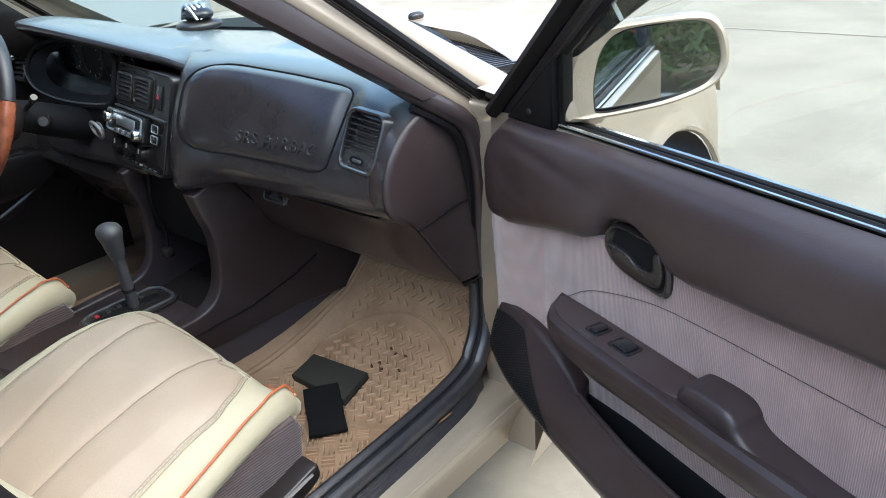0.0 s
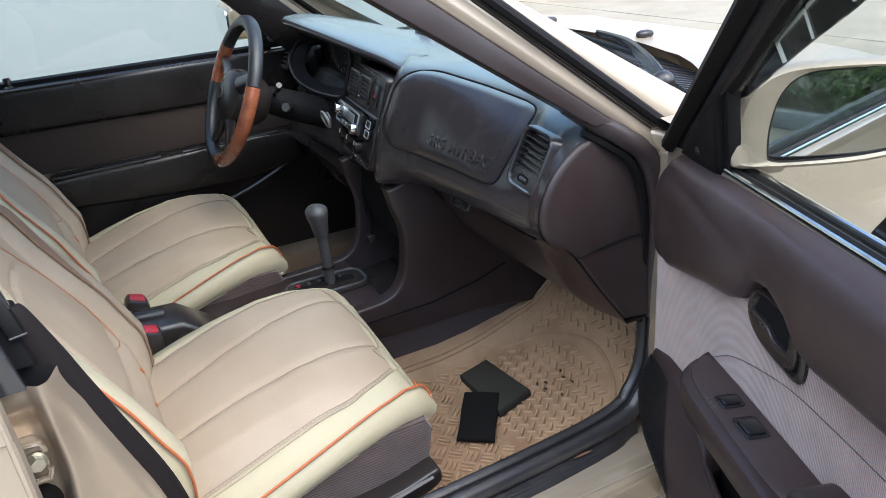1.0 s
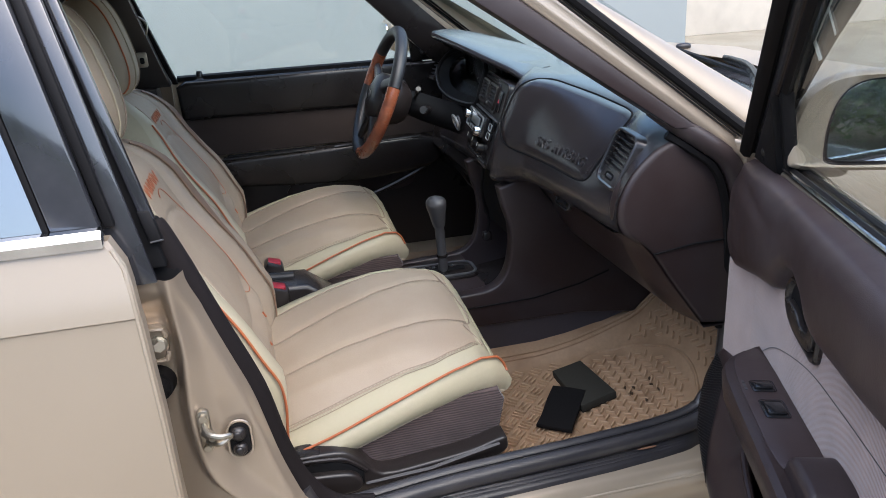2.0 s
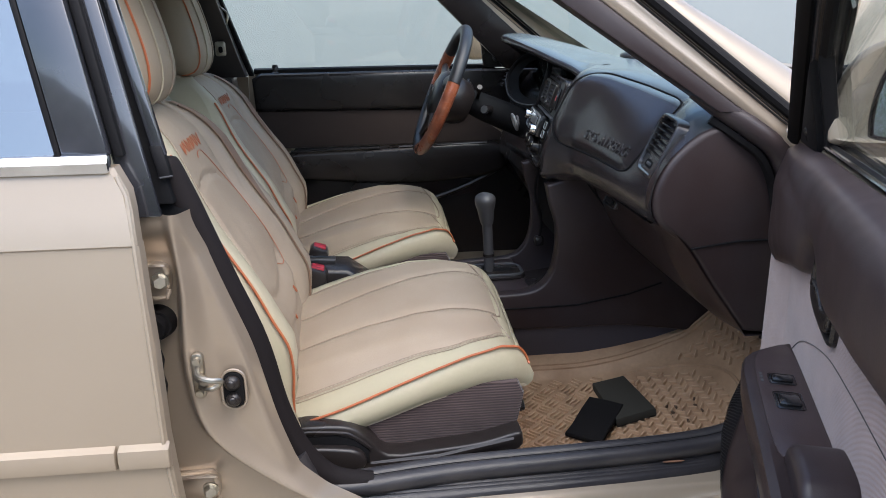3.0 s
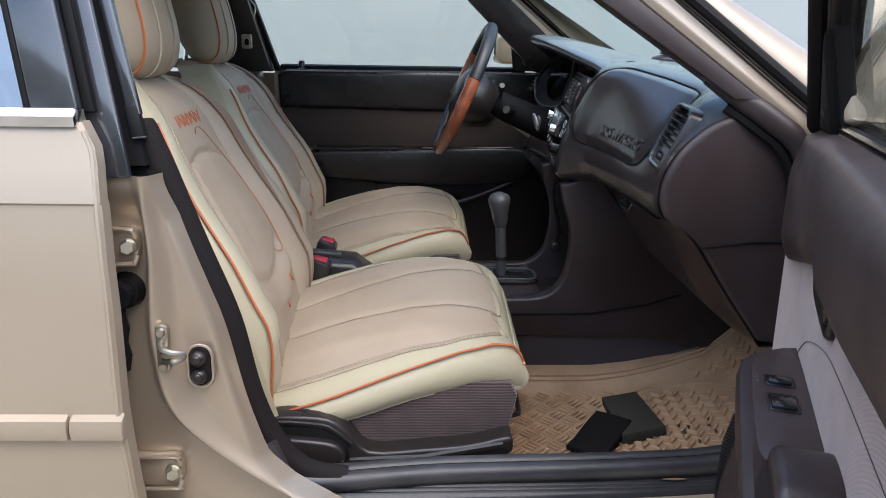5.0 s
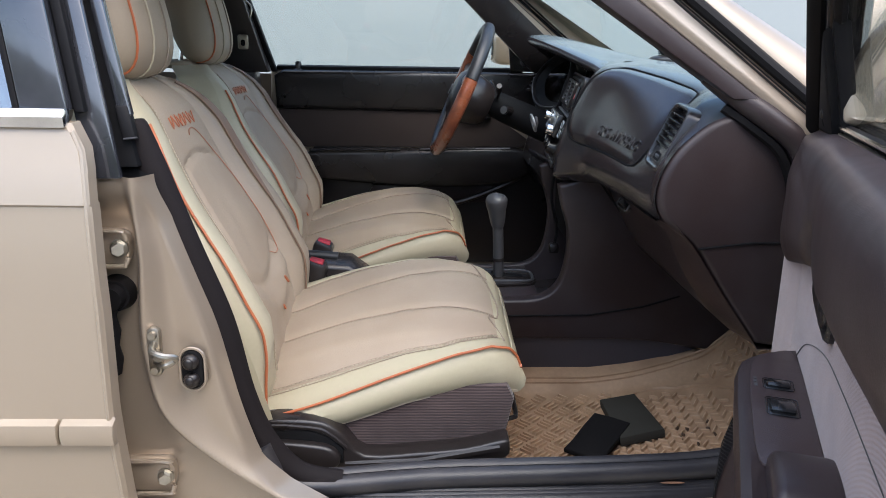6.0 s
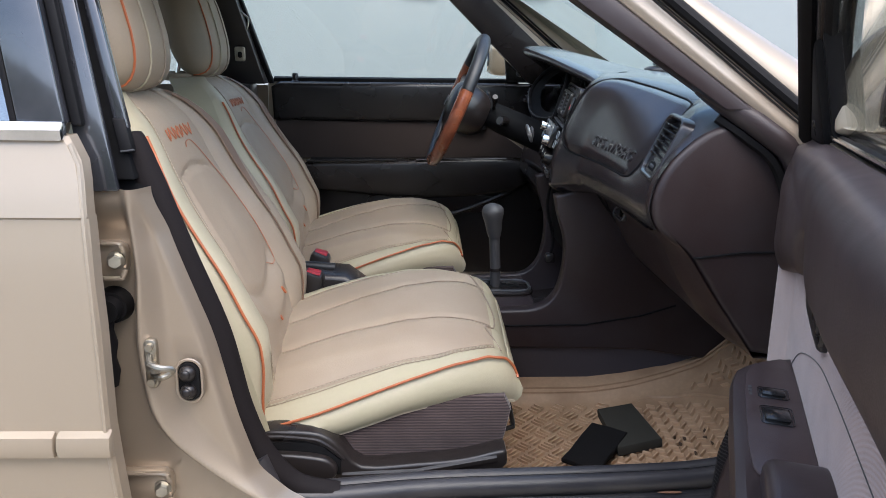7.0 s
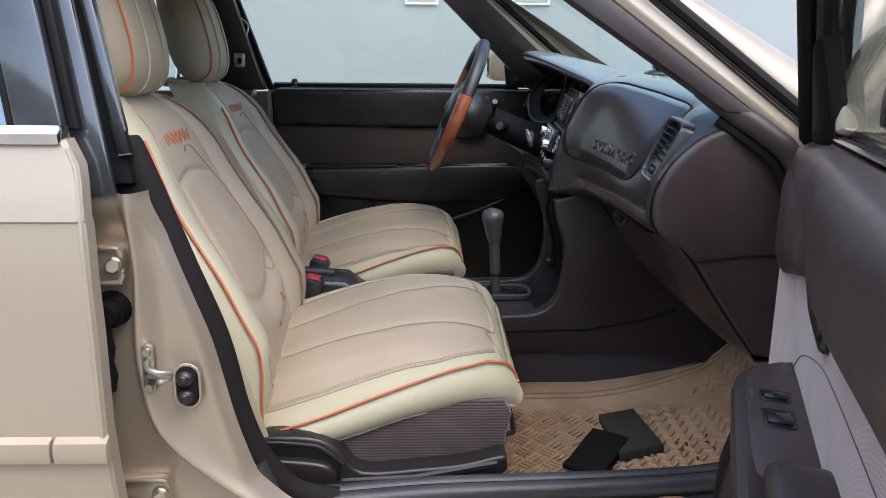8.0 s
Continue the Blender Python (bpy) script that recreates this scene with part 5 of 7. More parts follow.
part("tray", prism([(0.80, 0.43), (0.80, 0.445), (0.98, 0.47), (0.98, 0.74), (1.0, 0.74), (1.0, 0.43)], 'y', -0.105, 0.135, 0.003), DARK, console, "open black tray under the radio")
part("tray_back", box((0.86, -0.104, 0.60), (0.99, 0.134, 0.775), 0.006), DEEP, console)
gate = part("gear_gate", prism(rounded(0.20, 0.105, 0.03, 6, 0.70, 0.015), 'z', 0.486, 0.496, 0.004), DARK, console, "black gear selector surround")
part("gate_ring", tube([V(x, y, 0.497) for x, y in rounded(0.185, 0.09, 0.028, 8, 0.70, 0.015)], 0.004, 6, closed=True), GREYPL, gate)
part("gate_slot", box((0.63, 0.008, 0.494), (0.77, 0.028, 0.4985), 0.002), DEEP, gate)
for k in range(5):
    part("gate_mark", box((0.635 + 0.026 * k, 0.036, 0.495), (0.643 + 0.026 * k, 0.048, 0.4985), 0, 1), GREYPL if k else RED, gate)
lever = thing("gear_lever", "dark grey automatic gear lever with a rounded knob", "gear lever")
lp = [V(0.712, 0.018, 0.49), V(0.710, 0.016, 0.55), V(0.706, 0.012, 0.62), V(0.702, 0.008, 0.66), V(0.700, 0.006, 0.682), V(0.699, 0.005, 0.695), V(0.699, 0.005, 0.702)]
part("shaft", tube(smooth(lp[:3], 4), 0.0125, 12), GREYPL, lever)
part("knob", tube(smooth(lp[2:], 4), [0.0145, 0.0165, 0.0185, 0.020, 0.0215, 0.0235, 0.025, 0.0255, 0.026, 0.0255, 0.024, 0.022, 0.019, 0.0155, 0.011, 0.007, 0.002], 16, flat=1.1), GREYPL, lever)
part("collar", tube([V(0.711, 0.017, 0.535), V(0.7105, 0.0165, 0.542)], 0.0145, 12), DARK, lever)
cable = part("loose_cable", tube(smooth([V(0.85, 0.07, 0.76), V(0.84, 0.075, 0.68), V(0.86, 0.085, 0.60), V(0.855, 0.09, 0.55)], 6), 0.004, 6), RUBBER, console, "black loose cable hanging in the tray")
part("plug", box((0.843, 0.078, 0.535), (0.867, 0.102, 0.560), 0.006), DARK, console)

# armrest box between the seats, buckles
arm = thing("handbrake_console", "black plastic handbrake cover between the seats", "handbrake")
part("cover", prism([(0.10, 0.40), (0.10, 0.54), (0.20, 0.556), (0.36, 0.545), (0.42, 0.50), (0.45, 0.47), (0.45, 0.40)], 'y', -0.075, 0.045, 0.012, 3), DARK, arm)
part("grip", tube(smooth([V(0.12, -0.015, 0.545), V(0.22, -0.015, 0.556), V(0.33, -0.015, 0.550)], 4), 0.011, 10), LEATHER, arm)


def buckle(x, y, z, lean, label):
    m = pose(x, y, z, 0, lean, 0)
    b = thing("belt_buckle", label, "seat belt buckle", "seat belt buckles", m)
    part("case", prism([(-0.022, -0.14), (0.022, -0.14), (0.024, -0.01), (0.018, 0.0), (-0.018, 0.004), (-0.024, -0.006)], 'y', -0.024, 0.024, 0.006, 2), DARK, b)
    part("button", box((-0.017, -0.016, -0.004), (0.014, 0.016, 0.006), 0.003), RED, b, "red release button")


buckle(0.293, -0.100, 0.561, 12, "black seat belt buckle with a red button beside the passenger seat")
buckle(0.290, 0.062, 0.564, 16, "black seat belt buckle with a red button beside the driver seat")

# ---- steering wheel and column ----
sw = thing("steering_wheel", "black leather steering wheel with burl wood sections", "steering wheel", at=Matrix.Translation((0.630, 0.332, 0.918)) @ Euler((0, radians(22.9), 0)).to_matrix().to_4x4())
# local: x points forward along the column, y to the left, z up the wheel
RW = 0.171


def arc_pts(a0, a1, n=20, r=RW):
    return [V(0, -r * math.sin(radians(a)), r * math.cos(radians(a))) for a in [a0 + (a1 - a0) * k / n for k in range(n + 1)]]


for a0, a1, mat, lab in ((-53, 78, LEATHER, "black leather rim section"), (78, 172, WOOD, "burl wood rim section"), (172, 270, LEATHER, ""), (270, 307, WOOD, "burl wood rim section")):
    part("rim", tube(arc_pts(a0, a1), 0.0165 if mat is LEATHER else 0.0172, 14), mat, sw, lab)
hub = [(0.085, 0.046), (0.070, 0.060), (0.045, 0.068), (0.015, 0.074), (-0.004, 0.072), (-0.018, 0.058), (-0.024, 0.035), (-0.026, 0.0005)]
rows = [[V(d, -r * math.cos(2 * math.pi * k / 28) * 1.1, r * math.sin(2 * math.pi * k / 28) * 0.95 - 0.012) for k in range(28)] for d, r in hub]
part("hub_pad", loft(rows, close_v=True), DARK, sw, "black padded wheel centre")
for a in (68, -68, 152, 208):
    e = arc_pts(a, a + 0.1, 1)[0]
    part("spoke", tube([V(0.0, e.y * 0.3, e.z * 0.3), V(0.005, e.y * 0.7, e.z * 0.68), e], [0.026, 0.020, 0.014], 10, flat=0.55), DARK, sw)
part("badge", tube([V(-0.028, 0.020 * math.cos(a), 0.014 * math.sin(a) - 0.010) for a in [2 * math.pi * k / 20 for k in range(20)]], 0.0015, 6, closed=True), GREYPL, sw)
col = thing("steering_column", "dark plastic steering column shroud with stalks and an ignition lock", "steering column")
rows = []
for d, r in ((0.07, 0.028), (0.085, 0.036), (0.12, 0.040), (0.20, 0.042), (0.30, 0.044)):
    c = V(0.630, 0.332, 0.918) + V(math.cos(radians(22.9)), 0, -math.sin(radians(22.9))) * d
    rows.append([c + V(0, 1.1 * r * math.cos(2 * math.pi * k / 20), r * math.sin(2 * math.pi * k / 20)) for k in range(20)])
part("shroud", loft(rows, close_v=True, caps=True), DEEP, col)
stalk = part("stalk", tube(smooth([V(0.725, 0.30, 0.90), V(0.722, 0.255, 0.918), V(0.720, 0.225, 0.935)], 4), [0.005, 0.005, 0.005, 0.005, 0.006, 0.007, 0.008, 0.008, 0.007], 10), FASCIA, col)
part("stalk", tube([V(0.725, 0.37, 0.90), V(0.720, 0.45, 0.935)], 0.006, 10), FASCIA, col)
part("ignition_lock", tube([V(0.755, 0.285, 0.868), V(0.738, 0.262, 0.872)], 0.013, 14), FASCIA, col)
part("lock_ring", tube([V(0.7375, 0.2615, 0.872), V(0.7368, 0.2607, 0.8723)], 0.0105, 14), GREYPL, col, "grey ring of the ignition lock")
part("knee_panel", prism([(0.86, 0.78), (0.84, 0.70), (0.90, 0.60), (1.0, 0.55), (1.1, 0.55), (1.1, 0.80)], 'y', 0.17, 0.65, 0.01), DARK, dash)

# ---- driver door, seen from inside ----
fd = thing("driver_door", "closed driver door with black inner panel and armrest", "door")
poly = [(0.07, 0.27), (0.045, 0.60), (0.055, 0.95), (1.08, 0.95), (1.10, 0.60), (1.10, 0.27)]
part("door_shell", prism(poly, 'y', 0.70, 0.80, 0.012), PAINT, fd, "beige painted outer panel")
part("upper_pad", prism([(0.075, 0.835), (0.07, 0.935), (0.10, 0.952), (1.02, 0.952), (1.02, 0.815), (0.75, 0.83)], 'y', 0.668, 0.705, 0.014, 3), FASCIA, fd)
part("insert", prism([(0.08, 0.715), (0.08, 0.834), (0.74, 0.829), (0.90, 0.72)], 'y', 0.682, 0.702, 0.004), DOORCLOTH, fd, "dark brown cloth insert")
part("lower_panel", prism([(0.08, 0.28), (0.08, 0.70), (1.05, 0.70), (1.05, 0.28)], 'y', 0.680, 0.702, 0.008), DARK, fd)
ap = smooth([(0.15, 0.64, 0), (0.17, 0.70, 0), (0.22, 0.712, 0), (0.50, 0.716, 0), (0.78, 0.725, 0), (0.86, 0.70, 0), (0.84, 0.63, 0), (0.60, 0.60, 0), (0.30, 0.615, 0)], 4, closed=True)
ar = part("armrest", prism([(p.x, p.y) for p in ap], 'y', 0.615, 0.69, 0.018, 3), FASCIA, fd)
part("grip_slot", box((0.19, 0.628, 0.711), (0.46, 0.650, 0.722), 0.004), DEEP, ar)
part("armrest_edge", tube([V(0.18, 0.622, 0.713), V(0.46, 0.622, 0.718)], 0.005, 8), BLACK_TRIM, ar)
part("armrest_edge", tube([V(0.52, 0.622, 0.719), V(0.80, 0.622, 0.724)], 0.005, 8), BLACK_TRIM, ar)
pp = smooth([(0.37, 0.59, 0), (0.40, 0.60, 0), (0.70, 0.60, 0), (0.78, 0.585, 0), (0.72, 0.545, 0), (0.40, 0.54, 0), (0.36, 0.565, 0)], 4, closed=True)
part("door_pocket", prism([(p.x, p.y) for p in pp], 'y', 0.668, 0.684, 0.004), PURPLE, fd)
part("pocket_edge", tube(smooth([V(0.30, 0.665, 0.50), V(0.45, 0.66, 0.515), V(0.62, 0.655, 0.54), V(0.78, 0.65, 0.60), V(0.88, 0.65, 0.66)], 5), 0.008, 8), DARK, fd)
hd = part("inner_handle", prism(rounded(0.10, 0.075, 0.025, 6, 0.70, 0.845), 'y', 0.660, 0.672, 0.005), BLACK_TRIM, fd, "black inner door handle")
part("handle_lever", tube([V(0.675, 0.655, 0.83), V(0.725, 0.652, 0.86)], 0.008, 8), DARK, hd)
part("lock_knob", tube([V(0.142, 0.70, 0.95), V(0.142, 0.70, 0.956), V(0.142, 0.70, 0.972), V(0.142, 0.70, 0.977)], [0.018, 0.010, 0.010, 0.007], 10), FASCIA, fd)
part("sill_strip", prism([(0.70, 0.950), (0.70, 0.962), (0.715, 0.966), (0.73, 0.962), (0.73, 0.950)], 'x', 0.075, 0.84, 0.002), RUBBER, fd)
fg = strip((0.07, 0.72, 0.95), (0.93, 0.72, 0.95), (0.55, 0.60, 1.33), (-0.03, 0.60, 1.33), 0.004, GLASS, "window_glass", fd, "clear side window", 0)
fg.visible_shadow = False
tri = prism([(0.80, 0.955), (0.79, 1.04), (0.98, 0.955)], 'y', 0.685, 0.70, 0.005)
part("mirror_trim", tri, FASCIA, fd)
part("mirror_knob", ball((0.84, 0.68, 0.985), (0.012, 0.014, 0.012)), GREYPL, fd)
fm = part("door_mirror", prism(rounded(0.09, 0.105, 0.03, 6, 0.80, 1.025), 'y', 0.80, 0.98, 0.02, 3), PAINT, fd, "beige door mirror outside the window")
part("mirror_glass", prism(rounded(0.15, 0.08, 0.025, 6, 0.89, 1.025), 'x', 0.750, 0.754, 0.0), MIRROR, fm)

# ---- small ornament at the foot of the windscreen ----
orn = thing("dashboard_ornament", "small black and chrome ornament on the dashboard", "ornament")
part("ornament_base", ball((1.16, 0.245, 1.004), (0.055, 0.05, 0.014), power=0.8), DARK, orn)
part("ornament_body", ball((1.16, 0.245, 1.030), (0.036, 0.045, 0.018)), BLACK_TRIM, orn)
for k in range(4):
    part("chrome_bar", tube(smooth([V(1.135 + 0.012 * k, 0.21, 1.02), V(1.13 + 0.014 * k, 0.245, 1.055), V(1.14 + 0.012 * k, 0.285, 1.02)], 4), 0.004, 8), CHROME, orn)

# ---- front seats with cream covers ----
CROWN = [(-0.590, 0.50), (-0.555, 0.530), (-0.50, 0.545), (-0.47, 0.552), (-0.38, 0.566), (-0.30, 0.575), (-0.24, 0.583), (-0.17, 0.590), (-0.14, 0.584), (-0.122, 0.560), (-0.115, 0.52)]
DROP = [(0.20, -0.075), (0.27, -0.062), (0.32, -0.045), (0.40, -0.022), (0.50, -0.002), (0.57, 0.0), (0.62, -0.008), (0.65, -0.018), (0.67, -0.030), (0.683, -0.045), (0.692, -0.065)]
PIPE = [(0.20, 0.415), (0.30, 0.437), (0.36, 0.456), (0.49, 0.508), (0.58, 0.537), (0.64, 0.548), (0.67, 0.543), (0.685, 0.528), (0.694, 0.505)]
HEM = [(0.20, 0.385), (0.30, 0.395), (0.394, 0.416), (0.506, 0.456), (0.58, 0.470), (0.627, 0.474), (0.68, 0.462), (0.70, 0.458)]


def pipe_y(x):
    return lerp_table([(0.2, -0.588), (0.49, -0.584), (0.60, -0.572), (0.66, -0.560), (0.69, -0.548)], x)


def inner_y(x):
    return lerp_table([(0.2, -0.115), (0.60, -0.115), (0.66, -0.128), (0.694, -0.15)], x)


# pleats of the cover fan out a little towards the front
CURVES = (
    inner_y,
    lambda x: lerp_table([(0.20, -0.195), (0.37, -0.176), (0.60, -0.147), (0.70, -0.165)], x),
    lambda x: lerp_table([(0.20, -0.305), (0.28, -0.295), (0.43, -0.262), (0.53, -0.240), (0.62, -0.216), (0.70, -0.215)], x),
    lambda x: lerp_table([(0.20, -0.418), (0.40, -0.408), (0.53, -0.400), (0.66, -0.383), (0.70, -0.375)], x),
    lambda x: lerp_table([(0.20, -0.536), (0.40, -0.530), (0.56, -0.521), (0.62, -0.495), (0.67, -0.455), (0.70, -0.445)], x),
    pipe_y,
)


def cushion_z(x, y):
    z = lerp_table(CROWN, y) + lerp_table(DROP, x)
    w = min(1, max(0, (y + 0.585) / 0.10))
    p = lerp_table(PIPE, x)
    z = p * (1 - w) + z * w if y < -0.485 else z
    for c in CURVES[1:5]:
        d = abs(y - c(x))
        if d < 0.016:
            z -= 0.0040 * (1 - d / 0.016) ** 1.5
    z += 0.0018 * noise.noise((x * 9, y * 9, 3.1))
    return z


def stitches(pts, r=0.0008, on=0.0046, off=0.0030):
    """A row of thread stitches along a line, joined into one mesh."""
    p = [Vector(q) for q in pts]
    bm, walked, nxt = bmesh.new(), 0.0, 0.0
    for a, b in zip(p, p[1:]):
        d = (b - a).length
        while d > 0 and nxt < walked + d:
            u = a.lerp(b, (nxt - walked) / d)
            tube([u, u + (b - a).normalized() * on], r, 5, bm=bm)
            nxt += on + off
        walked += d
    return bm


def build_seat(label, squash, head_z):
    seat = thing("bucket_seat", label, "car seat", "front seats")
    xs = [0.20, 0.23, 0.26, 0.29, 0.32, 0.35, 0.38, 0.41, 0.44, 0.47, 0.50, 0.53, 0.56, 0.585, 0.605, 0.625, 0.64, 0.652, 0.662, 0.672, 0.680, 0.687, 0.692, 0.694]

    def at(x, k, f):
        a, b = CURVES[k](x), CURVES[k + 1](x)
        y = a + (b - a) * f
        return V(x, y, cushion_z(x, y))

    def panel(k, x_list, n):
        return [[at(x, k, j / n) for j in range(n + 1)] for x in x_list]
    cush = part("cushion", loft(panel(4, xs, 12)), CREAM, seat, "cream padded seat cushion bolster")
    for k in (1, 2, 3):
        part("pleat", loft(panel(k, xs[:19], 18)), PANEL, seat, "beige perforated pleat" if k == 1 else "")
        part("cushion_front", loft(panel(k, xs[18:], 18)), CREAM, seat)
    part("cushion_bolster", loft(panel(0, xs, 10)), CREAM, seat)
    # side skirt down to the hem, both sides and front
    rows = []
    top = [V(x, pipe_y(x), lerp_table(PIPE, x)) for x in xs]
    end = [at(xs[-1], k, j / 5) for k in range(5) for j in range(5)] + [at(xs[-1], 4, 1.0)]
    front = end[::-1][1:]
    inner = [V(x, inner_y(x), cushion_z(x, -0.115)) for x in xs[::-1][1:]]
    run = top + front + inner
    for f in (0.0, 0.15, 0.4, 0.7, 0.92, 1.0):
        row = []
        for i, p in enumerate(run):
            h = lerp_table(HEM, p.x)
            z = p.z + (h - p.z) * f
            out = 0.010 * math.sin(math.pi * min(1, f * 1.05)) - (0.004 if f == 1 else 0)
            if i < len(top) - 4:
                q = V(p.x, p.y - out * 1.2, z)
            elif i < len(top) + len(front):
                q = V(p.x + out, p.y - (out if p.y < -0.35 else -out) * 0.5 * (1 if abs(p.y + 0.35) > 0.15 else 0), z)
            else:
                q = V(p.x, p.y + out, z)
            row.append(q)
        rows.append(row)
    sk = part("cushion_skirt", loft(rows), CREAM, seat, "cream leatherette side of the cushion cover")
    hem = [p + V(0, 0, 0.003) for p in rows[-1]]
    part("hem", tube(smooth(hem[::2], 2), 0.0045, 6), THREAD, sk)
    pp = [p + V(0, -0.004, 0.003) for p in top] + [p + V(0.005, -0.001, 0.001) for p in front[1:4]]
    part("piping", tube(smooth(pp, 3), 0.0024, 8), ORANGE, sk, "orange piping")
    for k, d, m, r in ((4, 0.004, THREAD, 0.0017), (4, -0.007, THREAD, 0.0013), (3, 0, SEAM, 0.0013), (2, 0, SEAM, 0.0013), (1, 0, SEAM, 0.0013)):
        q = [V(x, CURVES[k](x) + d, cushion_z(x, CURVES[k](x) + d) + 0.0012) for x in xs[1:19]]
        part("seam", tube(smooth(q, 2), 0.0008 if m is THREAD else r, 5), SEAM if m is THREAD else m, cush)
        if m is THREAD:
            part("stitching", stitches(smooth([p + V(0, -0.005 if d > 0 else 0.004, 0.0008) for p in q], 2)), THREAD, cush)
    zig = [V(x, y, cushion_z(x, y) + 0.0015) for x, y in ((0.632, -0.165), (0.645, -0.20), (0.662, -0.27), (0.672, -0.33), (0.668, -0.385), (0.650, -0.405), (0.660, -0.43), (0.676, -0.455))]
    part("front_seam", tube(smooth(zig, 3), 0.0016, 5), SEAM, cush)

    # cloth base and black side trim under the cover
    base = [(0.24, 0.30), (0.24, 0.42), (0.394, 0.425), (0.506, 0.465), (0.60, 0.487), (0.67, 0.485), (0.682, 0.46), (0.672, 0.41), (0.665, 0.385), (0.42, 0.345)]
    part("base_cloth", prism(base, 'y', -0.578, -0.125, 0.008), CORD, seat, "plum corduroy seat base")
    rail = smooth([(0.235, 0.40, 0), (0.262, 0.436, 0), (0.31, 0.442, 0), (0.365, 0.437, 0), (0.40, 0.412, 0), (0.432, 0.378, 0), (0.52, 0.382, 0), (0.60, 0.390, 0), (0.662, 0.405, 0), (0.672, 0.395, 0), (0.665, 0.372, 0), (0.60, 0.352, 0), (0.45, 0.335, 0), (0.32, 0.340, 0), (0.26, 0.36, 0)], 3, closed=True)
    tr = part("side_trim", prism([(p.x, p.y) for p in rail], 'y', -0.618, -0.572, 0.010, 3), DARK, seat, "black plastic seat side trim")
    lev = smooth([(0.276, 0.408, 0), (0.300, 0.410, 0), (0.350, 0.406, 0), (0.378, 0.399, 0), (0.392, 0.384, 0), (0.390, 0.368, 0), (0.370, 0.361, 0), (0.300, 0.364, 0), (0.276, 0.372, 0)], 4, closed=True)
    part("recliner_lever", prism([(p.x, p.y) for p in lev], 'y', -0.636, -0.615, 0.006, 3), DARK, tr, "black recliner lever")
    # Flat black plate on the trim, coloured for the shade of a recess.
    part("lever_recess", prism([(0.268, 0.372), (0.268, 0.424), (0.345, 0.424), (0.372, 0.414), (0.398, 0.392), (0.398, 0.366), (0.30, 0.360)], 'y', -0.6205, -0.612, 0.002), DEEP, tr)
    part("recess_rim", tube(smooth([V(0.264, -0.619, 0.37), V(0.264, -0.619, 0.428), V(0.348, -0.619, 0.428), V(0.376, -0.619, 0.417), V(0.403, -0.619, 0.393)], 4), 0.0035, 6), DARK, tr)
    part("trim_ridge", tube([V(0.40, -0.617, 0.362), V(0.52, -0.619, 0.368), V(0.655, -0.617, 0.392)], 0.006, 6), DARK, tr)
    part("slide_rail", box((0.25, -0.56, 0.25), (0.62, -0.53, 0.30), 0.004), DARK, seat)
    part("slide_rail", box((0.25, -0.17, 0.25), (0.62, -0.14, 0.30), 0.004), DARK, seat)
    part("slide_bar", tube(smooth([V(0.62, -0.50, 0.37), V(0.685, -0.50, 0.385), V(0.698, -0.47, 0.388), V(0.698, -0.25, 0.388), V(0.685, -0.22, 0.385), V(0.62, -0.22, 0.37)], 4), 0.0045, 8), DARK, seat)

    # backrest: horizontal slices from the seat up to the shoulders
    def half(z):
        return lerp_table([(0.42, 0.245), (0.50, 0.255), (0.60, 0.263), (0.72, 0.263), (0.82, 0.255), (0.90, 0.235), (0.95, 0.205), (0.98, 0.178), (1.0, 0.14), (1.012, 0.09)], z)

    def mid_x(z):
        return 0.272 - (z - 0.50) * 0.435 - 0.02 * math.sin(math.pi * (z - 0.45) / 0.55) + (-0.03 * max(0, (z - 0.94) / 0.07) ** 2)

    CY = -0.365

    def back_front(z, f):
        """Front skin of the backrest; f from -1 (door side) to 1."""
        b = lerp_table([(0.0, 0.026), (0.46, 0.030), (0.54, 0.038), (0.62, 0.050), (0.70, 0.060), (0.80, 0.067), (0.89, 0.067), (0.955, 0.056), (1.0, 0.026)], abs(f))
        b *= lerp_table([(0.42, -0.9), (0.458, -0.36), (0.50, 0.1), (0.526, 0.4), (0.56, 0.75), (0.60, 1.0), (0.70, 1.0), (0.82, 0.70), (0.92, 0.58), (1.0, 0.2)], z)
        x = mid_x(z) + b
        for s in (-0.52, 0.52):
            if abs(f - s) < 0.04:
                x -= 0.006 * (1 - abs(f - s) / 0.04)
        x += 0.002 * noise.noise((f * 5, z * 14, 1.3))
        return V(x, CY + f * half(z), z)

    zz = [0.42, 0.45, 0.48, 0.51, 0.54, 0.57, 0.60, 0.64, 0.68, 0.72, 0.76, 0.80, 0.84, 0.88, 0.91, 0.94, 0.96, 0.98, 0.993, 1.003, 1.010]
    cols = [-1, -0.97, -0.94, -0.90, -0.85, -0.80, -0.72, -0.66, -0.62, -0.58, -0.54, -0.52]
    rows = [[back_front(z, f) for f in cols] for z in zz]
    b1 = part("backrest", loft(rows), CREAM, seat, "cream backrest bolster")
    rows = [[back_front(z, -f) for f in cols] for z in zz]
    part("backrest_bolster", loft(rows), PANEL, seat)
    cols = [-0.52 + 1.04 * k / 48 for k in range(49)]

    def quilt(z, f):
        p = back_front(z, f)
        d = ((z - 0.635) - 0.10 * abs(f) * (1 if z > 0 else 1))
        g = abs(z - (0.60 + 0.06 * (abs(f) / 0.52) ** 2))
        edge = min(1, max(0, (0.52 - abs(f)) / 0.06))
        if g < 0.020:
            p.x -= 0.008 * edge * (1 - g / 0.020) ** 1.3
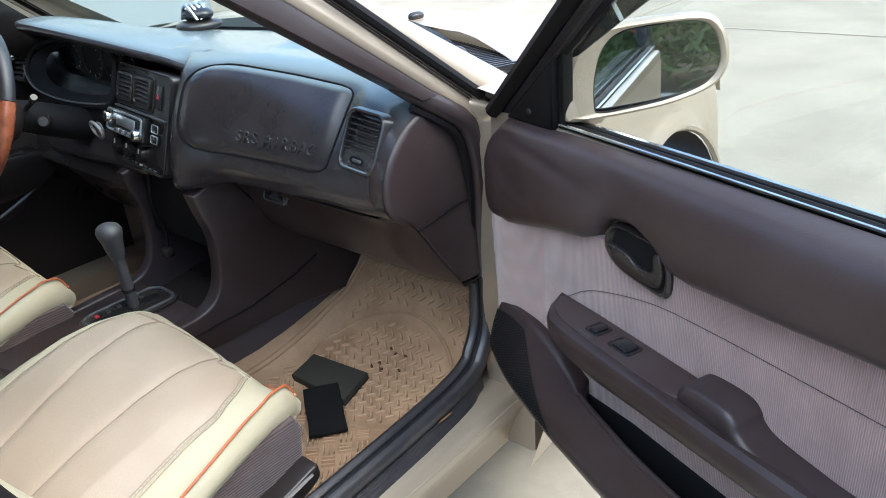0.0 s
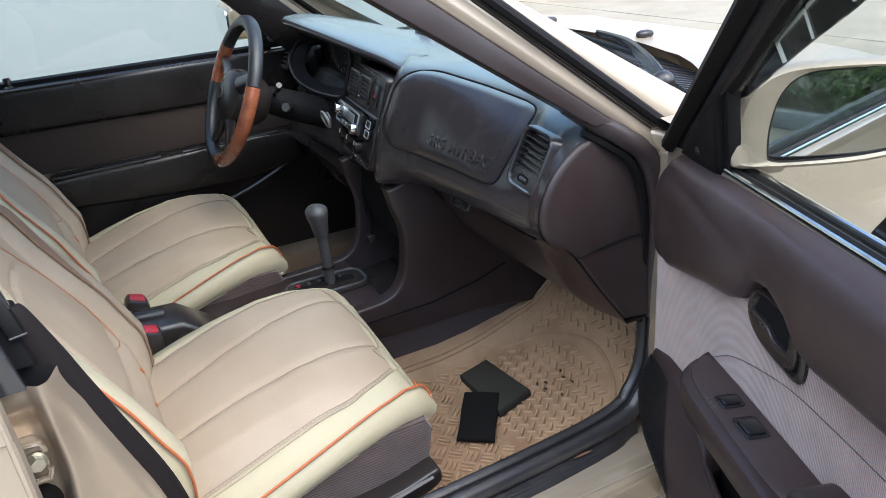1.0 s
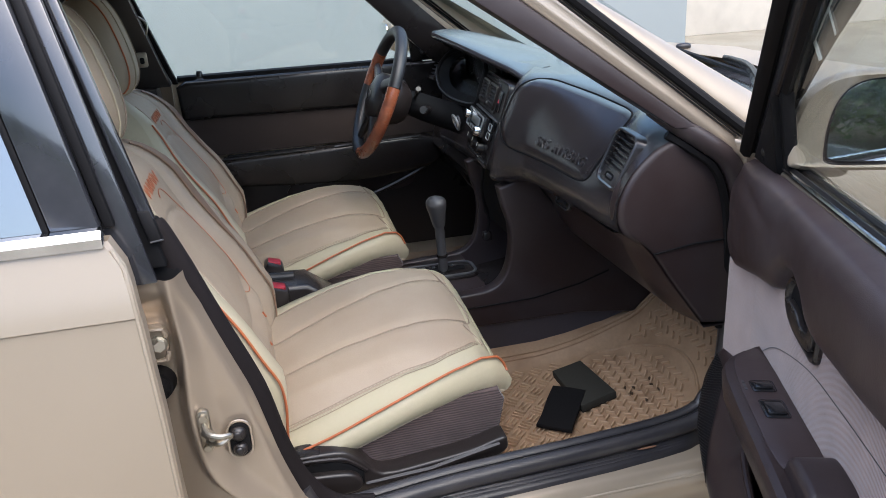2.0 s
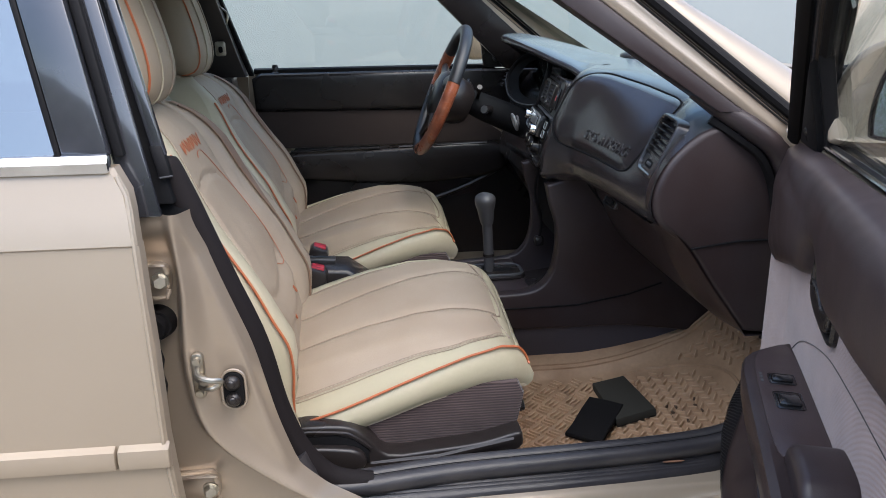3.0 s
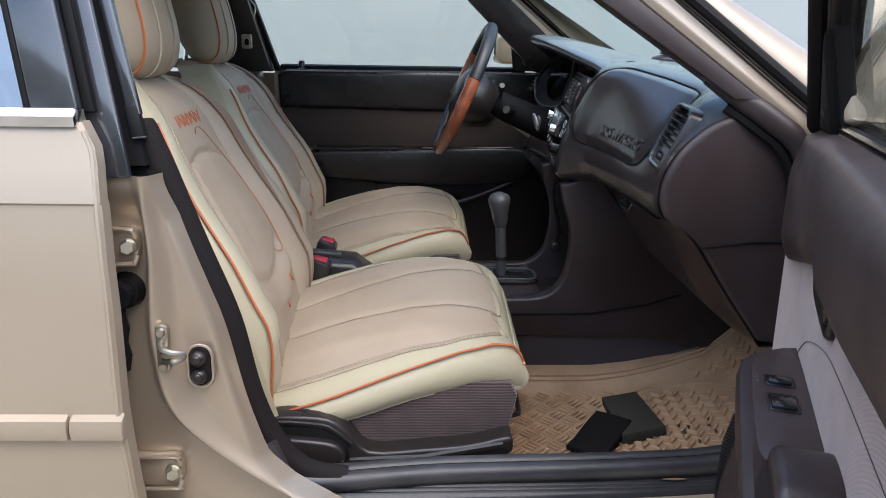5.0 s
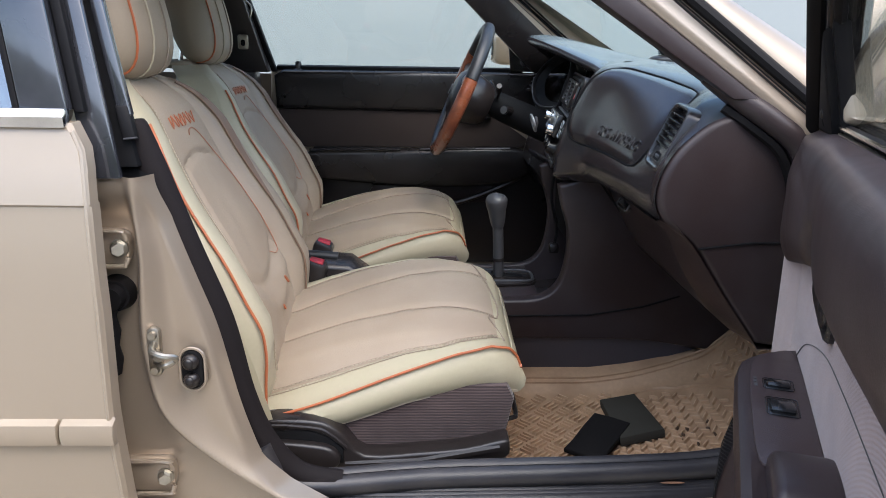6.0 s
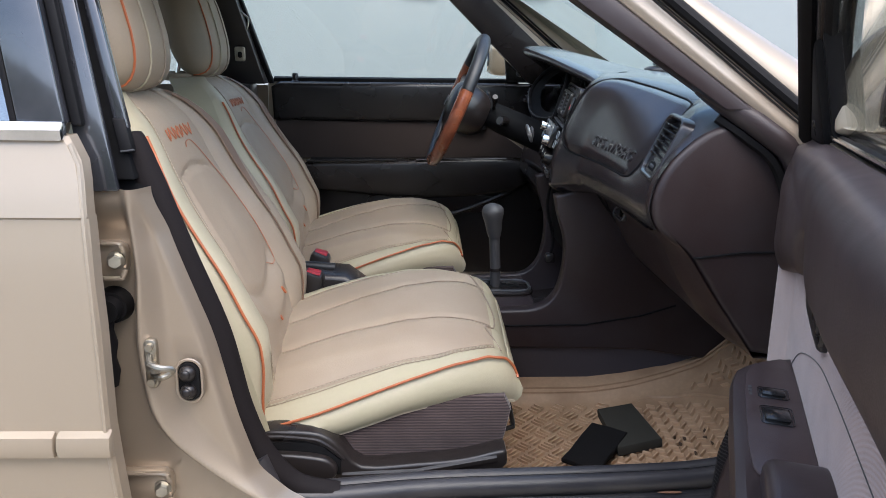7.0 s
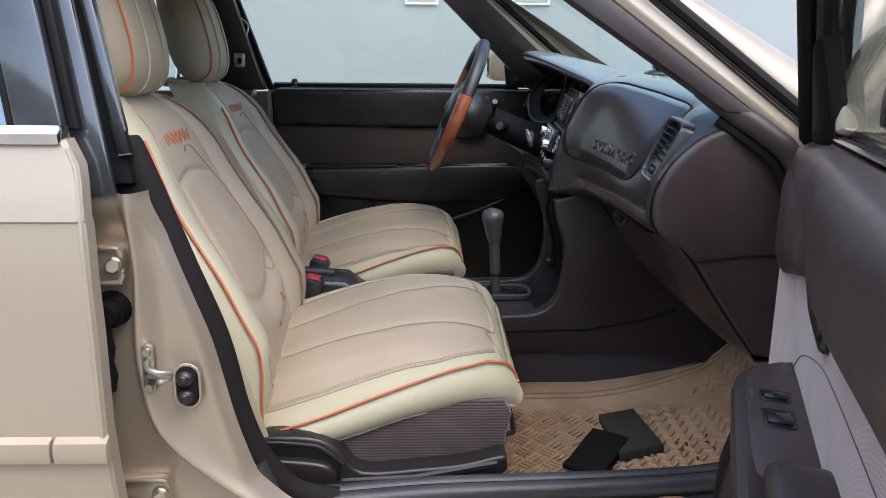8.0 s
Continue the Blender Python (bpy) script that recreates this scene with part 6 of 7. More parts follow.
        p.x += 0.007 * edge * math.exp(-((z - 0.585 - 0.06 * (abs(f) / 0.52) ** 2 + 0.025) / 0.022) ** 2)
        g = abs(z - (0.845 + 0.012 * math.cos(f * 5)))
        if g < 0.012 and abs(f) < 0.36:
            p.x -= 0.006 * (1 - g / 0.012)
        side = -0.36 - 0.10 * (0.845 - z)
        if 0.64 < z < 0.85 and abs(f - side) < 0.04:
            p.x -= 0.005 * edge * (1 - abs(f - side) / 0.04)
        return p
    zf = [0.42 + 0.0062 * k for k in range(96)]
    part("backrest_panel", loft([[quilt(z, f) for f in cols] for z in zf]), PANEL, seat, "beige perforated backrest centre")
    # back shell and flanks
    rows = []
    for z in zz:
        a, c = back_front(z, -1), back_front(z, 1)
        t = 0.135 * lerp_table([(0.42, 1), (0.9, 0.85), (1.01, 0.4)], z)
        rows.append([a, a + V(-0.03, -0.008, 0), a + V(-0.07, -0.008, 0), V(mid_x(z) - t, a.y + 0.02, z - 0.01), V(mid_x(z) - t - 0.02, CY, z - 0.01), V(mid_x(z) - t, c.y - 0.02, z - 0.01), c + V(-0.07, 0.008, 0), c + V(-0.03, 0.008, 0), c])
    part("backrest_shell", loft(rows), CREAM, seat, "cream backrest flanks")
    topc = [back_front(1.010, -1 + 2 * k / 16) for k in range(17)]
    bk = [V(mid_x(1.01) - 0.06, p.y, 1.0) for p in topc]
    part("backrest_top", loft([topc, [(a + b) / 2 + V(0, 0, 0.006) for a, b in zip(topc, bk)], bk]), CREAM, seat)
    q = [back_front(z, lerp_table([(0.45, -0.962), (0.65, -0.950), (0.94, -0.915)], z)) + V(0.003, -0.003, 0) for z in zz[1:16]]
    part("piping", tube(smooth(q, 3), 0.0024, 8), ORANGE, b1, "orange piping")
    for f, m, r in ((-0.52, THREAD, 0.0016), (-0.56, THREAD, 0.0013)):
        part("seam", tube(smooth([back_front(z, f) + V(0.002, 0, 0.001) for z in zz[2:18]], 3), 0.0008, 5), SEAM, b1)
        part("stitching", stitches(smooth([back_front(z, f - 0.025) + V(0.0022, 0, 0.001) for z in zz[2:18]], 3)), THREAD, b1)
    part("brown_stripe", loft([[back_front(z, 0.70 + 0.13 * g * min(1, (z - 0.70) / 0.2)) + V(0.0035, 0, 0.002) for g in (0.0, 0.35, 0.7, 1.0)] for z in zz[9:20]]), BROWN, b1, "brown stripe on the backrest")
    part("brown_piping", tube(smooth([back_front(z, 0.69) + V(0.003, 0, 0.002) for z in zz[2:19]], 3), 0.0022, 6), BROWN, b1)
    loop = [quilt(z, f) + V(0.0015, 0, 0.001) for z, f in ((0.635, 0.30), (0.625, 0.42), (0.64, 0.50), (0.70, 0.52), (0.78, 0.47), (0.85, 0.36), (0.90, 0.20), (0.905, 0.08), (0.895, 0.02))]
    part("orange_stitch", tube(smooth(loop, 5), 0.0008, 5), ORANGE, b1)
    for z, f in ((0.580, 0.30), (0.545, 0.05), (0.575, 0.34)):
        p = quilt(z, f)
        part("orange_tag", box((-0.001, -0.003, -0.007), (0.002, 0.003, 0.007), 0.0006, 1, Matrix.Translation(p) @ Euler((0.4, -0.4, 0)).to_matrix().to_4x4()), ORANGE, b1)
    # stitched badge, drawn as plain strokes
    for k in range(12):
        p = quilt(0.925 + 0.003 * (k % 2), -0.26 + 0.052 * k)
        part("badge_stroke", box((0, -0.0019, -0.012), (0.0014, 0.0019, 0.012), 0.0005, 1, Matrix.Translation(p + V(0.0008, 0, 0)) @ Euler((0.45 * (-1) ** k * (k % 3 > 0), -0.40, 0)).to_matrix().to_4x4()), ORANGE, b1)

    # headrest
    # the shoulders sit a little lower than the slices give
    for ob in seat.children_recursive:
        for v in ob.data.vertices:
            if v.co.z > 0.70:
                v.co.z = 0.70 + (v.co.z - 0.70) * squash
    m = Matrix.Translation((0.0, CY, head_z)) @ Euler((0, radians(-14), 0)).to_matrix().to_4x4()

    def head(f, g):
        """f across (-1..1), g round the outline in radians."""
        w = 0.128 * (1 - 0.0 * abs(f))
        k = (1 - abs(f) ** 3.2) ** 0.33 if abs(f) < 1 else 0
        c, s = math.cos(g), math.sin(g)
        return m @ V(0.062 * k * math.copysign(abs(c) ** 0.8, c), w * f, 0.128 * (0.55 + 0.45 * k) * math.copysign(abs(s) ** 0.75, s))
    fs = [-1 + 2 * k / 24 for k in range(25)]
    fs[0], fs[-1] = -0.999, 0.999
    hr = thing("headrest", "cream and tan leatherette headrest on its seat", "headrest", "headrests")
    rows = [[head(f, 2 * math.pi * k / 28) for k in range(28)] for f in fs]
    cut = 3
    part("side_panel", loft(rows[:cut + 1], close_v=True, caps=True), TAN, hr)
    part("centre_panel", loft(rows[cut:len(rows) - cut], close_v=True), HEADTAN, hr)
    part("side_panel", loft(rows[len(rows) - cut - 1:], close_v=True, caps=True), TAN, hr)
    for f, mt, r in ((fs[3], ORANGE, 0.0022), (fs[8], THREAD, 0.0018), (fs[15], SEAM, 0.0014)):
        part("piping", tube([head(f, 2 * math.pi * k / 28) * 1.0 + V(0.0015, 0, 0) for k in range(-8, 9)], r, 6), mt, hr)
    part("collar", tube([V(-0.028 + 0.05 * math.cos(a), CY + 0.11 * math.sin(a), head_z - 0.122) for a in [2 * math.pi * k / 24 for k in range(24)]], 0.010, 8, closed=True), TAN, hr)
    for y in (-0.05, 0.05):
        part("post", tube([V(-0.04, CY + y, 0.95), V(-0.02, CY + y, 1.06)], 0.006, 8), CHROME, hr)
    return seat, hr


near_seat, near_head = build_seat("cream and beige leatherette passenger seat cover with orange piping", 0.875, 1.093)
FAR = Matrix.Translation((-0.055, 0.70, 0.028))
far_seat, far_head = build_seat("cream and beige leatherette driver seat cover with orange piping", 0.80, 1.070)
far_seat.matrix_world = far_head.matrix_world = FAR

# ---- open passenger door: x runs back from the hinge (negative), y inward, z up ----
HINGE = pose(1.0352, -0.7697, 0, 0, 0, 69.4)
pdoor = thing("passenger_door", "open passenger door with plum vinyl and mauve velour lining", "door", at=HINGE)


def sp(pts):
    """Outline given as distance back from the hinge and height."""
    return [(-s, z) for s, z in pts]


body_out = [(-0.05, 0.40), (-0.05, 0.93), (0.0, 0.945), (0.95, 0.955), (0.98, 0.90), (0.97, 0.55), (0.93, 0.355), (0.30, 0.355), (0.05, 0.375), (-0.02, 0.385)]
rows = []
for z in zs[3:]:
    rows.append([V(-s, min(-0.056, 0.78 - side_y(z)), z) for s in (-0.05, 0.0, 0.3, 0.6, 0.9, 0.96)])
part("outer_skin", loft(rows), PAINT, pdoor, "beige metallic outer door skin")
part("door_shell", prism(sp(body_out), 'y', -0.055, -0.002, 0.006), PAINT_DULL, pdoor, "beige painted door edge")
part("cloth_panel", prism(sp([(0.03, 0.41), (-0.005, 0.45), (-0.03, 0.56), (-0.04, 0.76), (0.0, 0.80), (0.93, 0.86), (0.93, 0.38), (0.30, 0.38)]), 'y', -0.004, 0.012, 0.005), CLOTH, pdoor, "mauve ribbed velour door lining")
PAD_LOW = [(-0.055, 0.800), (-0.050, 0.773), (-0.038, 0.754), (0.03, 0.758), (0.15, 0.790), (0.225, 0.805), (0.245, 0.815), (0.262, 0.838), (0.285, 0.858), (0.33, 0.864), (0.375, 0.846), (0.40, 0.822), (0.43, 0.818), (0.68, 0.838), (0.94, 0.860)]
PAD_TOP = [(-0.055, 0.822), (-0.050, 0.862), (-0.022, 0.905), (0.015, 0.936), (0.10, 0.940), (0.165, 0.946), (0.5, 0.954), (0.94, 0.963)]


def pad_row(s, n=22):
    """One upright slice of the stuffed pad, drawn in at its edges."""
    lo, hi = lerp_table(PAD_LOW, s), lerp_table(PAD_TOP, s)
    full = lerp_table([(-0.055, 0.004), (-0.047, 0.010), (-0.03, 0.017), (0.02, 0.026), (0.10, 0.031), (0.20, 0.032), (0.30, 0.030), (0.42, 0.038), (0.55, 0.043), (0.94, 0.045)], s)
    row = []
    for k in range(n + 1):
        u = k / n
        e = abs(2 * u - 1)
        z = lo + (hi - lo) * u
        b = full * max(0, 1 - e ** 3.6) ** 0.55
        # pulls in the stretched vinyl towards the hinge end and the mirror corner
        w = max(0, 1 - abs(s - 0.02) / 0.16)
        b += w * 0.0045 * noise.noise((s * 16 + z * 9, z * 26, 2.0)) + 0.0016 * noise.noise((s * 7, z * 11, 5.0))
        if 0.86 < z < 0.93 and -0.03 < s < 0.30:
            b -= 0.006 * math.exp(-((z - 0.917 + 0.10 * max(0, s)) / 0.010) ** 2) * (1 - abs(s - 0.13) / 0.17)
        row.append(V(-s, 0.006 + max(0, b) if 0 < k < n else 0.002, z))
    return row


ss = [-0.055, -0.054, -0.052, -0.049, -0.045] + [-0.04 + 0.0115 * k for k in range(86)]
part("upper_pad", loft([pad_row(s) for s in ss]), PLUM, pdoor, "plum vinyl upper door pad, puckered by the hinge", angle=70)
part("pad_back", prism([(0.05, 0.78), (0.05, 0.86), (-0.03, 0.93), (-0.93, 0.955), (-0.93, 0.87), (-0.42, 0.835), (-0.30, 0.868), (-0.2, 0.81)], 'y', -0.012, 0.005, 0.002), PLUM, pdoor)
curl = [(0.12, 0.0118, 0.792), (0.08, 0.015, 0.778), (0.04, 0.018, 0.772), (0.01, 0.021, 0.768), (-0.010, 0.020, 0.766), (-0.022, 0.016, 0.764), (-0.032, 0.006, 0.764), (-0.038, -0.008, 0.764)]
rows = [[V(-s, n, 0.56 + (zt - 0.56) * k / 6) for k in range(7)] for s, n, zt in curl]
part("cloth_edge", loft(rows), CLOTH, pdoor)
part("cloth_seam", tube(smooth([V(-0.178, 0.0125, 0.690), V(-0.239, 0.0125, 0.727), V(-0.354, 0.0125, 0.759), V(-0.452, 0.0125, 0.767), V(-0.572, 0.0125, 0.770), V(-0.92, 0.0125, 0.775)], 6), 0.0005, 6), DOORCLOTH, pdoor)

# inner handle in its bowl
hm = Matrix.Translation((-0.330, 0.0135, 0.818)) @ Matrix.Diagonal((1.0, 1, 1.0, 1)) @ Matrix.Rotation(radians(0), 4, 'Y')
ring = smooth([(-0.062, 0.012, 0), (-0.045, 0.034, 0), (0.0, 0.036, 0), (0.046, 0.030, 0), (0.062, 0.0, 0), (0.058, -0.034, 0), (0.03, -0.036, 0), (-0.03, -0.028, 0), (-0.058, -0.010, 0)], 5, closed=True)
ring = [V(-p.x, p.y, 0) for p in ring]
rows = []
for k, y in ((1.0, -0.006), (1.0, 0.003), (0.95, 0.0062), (0.88, 0.0055), (0.83, 0.001), (0.79, -0.001)) :
    rows.append([hm @ V(p.x * k, y, p.y * k * 1.0) for p in ring])
hb = part("handle_bowl", loft(rows, close_v=True, caps=False), DARK, pdoor, "black plastic door handle bowl")
part("bowl_back", prism([(p.x * 0.8, p.y * 0.8) for p in ring], 'y', -0.003, 0.0008, 0, m=hm), DEEP, hb)
lv = smooth([(0.050, 0.004, 0), (0.015, 0.001, 0), (-0.004, -0.009, 0), (-0.032, -0.007, 0), (-0.034, 0.018, 0), (-0.046, 0.018, 0), (-0.050, -0.016, 0), (-0.03, -0.029, 0), (0.03, -0.022, 0), (0.048, -0.008, 0)], 3, closed=True)
part("handle_lever", prism([(p.x, p.y) for p in lv], 'y', -0.001, 0.0085, 0.003, 3, m=hm), DARK, hb, "black pull lever")

# armrest with window switches and grab recess
def arm_top(s):
    return lerp_table([(0.17, 0.690), (0.25, 0.692), (0.45, 0.691), (0.50, 0.684), (0.56, 0.672), (0.65, 0.664), (0.92, 0.690)], s)


rows = []
for s, n, d in ((0.163, 0.016, 0.02), (0.168, 0.030, 0.035), (0.178, 0.048, 0.046), (0.193, 0.064, 0.056), (0.215, 0.076, 0.062), (0.25, 0.081, 0.066), (0.32, 0.083, 0.068), (0.42, 0.084, 0.064), (0.55, 0.086, 0.060), (0.70, 0.086, 0.060), (0.92, 0.070, 0.060)):
    z, rim = arm_top(s), lerp_table([(0.17, 0.690), (0.25, 0.692), (0.60, 0.692), (0.92, 0.697)], s)
    rows.append([V(-s, 0.008, z), V(-s, n * 0.5, z), V(-s, n * 0.72, (z + rim) / 2), V(-s, n - 0.011, rim), V(-s, n - 0.003, rim - 0.004), V(-s, n, rim - 0.013), V(-s, n - 0.002, rim - d * 0.6), V(-s, n * 0.8, rim - d * 0.9), V(-s, 0.008, rim - d)])
arm_o = part("armrest", loft(rows, caps=True), PURPLE, pdoor, "plum plastic armrest with window switches")
plate = smooth([(-0.178, 0.018, 0), (-0.185, 0.038, 0), (-0.205, 0.056, 0), (-0.25, 0.066, 0), (-0.36, 0.069, 0), (-0.44, 0.068, 0), (-0.462, 0.058, 0), (-0.466, 0.018, 0), (-0.40, 0.013, 0), (-0.25, 0.013, 0)], 3, closed=True)
m = Matrix.Translation((0, 0, 0.6895))
part("switch_plate", prism([(p.x, p.y) for p in plate], 'z', 0.0, 0.0042, 0.002, m=m), PLUM, arm_o)
for s0, s1 in ((0.272, 0.298), (0.320, 0.360)):
    sb = part("switch_well", box((-s1, 0.026, 0.6865), (-s0, 0.054, 0.6945), 0.002), BLACK_TRIM, arm_o, "black window switch")
    part("rocker", box((-s1 + 0.005, 0.028, 0.692), (-s0 - 0.005, 0.052, 0.6985), 0.003, 2, Matrix.Translation((-(s0 + s1) / 2, 0, 0.696)) @ Matrix.Rotation(0.10, 4, 'Y') @ Matrix.Translation(((s0 + s1) / 2, 0, -0.696))), BLACK_TRIM, sb)
    part("switch_edge", tube([V(x, y, 0.6948) for x, y in rounded(s1 - s0 + 0.001, 0.030, 0.004, 4, -(s0 + s1) / 2, 0.040)], 0.0005, 6, closed=True), BLACK_TRIM, sb)
for k in range(3):
    part("switch_mark", box((-0.275 - 0.009 * k, 0.0605, 0.6935), (-0.269 - 0.009 * k, 0.0640, 0.6942), 0, 1), GREYPL, arm_o)
gr = smooth([(-0.452, 0.694, 0), (-0.458, 0.706, 0), (-0.470, 0.7125, 0), (-0.50, 0.715, 0), (-0.528, 0.713, 0), (-0.541, 0.704, 0), (-0.550, 0.690, 0), (-0.575, 0.680, 0), (-0.66, 0.670, 0)], 4)
part("grab_handle", prism([(p.x, p.y) for p in gr] + [(-0.66, 0.64), (-0.456, 0.64)], 'y', 0.006, 0.062, 0.018, 5), PURPLE, arm_o, "plum plastic pull grip")

# speaker grille and map pocket: one bulging moulding
BULGE = [(-0.024, 0.548, 0.014, 0.018, 0.52), (-0.014, 0.582, 0.020, 0.032, 0.52), (0.0, 0.602, 0.027, 0.050, 0.518), (0.05, 0.611, 0.030, 0.066, 0.514), (0.10, 0.608, 0.034, 0.077, 0.508), (0.17, 0.588, 0.037, 0.083, 0.496), (0.225, 0.565, 0.042, 0.086, 0.486), (0.25, 0.558, 0.052, 0.087, 0.484), (0.32, 0.552, 0.060, 0.088, 0.472), (0.40, 0.545, 0.067, 0.088, 0.462), (0.55, 0.538, 0.070, 0.088, 0.450), (0.92, 0.536, 0.070, 0.085, 0.450)]


def bulge(s, i):
    return lerp_table([(q[0], q[i]) for q in BULGE], s)


def bulge_at(s, u):
    """Point of the moulding; u from 0 at the top edge to 1 at its fullest height."""
    zt, nt, nm, zm = (bulge(s, i) for i in (1, 2, 3, 4))
    return V(-s, nt + (nm - nt) * math.sin(u * math.pi / 2), zt - 0.006 + (zm - zt + 0.006) * u)


rows = []
for k in range(49):
    s = -0.024 + 0.944 * (k / 48) ** 1.35
    zt, nt, nm, zm = (bulge(s, i) for i in (1, 2, 3, 4))
    if s < 0.238:
        head_pts = [V(-s, 0.008, zt), V(-s, nt * 0.6, zt + 0.001), V(-s, nt - 0.004, zt - 0.001)]
    else:
        head_pts = [V(-s, nt - 0.016, zt - 0.09), V(-s, nt - 0.014, zt - 0.008), V(-s, nt - 0.007, zt)]
    rows.append(head_pts + [bulge_at(s, u / 8) for u in range(9)] + [V(-s, nm * 0.93, zm - 0.018), V(-s, nm * 0.70, zm - 0.042), V(-s, nm * 0.35, zm - 0.066), V(-s, 0.004, zm - 0.085)])
grille = part("speaker_pocket", loft(rows), PURPLE, pdoor, "plum plastic speaker cover and map pocket", angle=50)
dots = bmesh.new()
for i in range(38):
    for j in range(38):
        u = 0.08 + 0.024 * i
        s = -0.016 + 0.0072 * (j + 0.5 * (i % 2))
        if u > 0.97 or s > 0.085 + 0.15 * u or s < -0.012 + 0.03 * (u - 0.4) ** 2:
            continue
        p, a, b = bulge_at(s, u), bulge_at(s + 0.004, u), bulge_at(s, u + 0.03)
        ex, ez = (a - p).normalized(), (b - p).normalized()
        nrm = ex.cross(ez).normalized()
        nrm = nrm if nrm.y > 0 else -nrm
        dots.faces.new([dots.verts.new(p + nrm * 0.0016 + ex * 0.0029 * math.cos(c) + ez * 0.0017 * math.sin(c)) for c in [math.pi * q / 3 for q in range(6)]])
part("grille_holes", dots, DEEP, grille, "fine dark speaker perforations", kind="stuff")
# Black sheet in the pocket mouth, the shade inside it put into colour.
part("pocket_shade", prism([(-0.215, 0.43), (-0.215, 0.536), (-0.33, 0.545), (-0.92, 0.535), (-0.92, 0.40), (-0.34, 0.40)], 'y', 0.008, 0.0155, 0.002), DEEP, pdoor, "black sheet for the shade inside the map pocket")
part("pocket_rim", tube(smooth([V(-s, bulge(s, 2) - 0.006, bulge(s, 1) - 0.002) for s in (0.245, 0.28, 0.32, 0.40, 0.55, 0.9)], 5), 0.005, 8), PURPLE, grille)

# window: frame, glass, mirror triangle
TOPZ = 1.345
# the frame leans inward like the pillars, so it is sheared
shear = Matrix.Identity(4)
shear[1][2] = 0.25
shear[1][3] = -0.25 * 0.95


def sheared(bm):
    bmesh.ops.transform(bm, matrix=shear, verts=bm.verts[:])
    return bm


part("window_frame", sheared(prism(sp([(-0.055, 0.912), (0.555, TOPZ + 0.035), (1.05, TOPZ + 0.035), (1.05, TOPZ + 0.0), (0.56, TOPZ + 0.0), (0.172, 1.056), (0.02, 0.945), (-0.01, 0.912)]), 'y', -0.035, 0.0, 0.005)), BLACK_TRIM, pdoor, "black window frame")
part("frame_seal", sheared(tube([V(0.035, 0.004, 0.935), V(-0.545, 0.004, TOPZ + 0.028), V(-1.04, 0.004, TOPZ + 0.022)], 0.012, 8)), RUBBER, pdoor)
part("frame_seal", sheared(tube([V(-0.165, -0.012, 1.056), V(-0.556, -0.012, TOPZ - 0.004), V(-1.04, -0.012, TOPZ - 0.004)], 0.008, 8)), RUBBER, pdoor)
part("mirror_sail", sheared(prism(sp([(0.005, 0.935), (0.172, 1.058), (0.132, 0.938)]), 'y', -0.018, 0.006, 0.006)), RUBBER, pdoor, "black plastic sail panel inside the mirror")
part("mirror_joystick", ball((-0.075, 0.002, 0.965), (0.022, 0.006, 0.022)), DEEP, pdoor)
part("joystick", ball((-0.082, 0.006, 0.962), (0.007, 0.006, 0.007)), FASCIA, pdoor)
part("division_bar", sheared(prism(sp([(0.133, 0.94), (0.147, 0.94), (0.186, 1.066), (0.172, 1.056)]), 'y', -0.022, -0.004, 0.002)), RUBBER, pdoor)
dg = part("window_glass", sheared(prism(sp([(0.145, 0.93), (0.184, 1.062), (0.562, TOPZ), (1.04, TOPZ), (0.98, 0.93)]), 'y', -0.022, -0.018, 0)), GLASS, pdoor, "clear raised door window")
dg.visible_shadow = False
# smoked rain visor along the window, with a printed outline
vis = part("rain_visor", sheared(prism(sp([(0.165, 1.05), (0.187, 1.058), (0.284, 1.114), (0.343, 1.147), (0.413, 1.184), (0.60, 1.295), (1.02, TOPZ - 0.05), (1.04, TOPZ + 0.03), (0.54, TOPZ + 0.03), (0.15, 1.075)]), 'y', -0.0305, -0.0275, 0)), SMOKE, pdoor, "smoked plastic rain visor with a pale printed outline")
vis.visible_shadow = False
for pts in (((0.290, 1.117), (0.279, 1.137)), ((0.279, 1.137), (0.339, 1.176)), ((0.339, 1.176), (0.349, 1.150)), ((0.343, 1.179), (0.41, 1.222)), ((0.41, 1.222), (0.420, 1.192))):
    q = [shear @ V(-a, -0.0262, b) for a, b in pts]
    part("printed_line", tube(q, 0.0030, 6, flat=0.25), WHITEPAINT, vis)
for y, z, r, mt, nm in ((-0.003, 0.956, 0.0032, CHROME, "sill_bright_strip"), (-0.012, 0.953, 0.006, RUBBER, "sill_wiper"), (-0.029, 0.952, 0.005, RUBBER, "sill_wiper"), (-0.038, 0.952, 0.0042, CHROME, "sill_bright_strip")):
    part(nm, tube([V(-0.14, y, z - 0.004), V(-0.40, y, z), V(-0.97, y, z + 0.008)], r, 8), mt, pdoor)
part("rear_sash", sheared(prism(sp([(0.955, 0.95), (1.02, 0.95), (1.08, TOPZ), (1.02, TOPZ)]), 'y', -0.035, 0.0, 0.004)), BLACK_TRIM, pdoor)

hn = part("outer_handle", prism(sp([(0.80, 0.775), (0.80, 0.815), (0.95, 0.815), (0.95, 0.775)]), 'y', -0.085, -0.045, 0.01, 3), PAINT, pdoor, "beige outer door handle")
part("handle_recess", prism(sp([(0.83, 0.782), (0.83, 0.806), (0.92, 0.806), (0.92, 0.782)]), 'y', -0.0865, -0.08, 0.002), DARK, hn)

# door mirror
mm = Matrix.Translation((-0.188, -0.135, 1.022)) @ Euler((0, radians(5.5), radians(-21))).to_matrix().to_4x4()


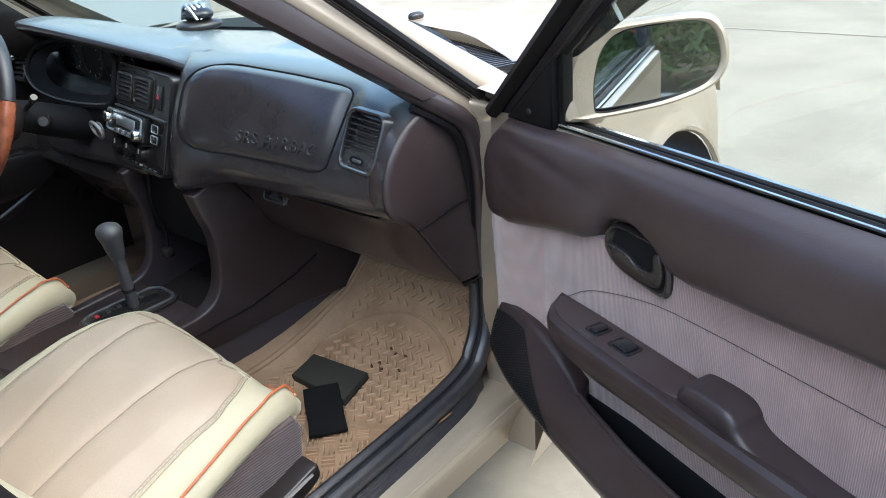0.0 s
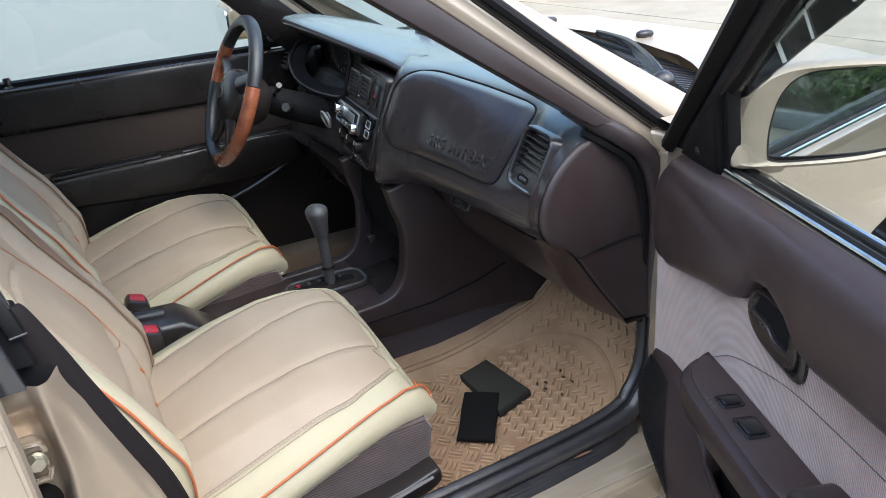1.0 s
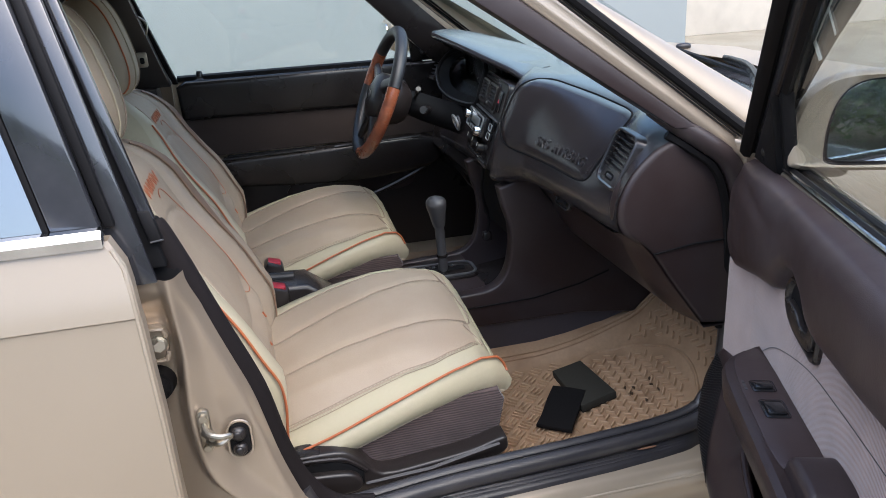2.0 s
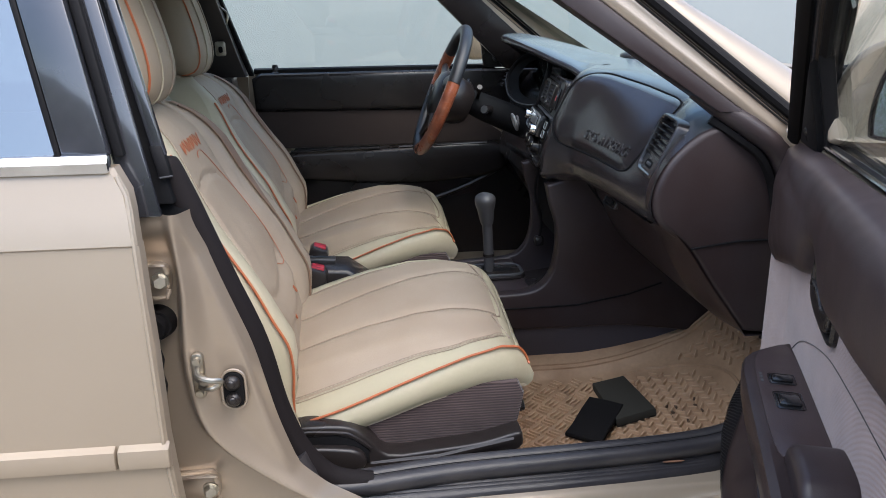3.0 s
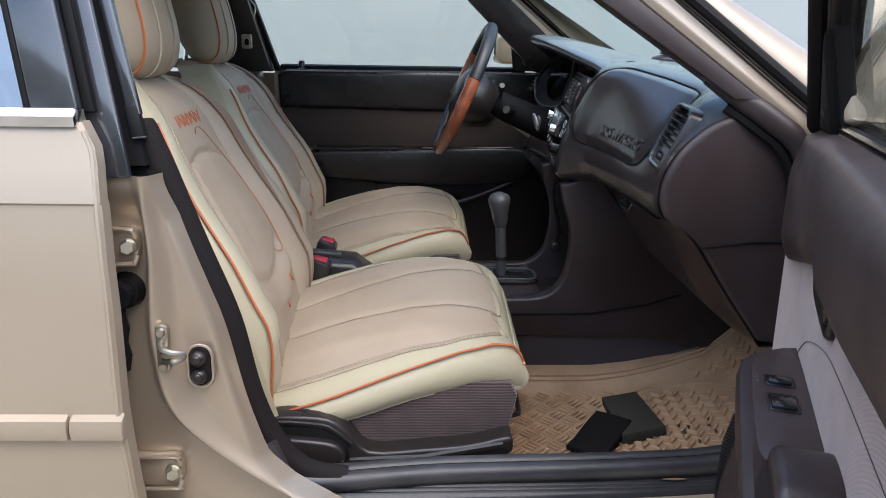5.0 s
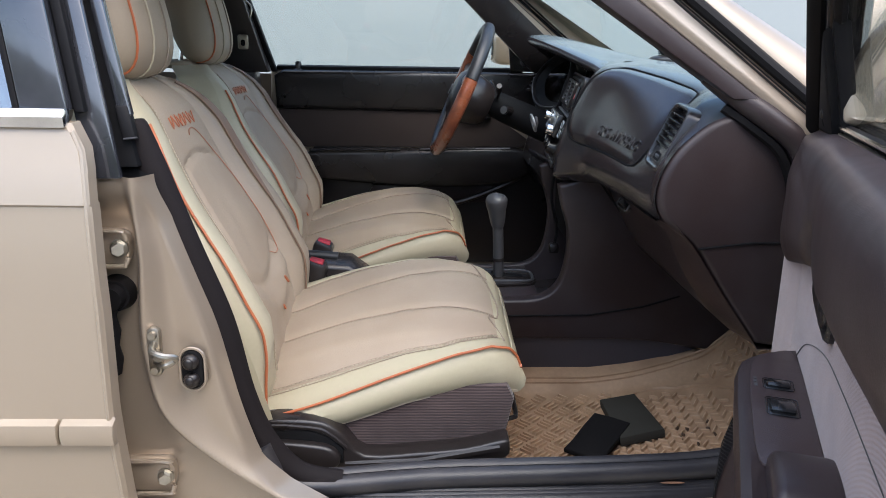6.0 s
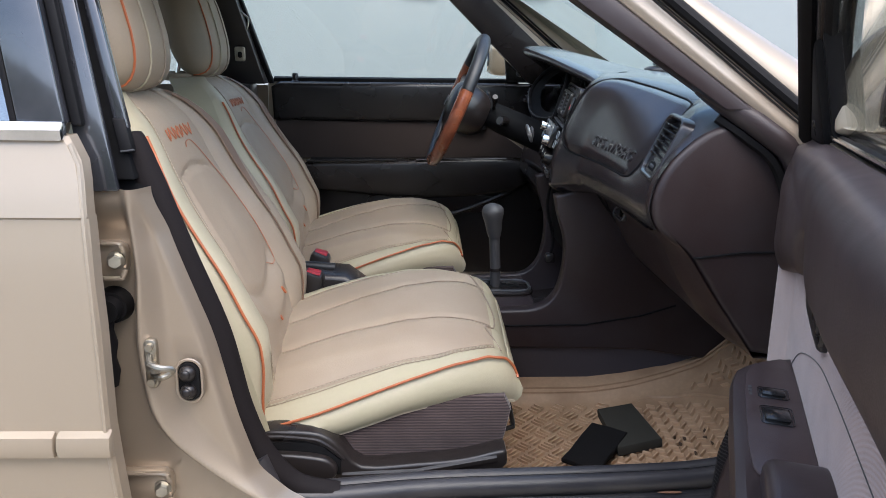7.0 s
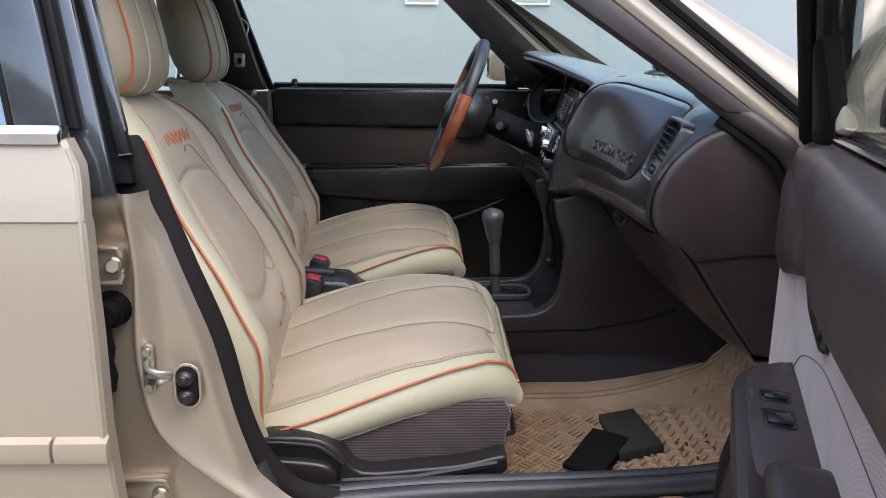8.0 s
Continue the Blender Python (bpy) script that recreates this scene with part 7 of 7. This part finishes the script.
MIRROR_LINE = [(p.x, p.y) for p in smooth([(1.0, -0.80, 0), (0.99, -0.15, 0), (0.88, 0.48, 0), (0.64, 0.86, 0), (0.2, 0.98, 0), (-0.60, 0.98, 0), (-0.88, 0.74, 0), (-1.0, 0.22, 0), (-0.97, -0.22, 0), (-0.76, -0.58, 0), (-0.2, -0.84, 0), (0.5, -0.98, 0), (0.92, -1.0, 0)], 4, closed=True)]


def mirror_ring(k, d, sx=1.0):
    # the housing reaches a little further towards the door
    return [mm @ V(d, 0.100 * k * sx * a + (0.030 * a if a > 0 and k > 0.95 else 0), 0.062 * k * b) for a, b in MIRROR_LINE]


rows = [mirror_ring(0.92, -0.006), mirror_ring(0.94, -0.014), mirror_ring(0.985, -0.018), mirror_ring(1.05, -0.014), mirror_ring(1.10, 0.0), mirror_ring(1.06, 0.03), mirror_ring(0.88, 0.06), mirror_ring(0.66, 0.085), mirror_ring(0.3, 0.098), mirror_ring(0.02, 0.10)]
mir = part("door_mirror", loft(rows, close_v=True), PAINT, pdoor, "beige door mirror with a rounded housing")
part("mirror_rim", tube(mirror_ring(0.93, -0.008), 0.0024, 6, closed=True), RUBBER, mir)
g = bmesh.new()
turn = mm @ Matrix.Rotation(radians(-4.0), 4, 'Z') @ Matrix.Rotation(radians(-2.6), 4, 'Y') @ mm.inverted()
g.faces.new([g.verts.new(turn @ p) for p in mirror_ring(0.93, -0.006)])
part("mirror_glass", g, MIRROR, mir, "clean mirror glass")
part("mirror_foot", prism(sp([(0.02, 0.940), (0.05, 0.99), (0.10, 1.05), (0.135, 1.045), (0.150, 0.955), (0.145, 0.940)]), 'y', -0.090, -0.03, 0.014, 3), PAINT, mir)

# ---- planting behind the camera, seen in the mirrors ----
def shrub(x, y, h, w, seed, label):
    rnd = random.Random(seed)
    t = thing("shrub", label, "shrub", "yard shrubs", pose(x, y, 0))
    bm = bmesh.new()
    for k in range(6):
        a = rnd.uniform(0, 6.28)
        tube([V(0.05 * math.cos(a), 0.05 * math.sin(a), 0), V(0.2 * w * math.cos(a), 0.2 * w * math.sin(a), h * 0.5), V(0.36 * w * math.cos(a), 0.36 * w * math.sin(a), h * 0.85)], [0.03, 0.018, 0.006], 6, bm=bm)
    part("stems", bm, BARK, t)
    verts, faces = [], []
    for k in range(5200):
        a, r = rnd.uniform(0, 6.28), math.sqrt(rnd.random()) * w * 0.5
        zc = h * (0.12 + 0.88 * rnd.random() ** 0.8) * (1 - 0.35 * (r / (0.5 * w)) ** 2)
        c = V(r * math.cos(a) + rnd.gauss(0, 0.08), r * math.sin(a) + rnd.gauss(0, 0.08), zc)
        d = V(rnd.gauss(0, 1), rnd.gauss(0, 1), rnd.gauss(0.2, 0.7)).normalized()
        e = d.cross(V(rnd.gauss(0, 1), rnd.gauss(0, 1), rnd.gauss(0, 1))).normalized()
        l, q = rnd.uniform(0.05, 0.11), rnd.uniform(0.010, 0.022)
        i = len(verts)
        verts += [c - d * l, c + e * q, c + d * l, c - e * q]
        faces.append((i, i + 1, i + 2, i + 3))
    me = bpy.data.meshes.new("foliage")
    me.from_pydata([tuple(v) for v in verts], [], faces)
    me.materials.append(LEAF)
    ob = new("foliage", me)
    ob.parent = t
    ob["kind"] = "stuff"


for k, (x, y, h, w) in enumerate(((-4.6, -6.6, 2.0, 2.2), (-3.2, -6.9, 2.3, 2.3), (-1.9, -6.5, 2.0, 2.2), (-0.6, -6.8, 2.2, 2.2), (0.8, -6.6, 1.9, 2.2), (2.2, -6.9, 2.2, 2.3), (-6.2, -6.8, 2.2, 2.4))):
    shrub(x, y, h, w, 11 + k, "tall leafy green shrub at the edge of the yard")
structure("wall_yard", box((-16, -8.6, 0), (16, -8.4, 2.4), 0.01), GREYWALL, "weathered grey boundary wall behind the shrubs")
structure("kerb", box((-16, -5.5, 0), (16, -5.38, 0.14), 0.01), GREYWALL, "low concrete kerb in front of the shrubs")
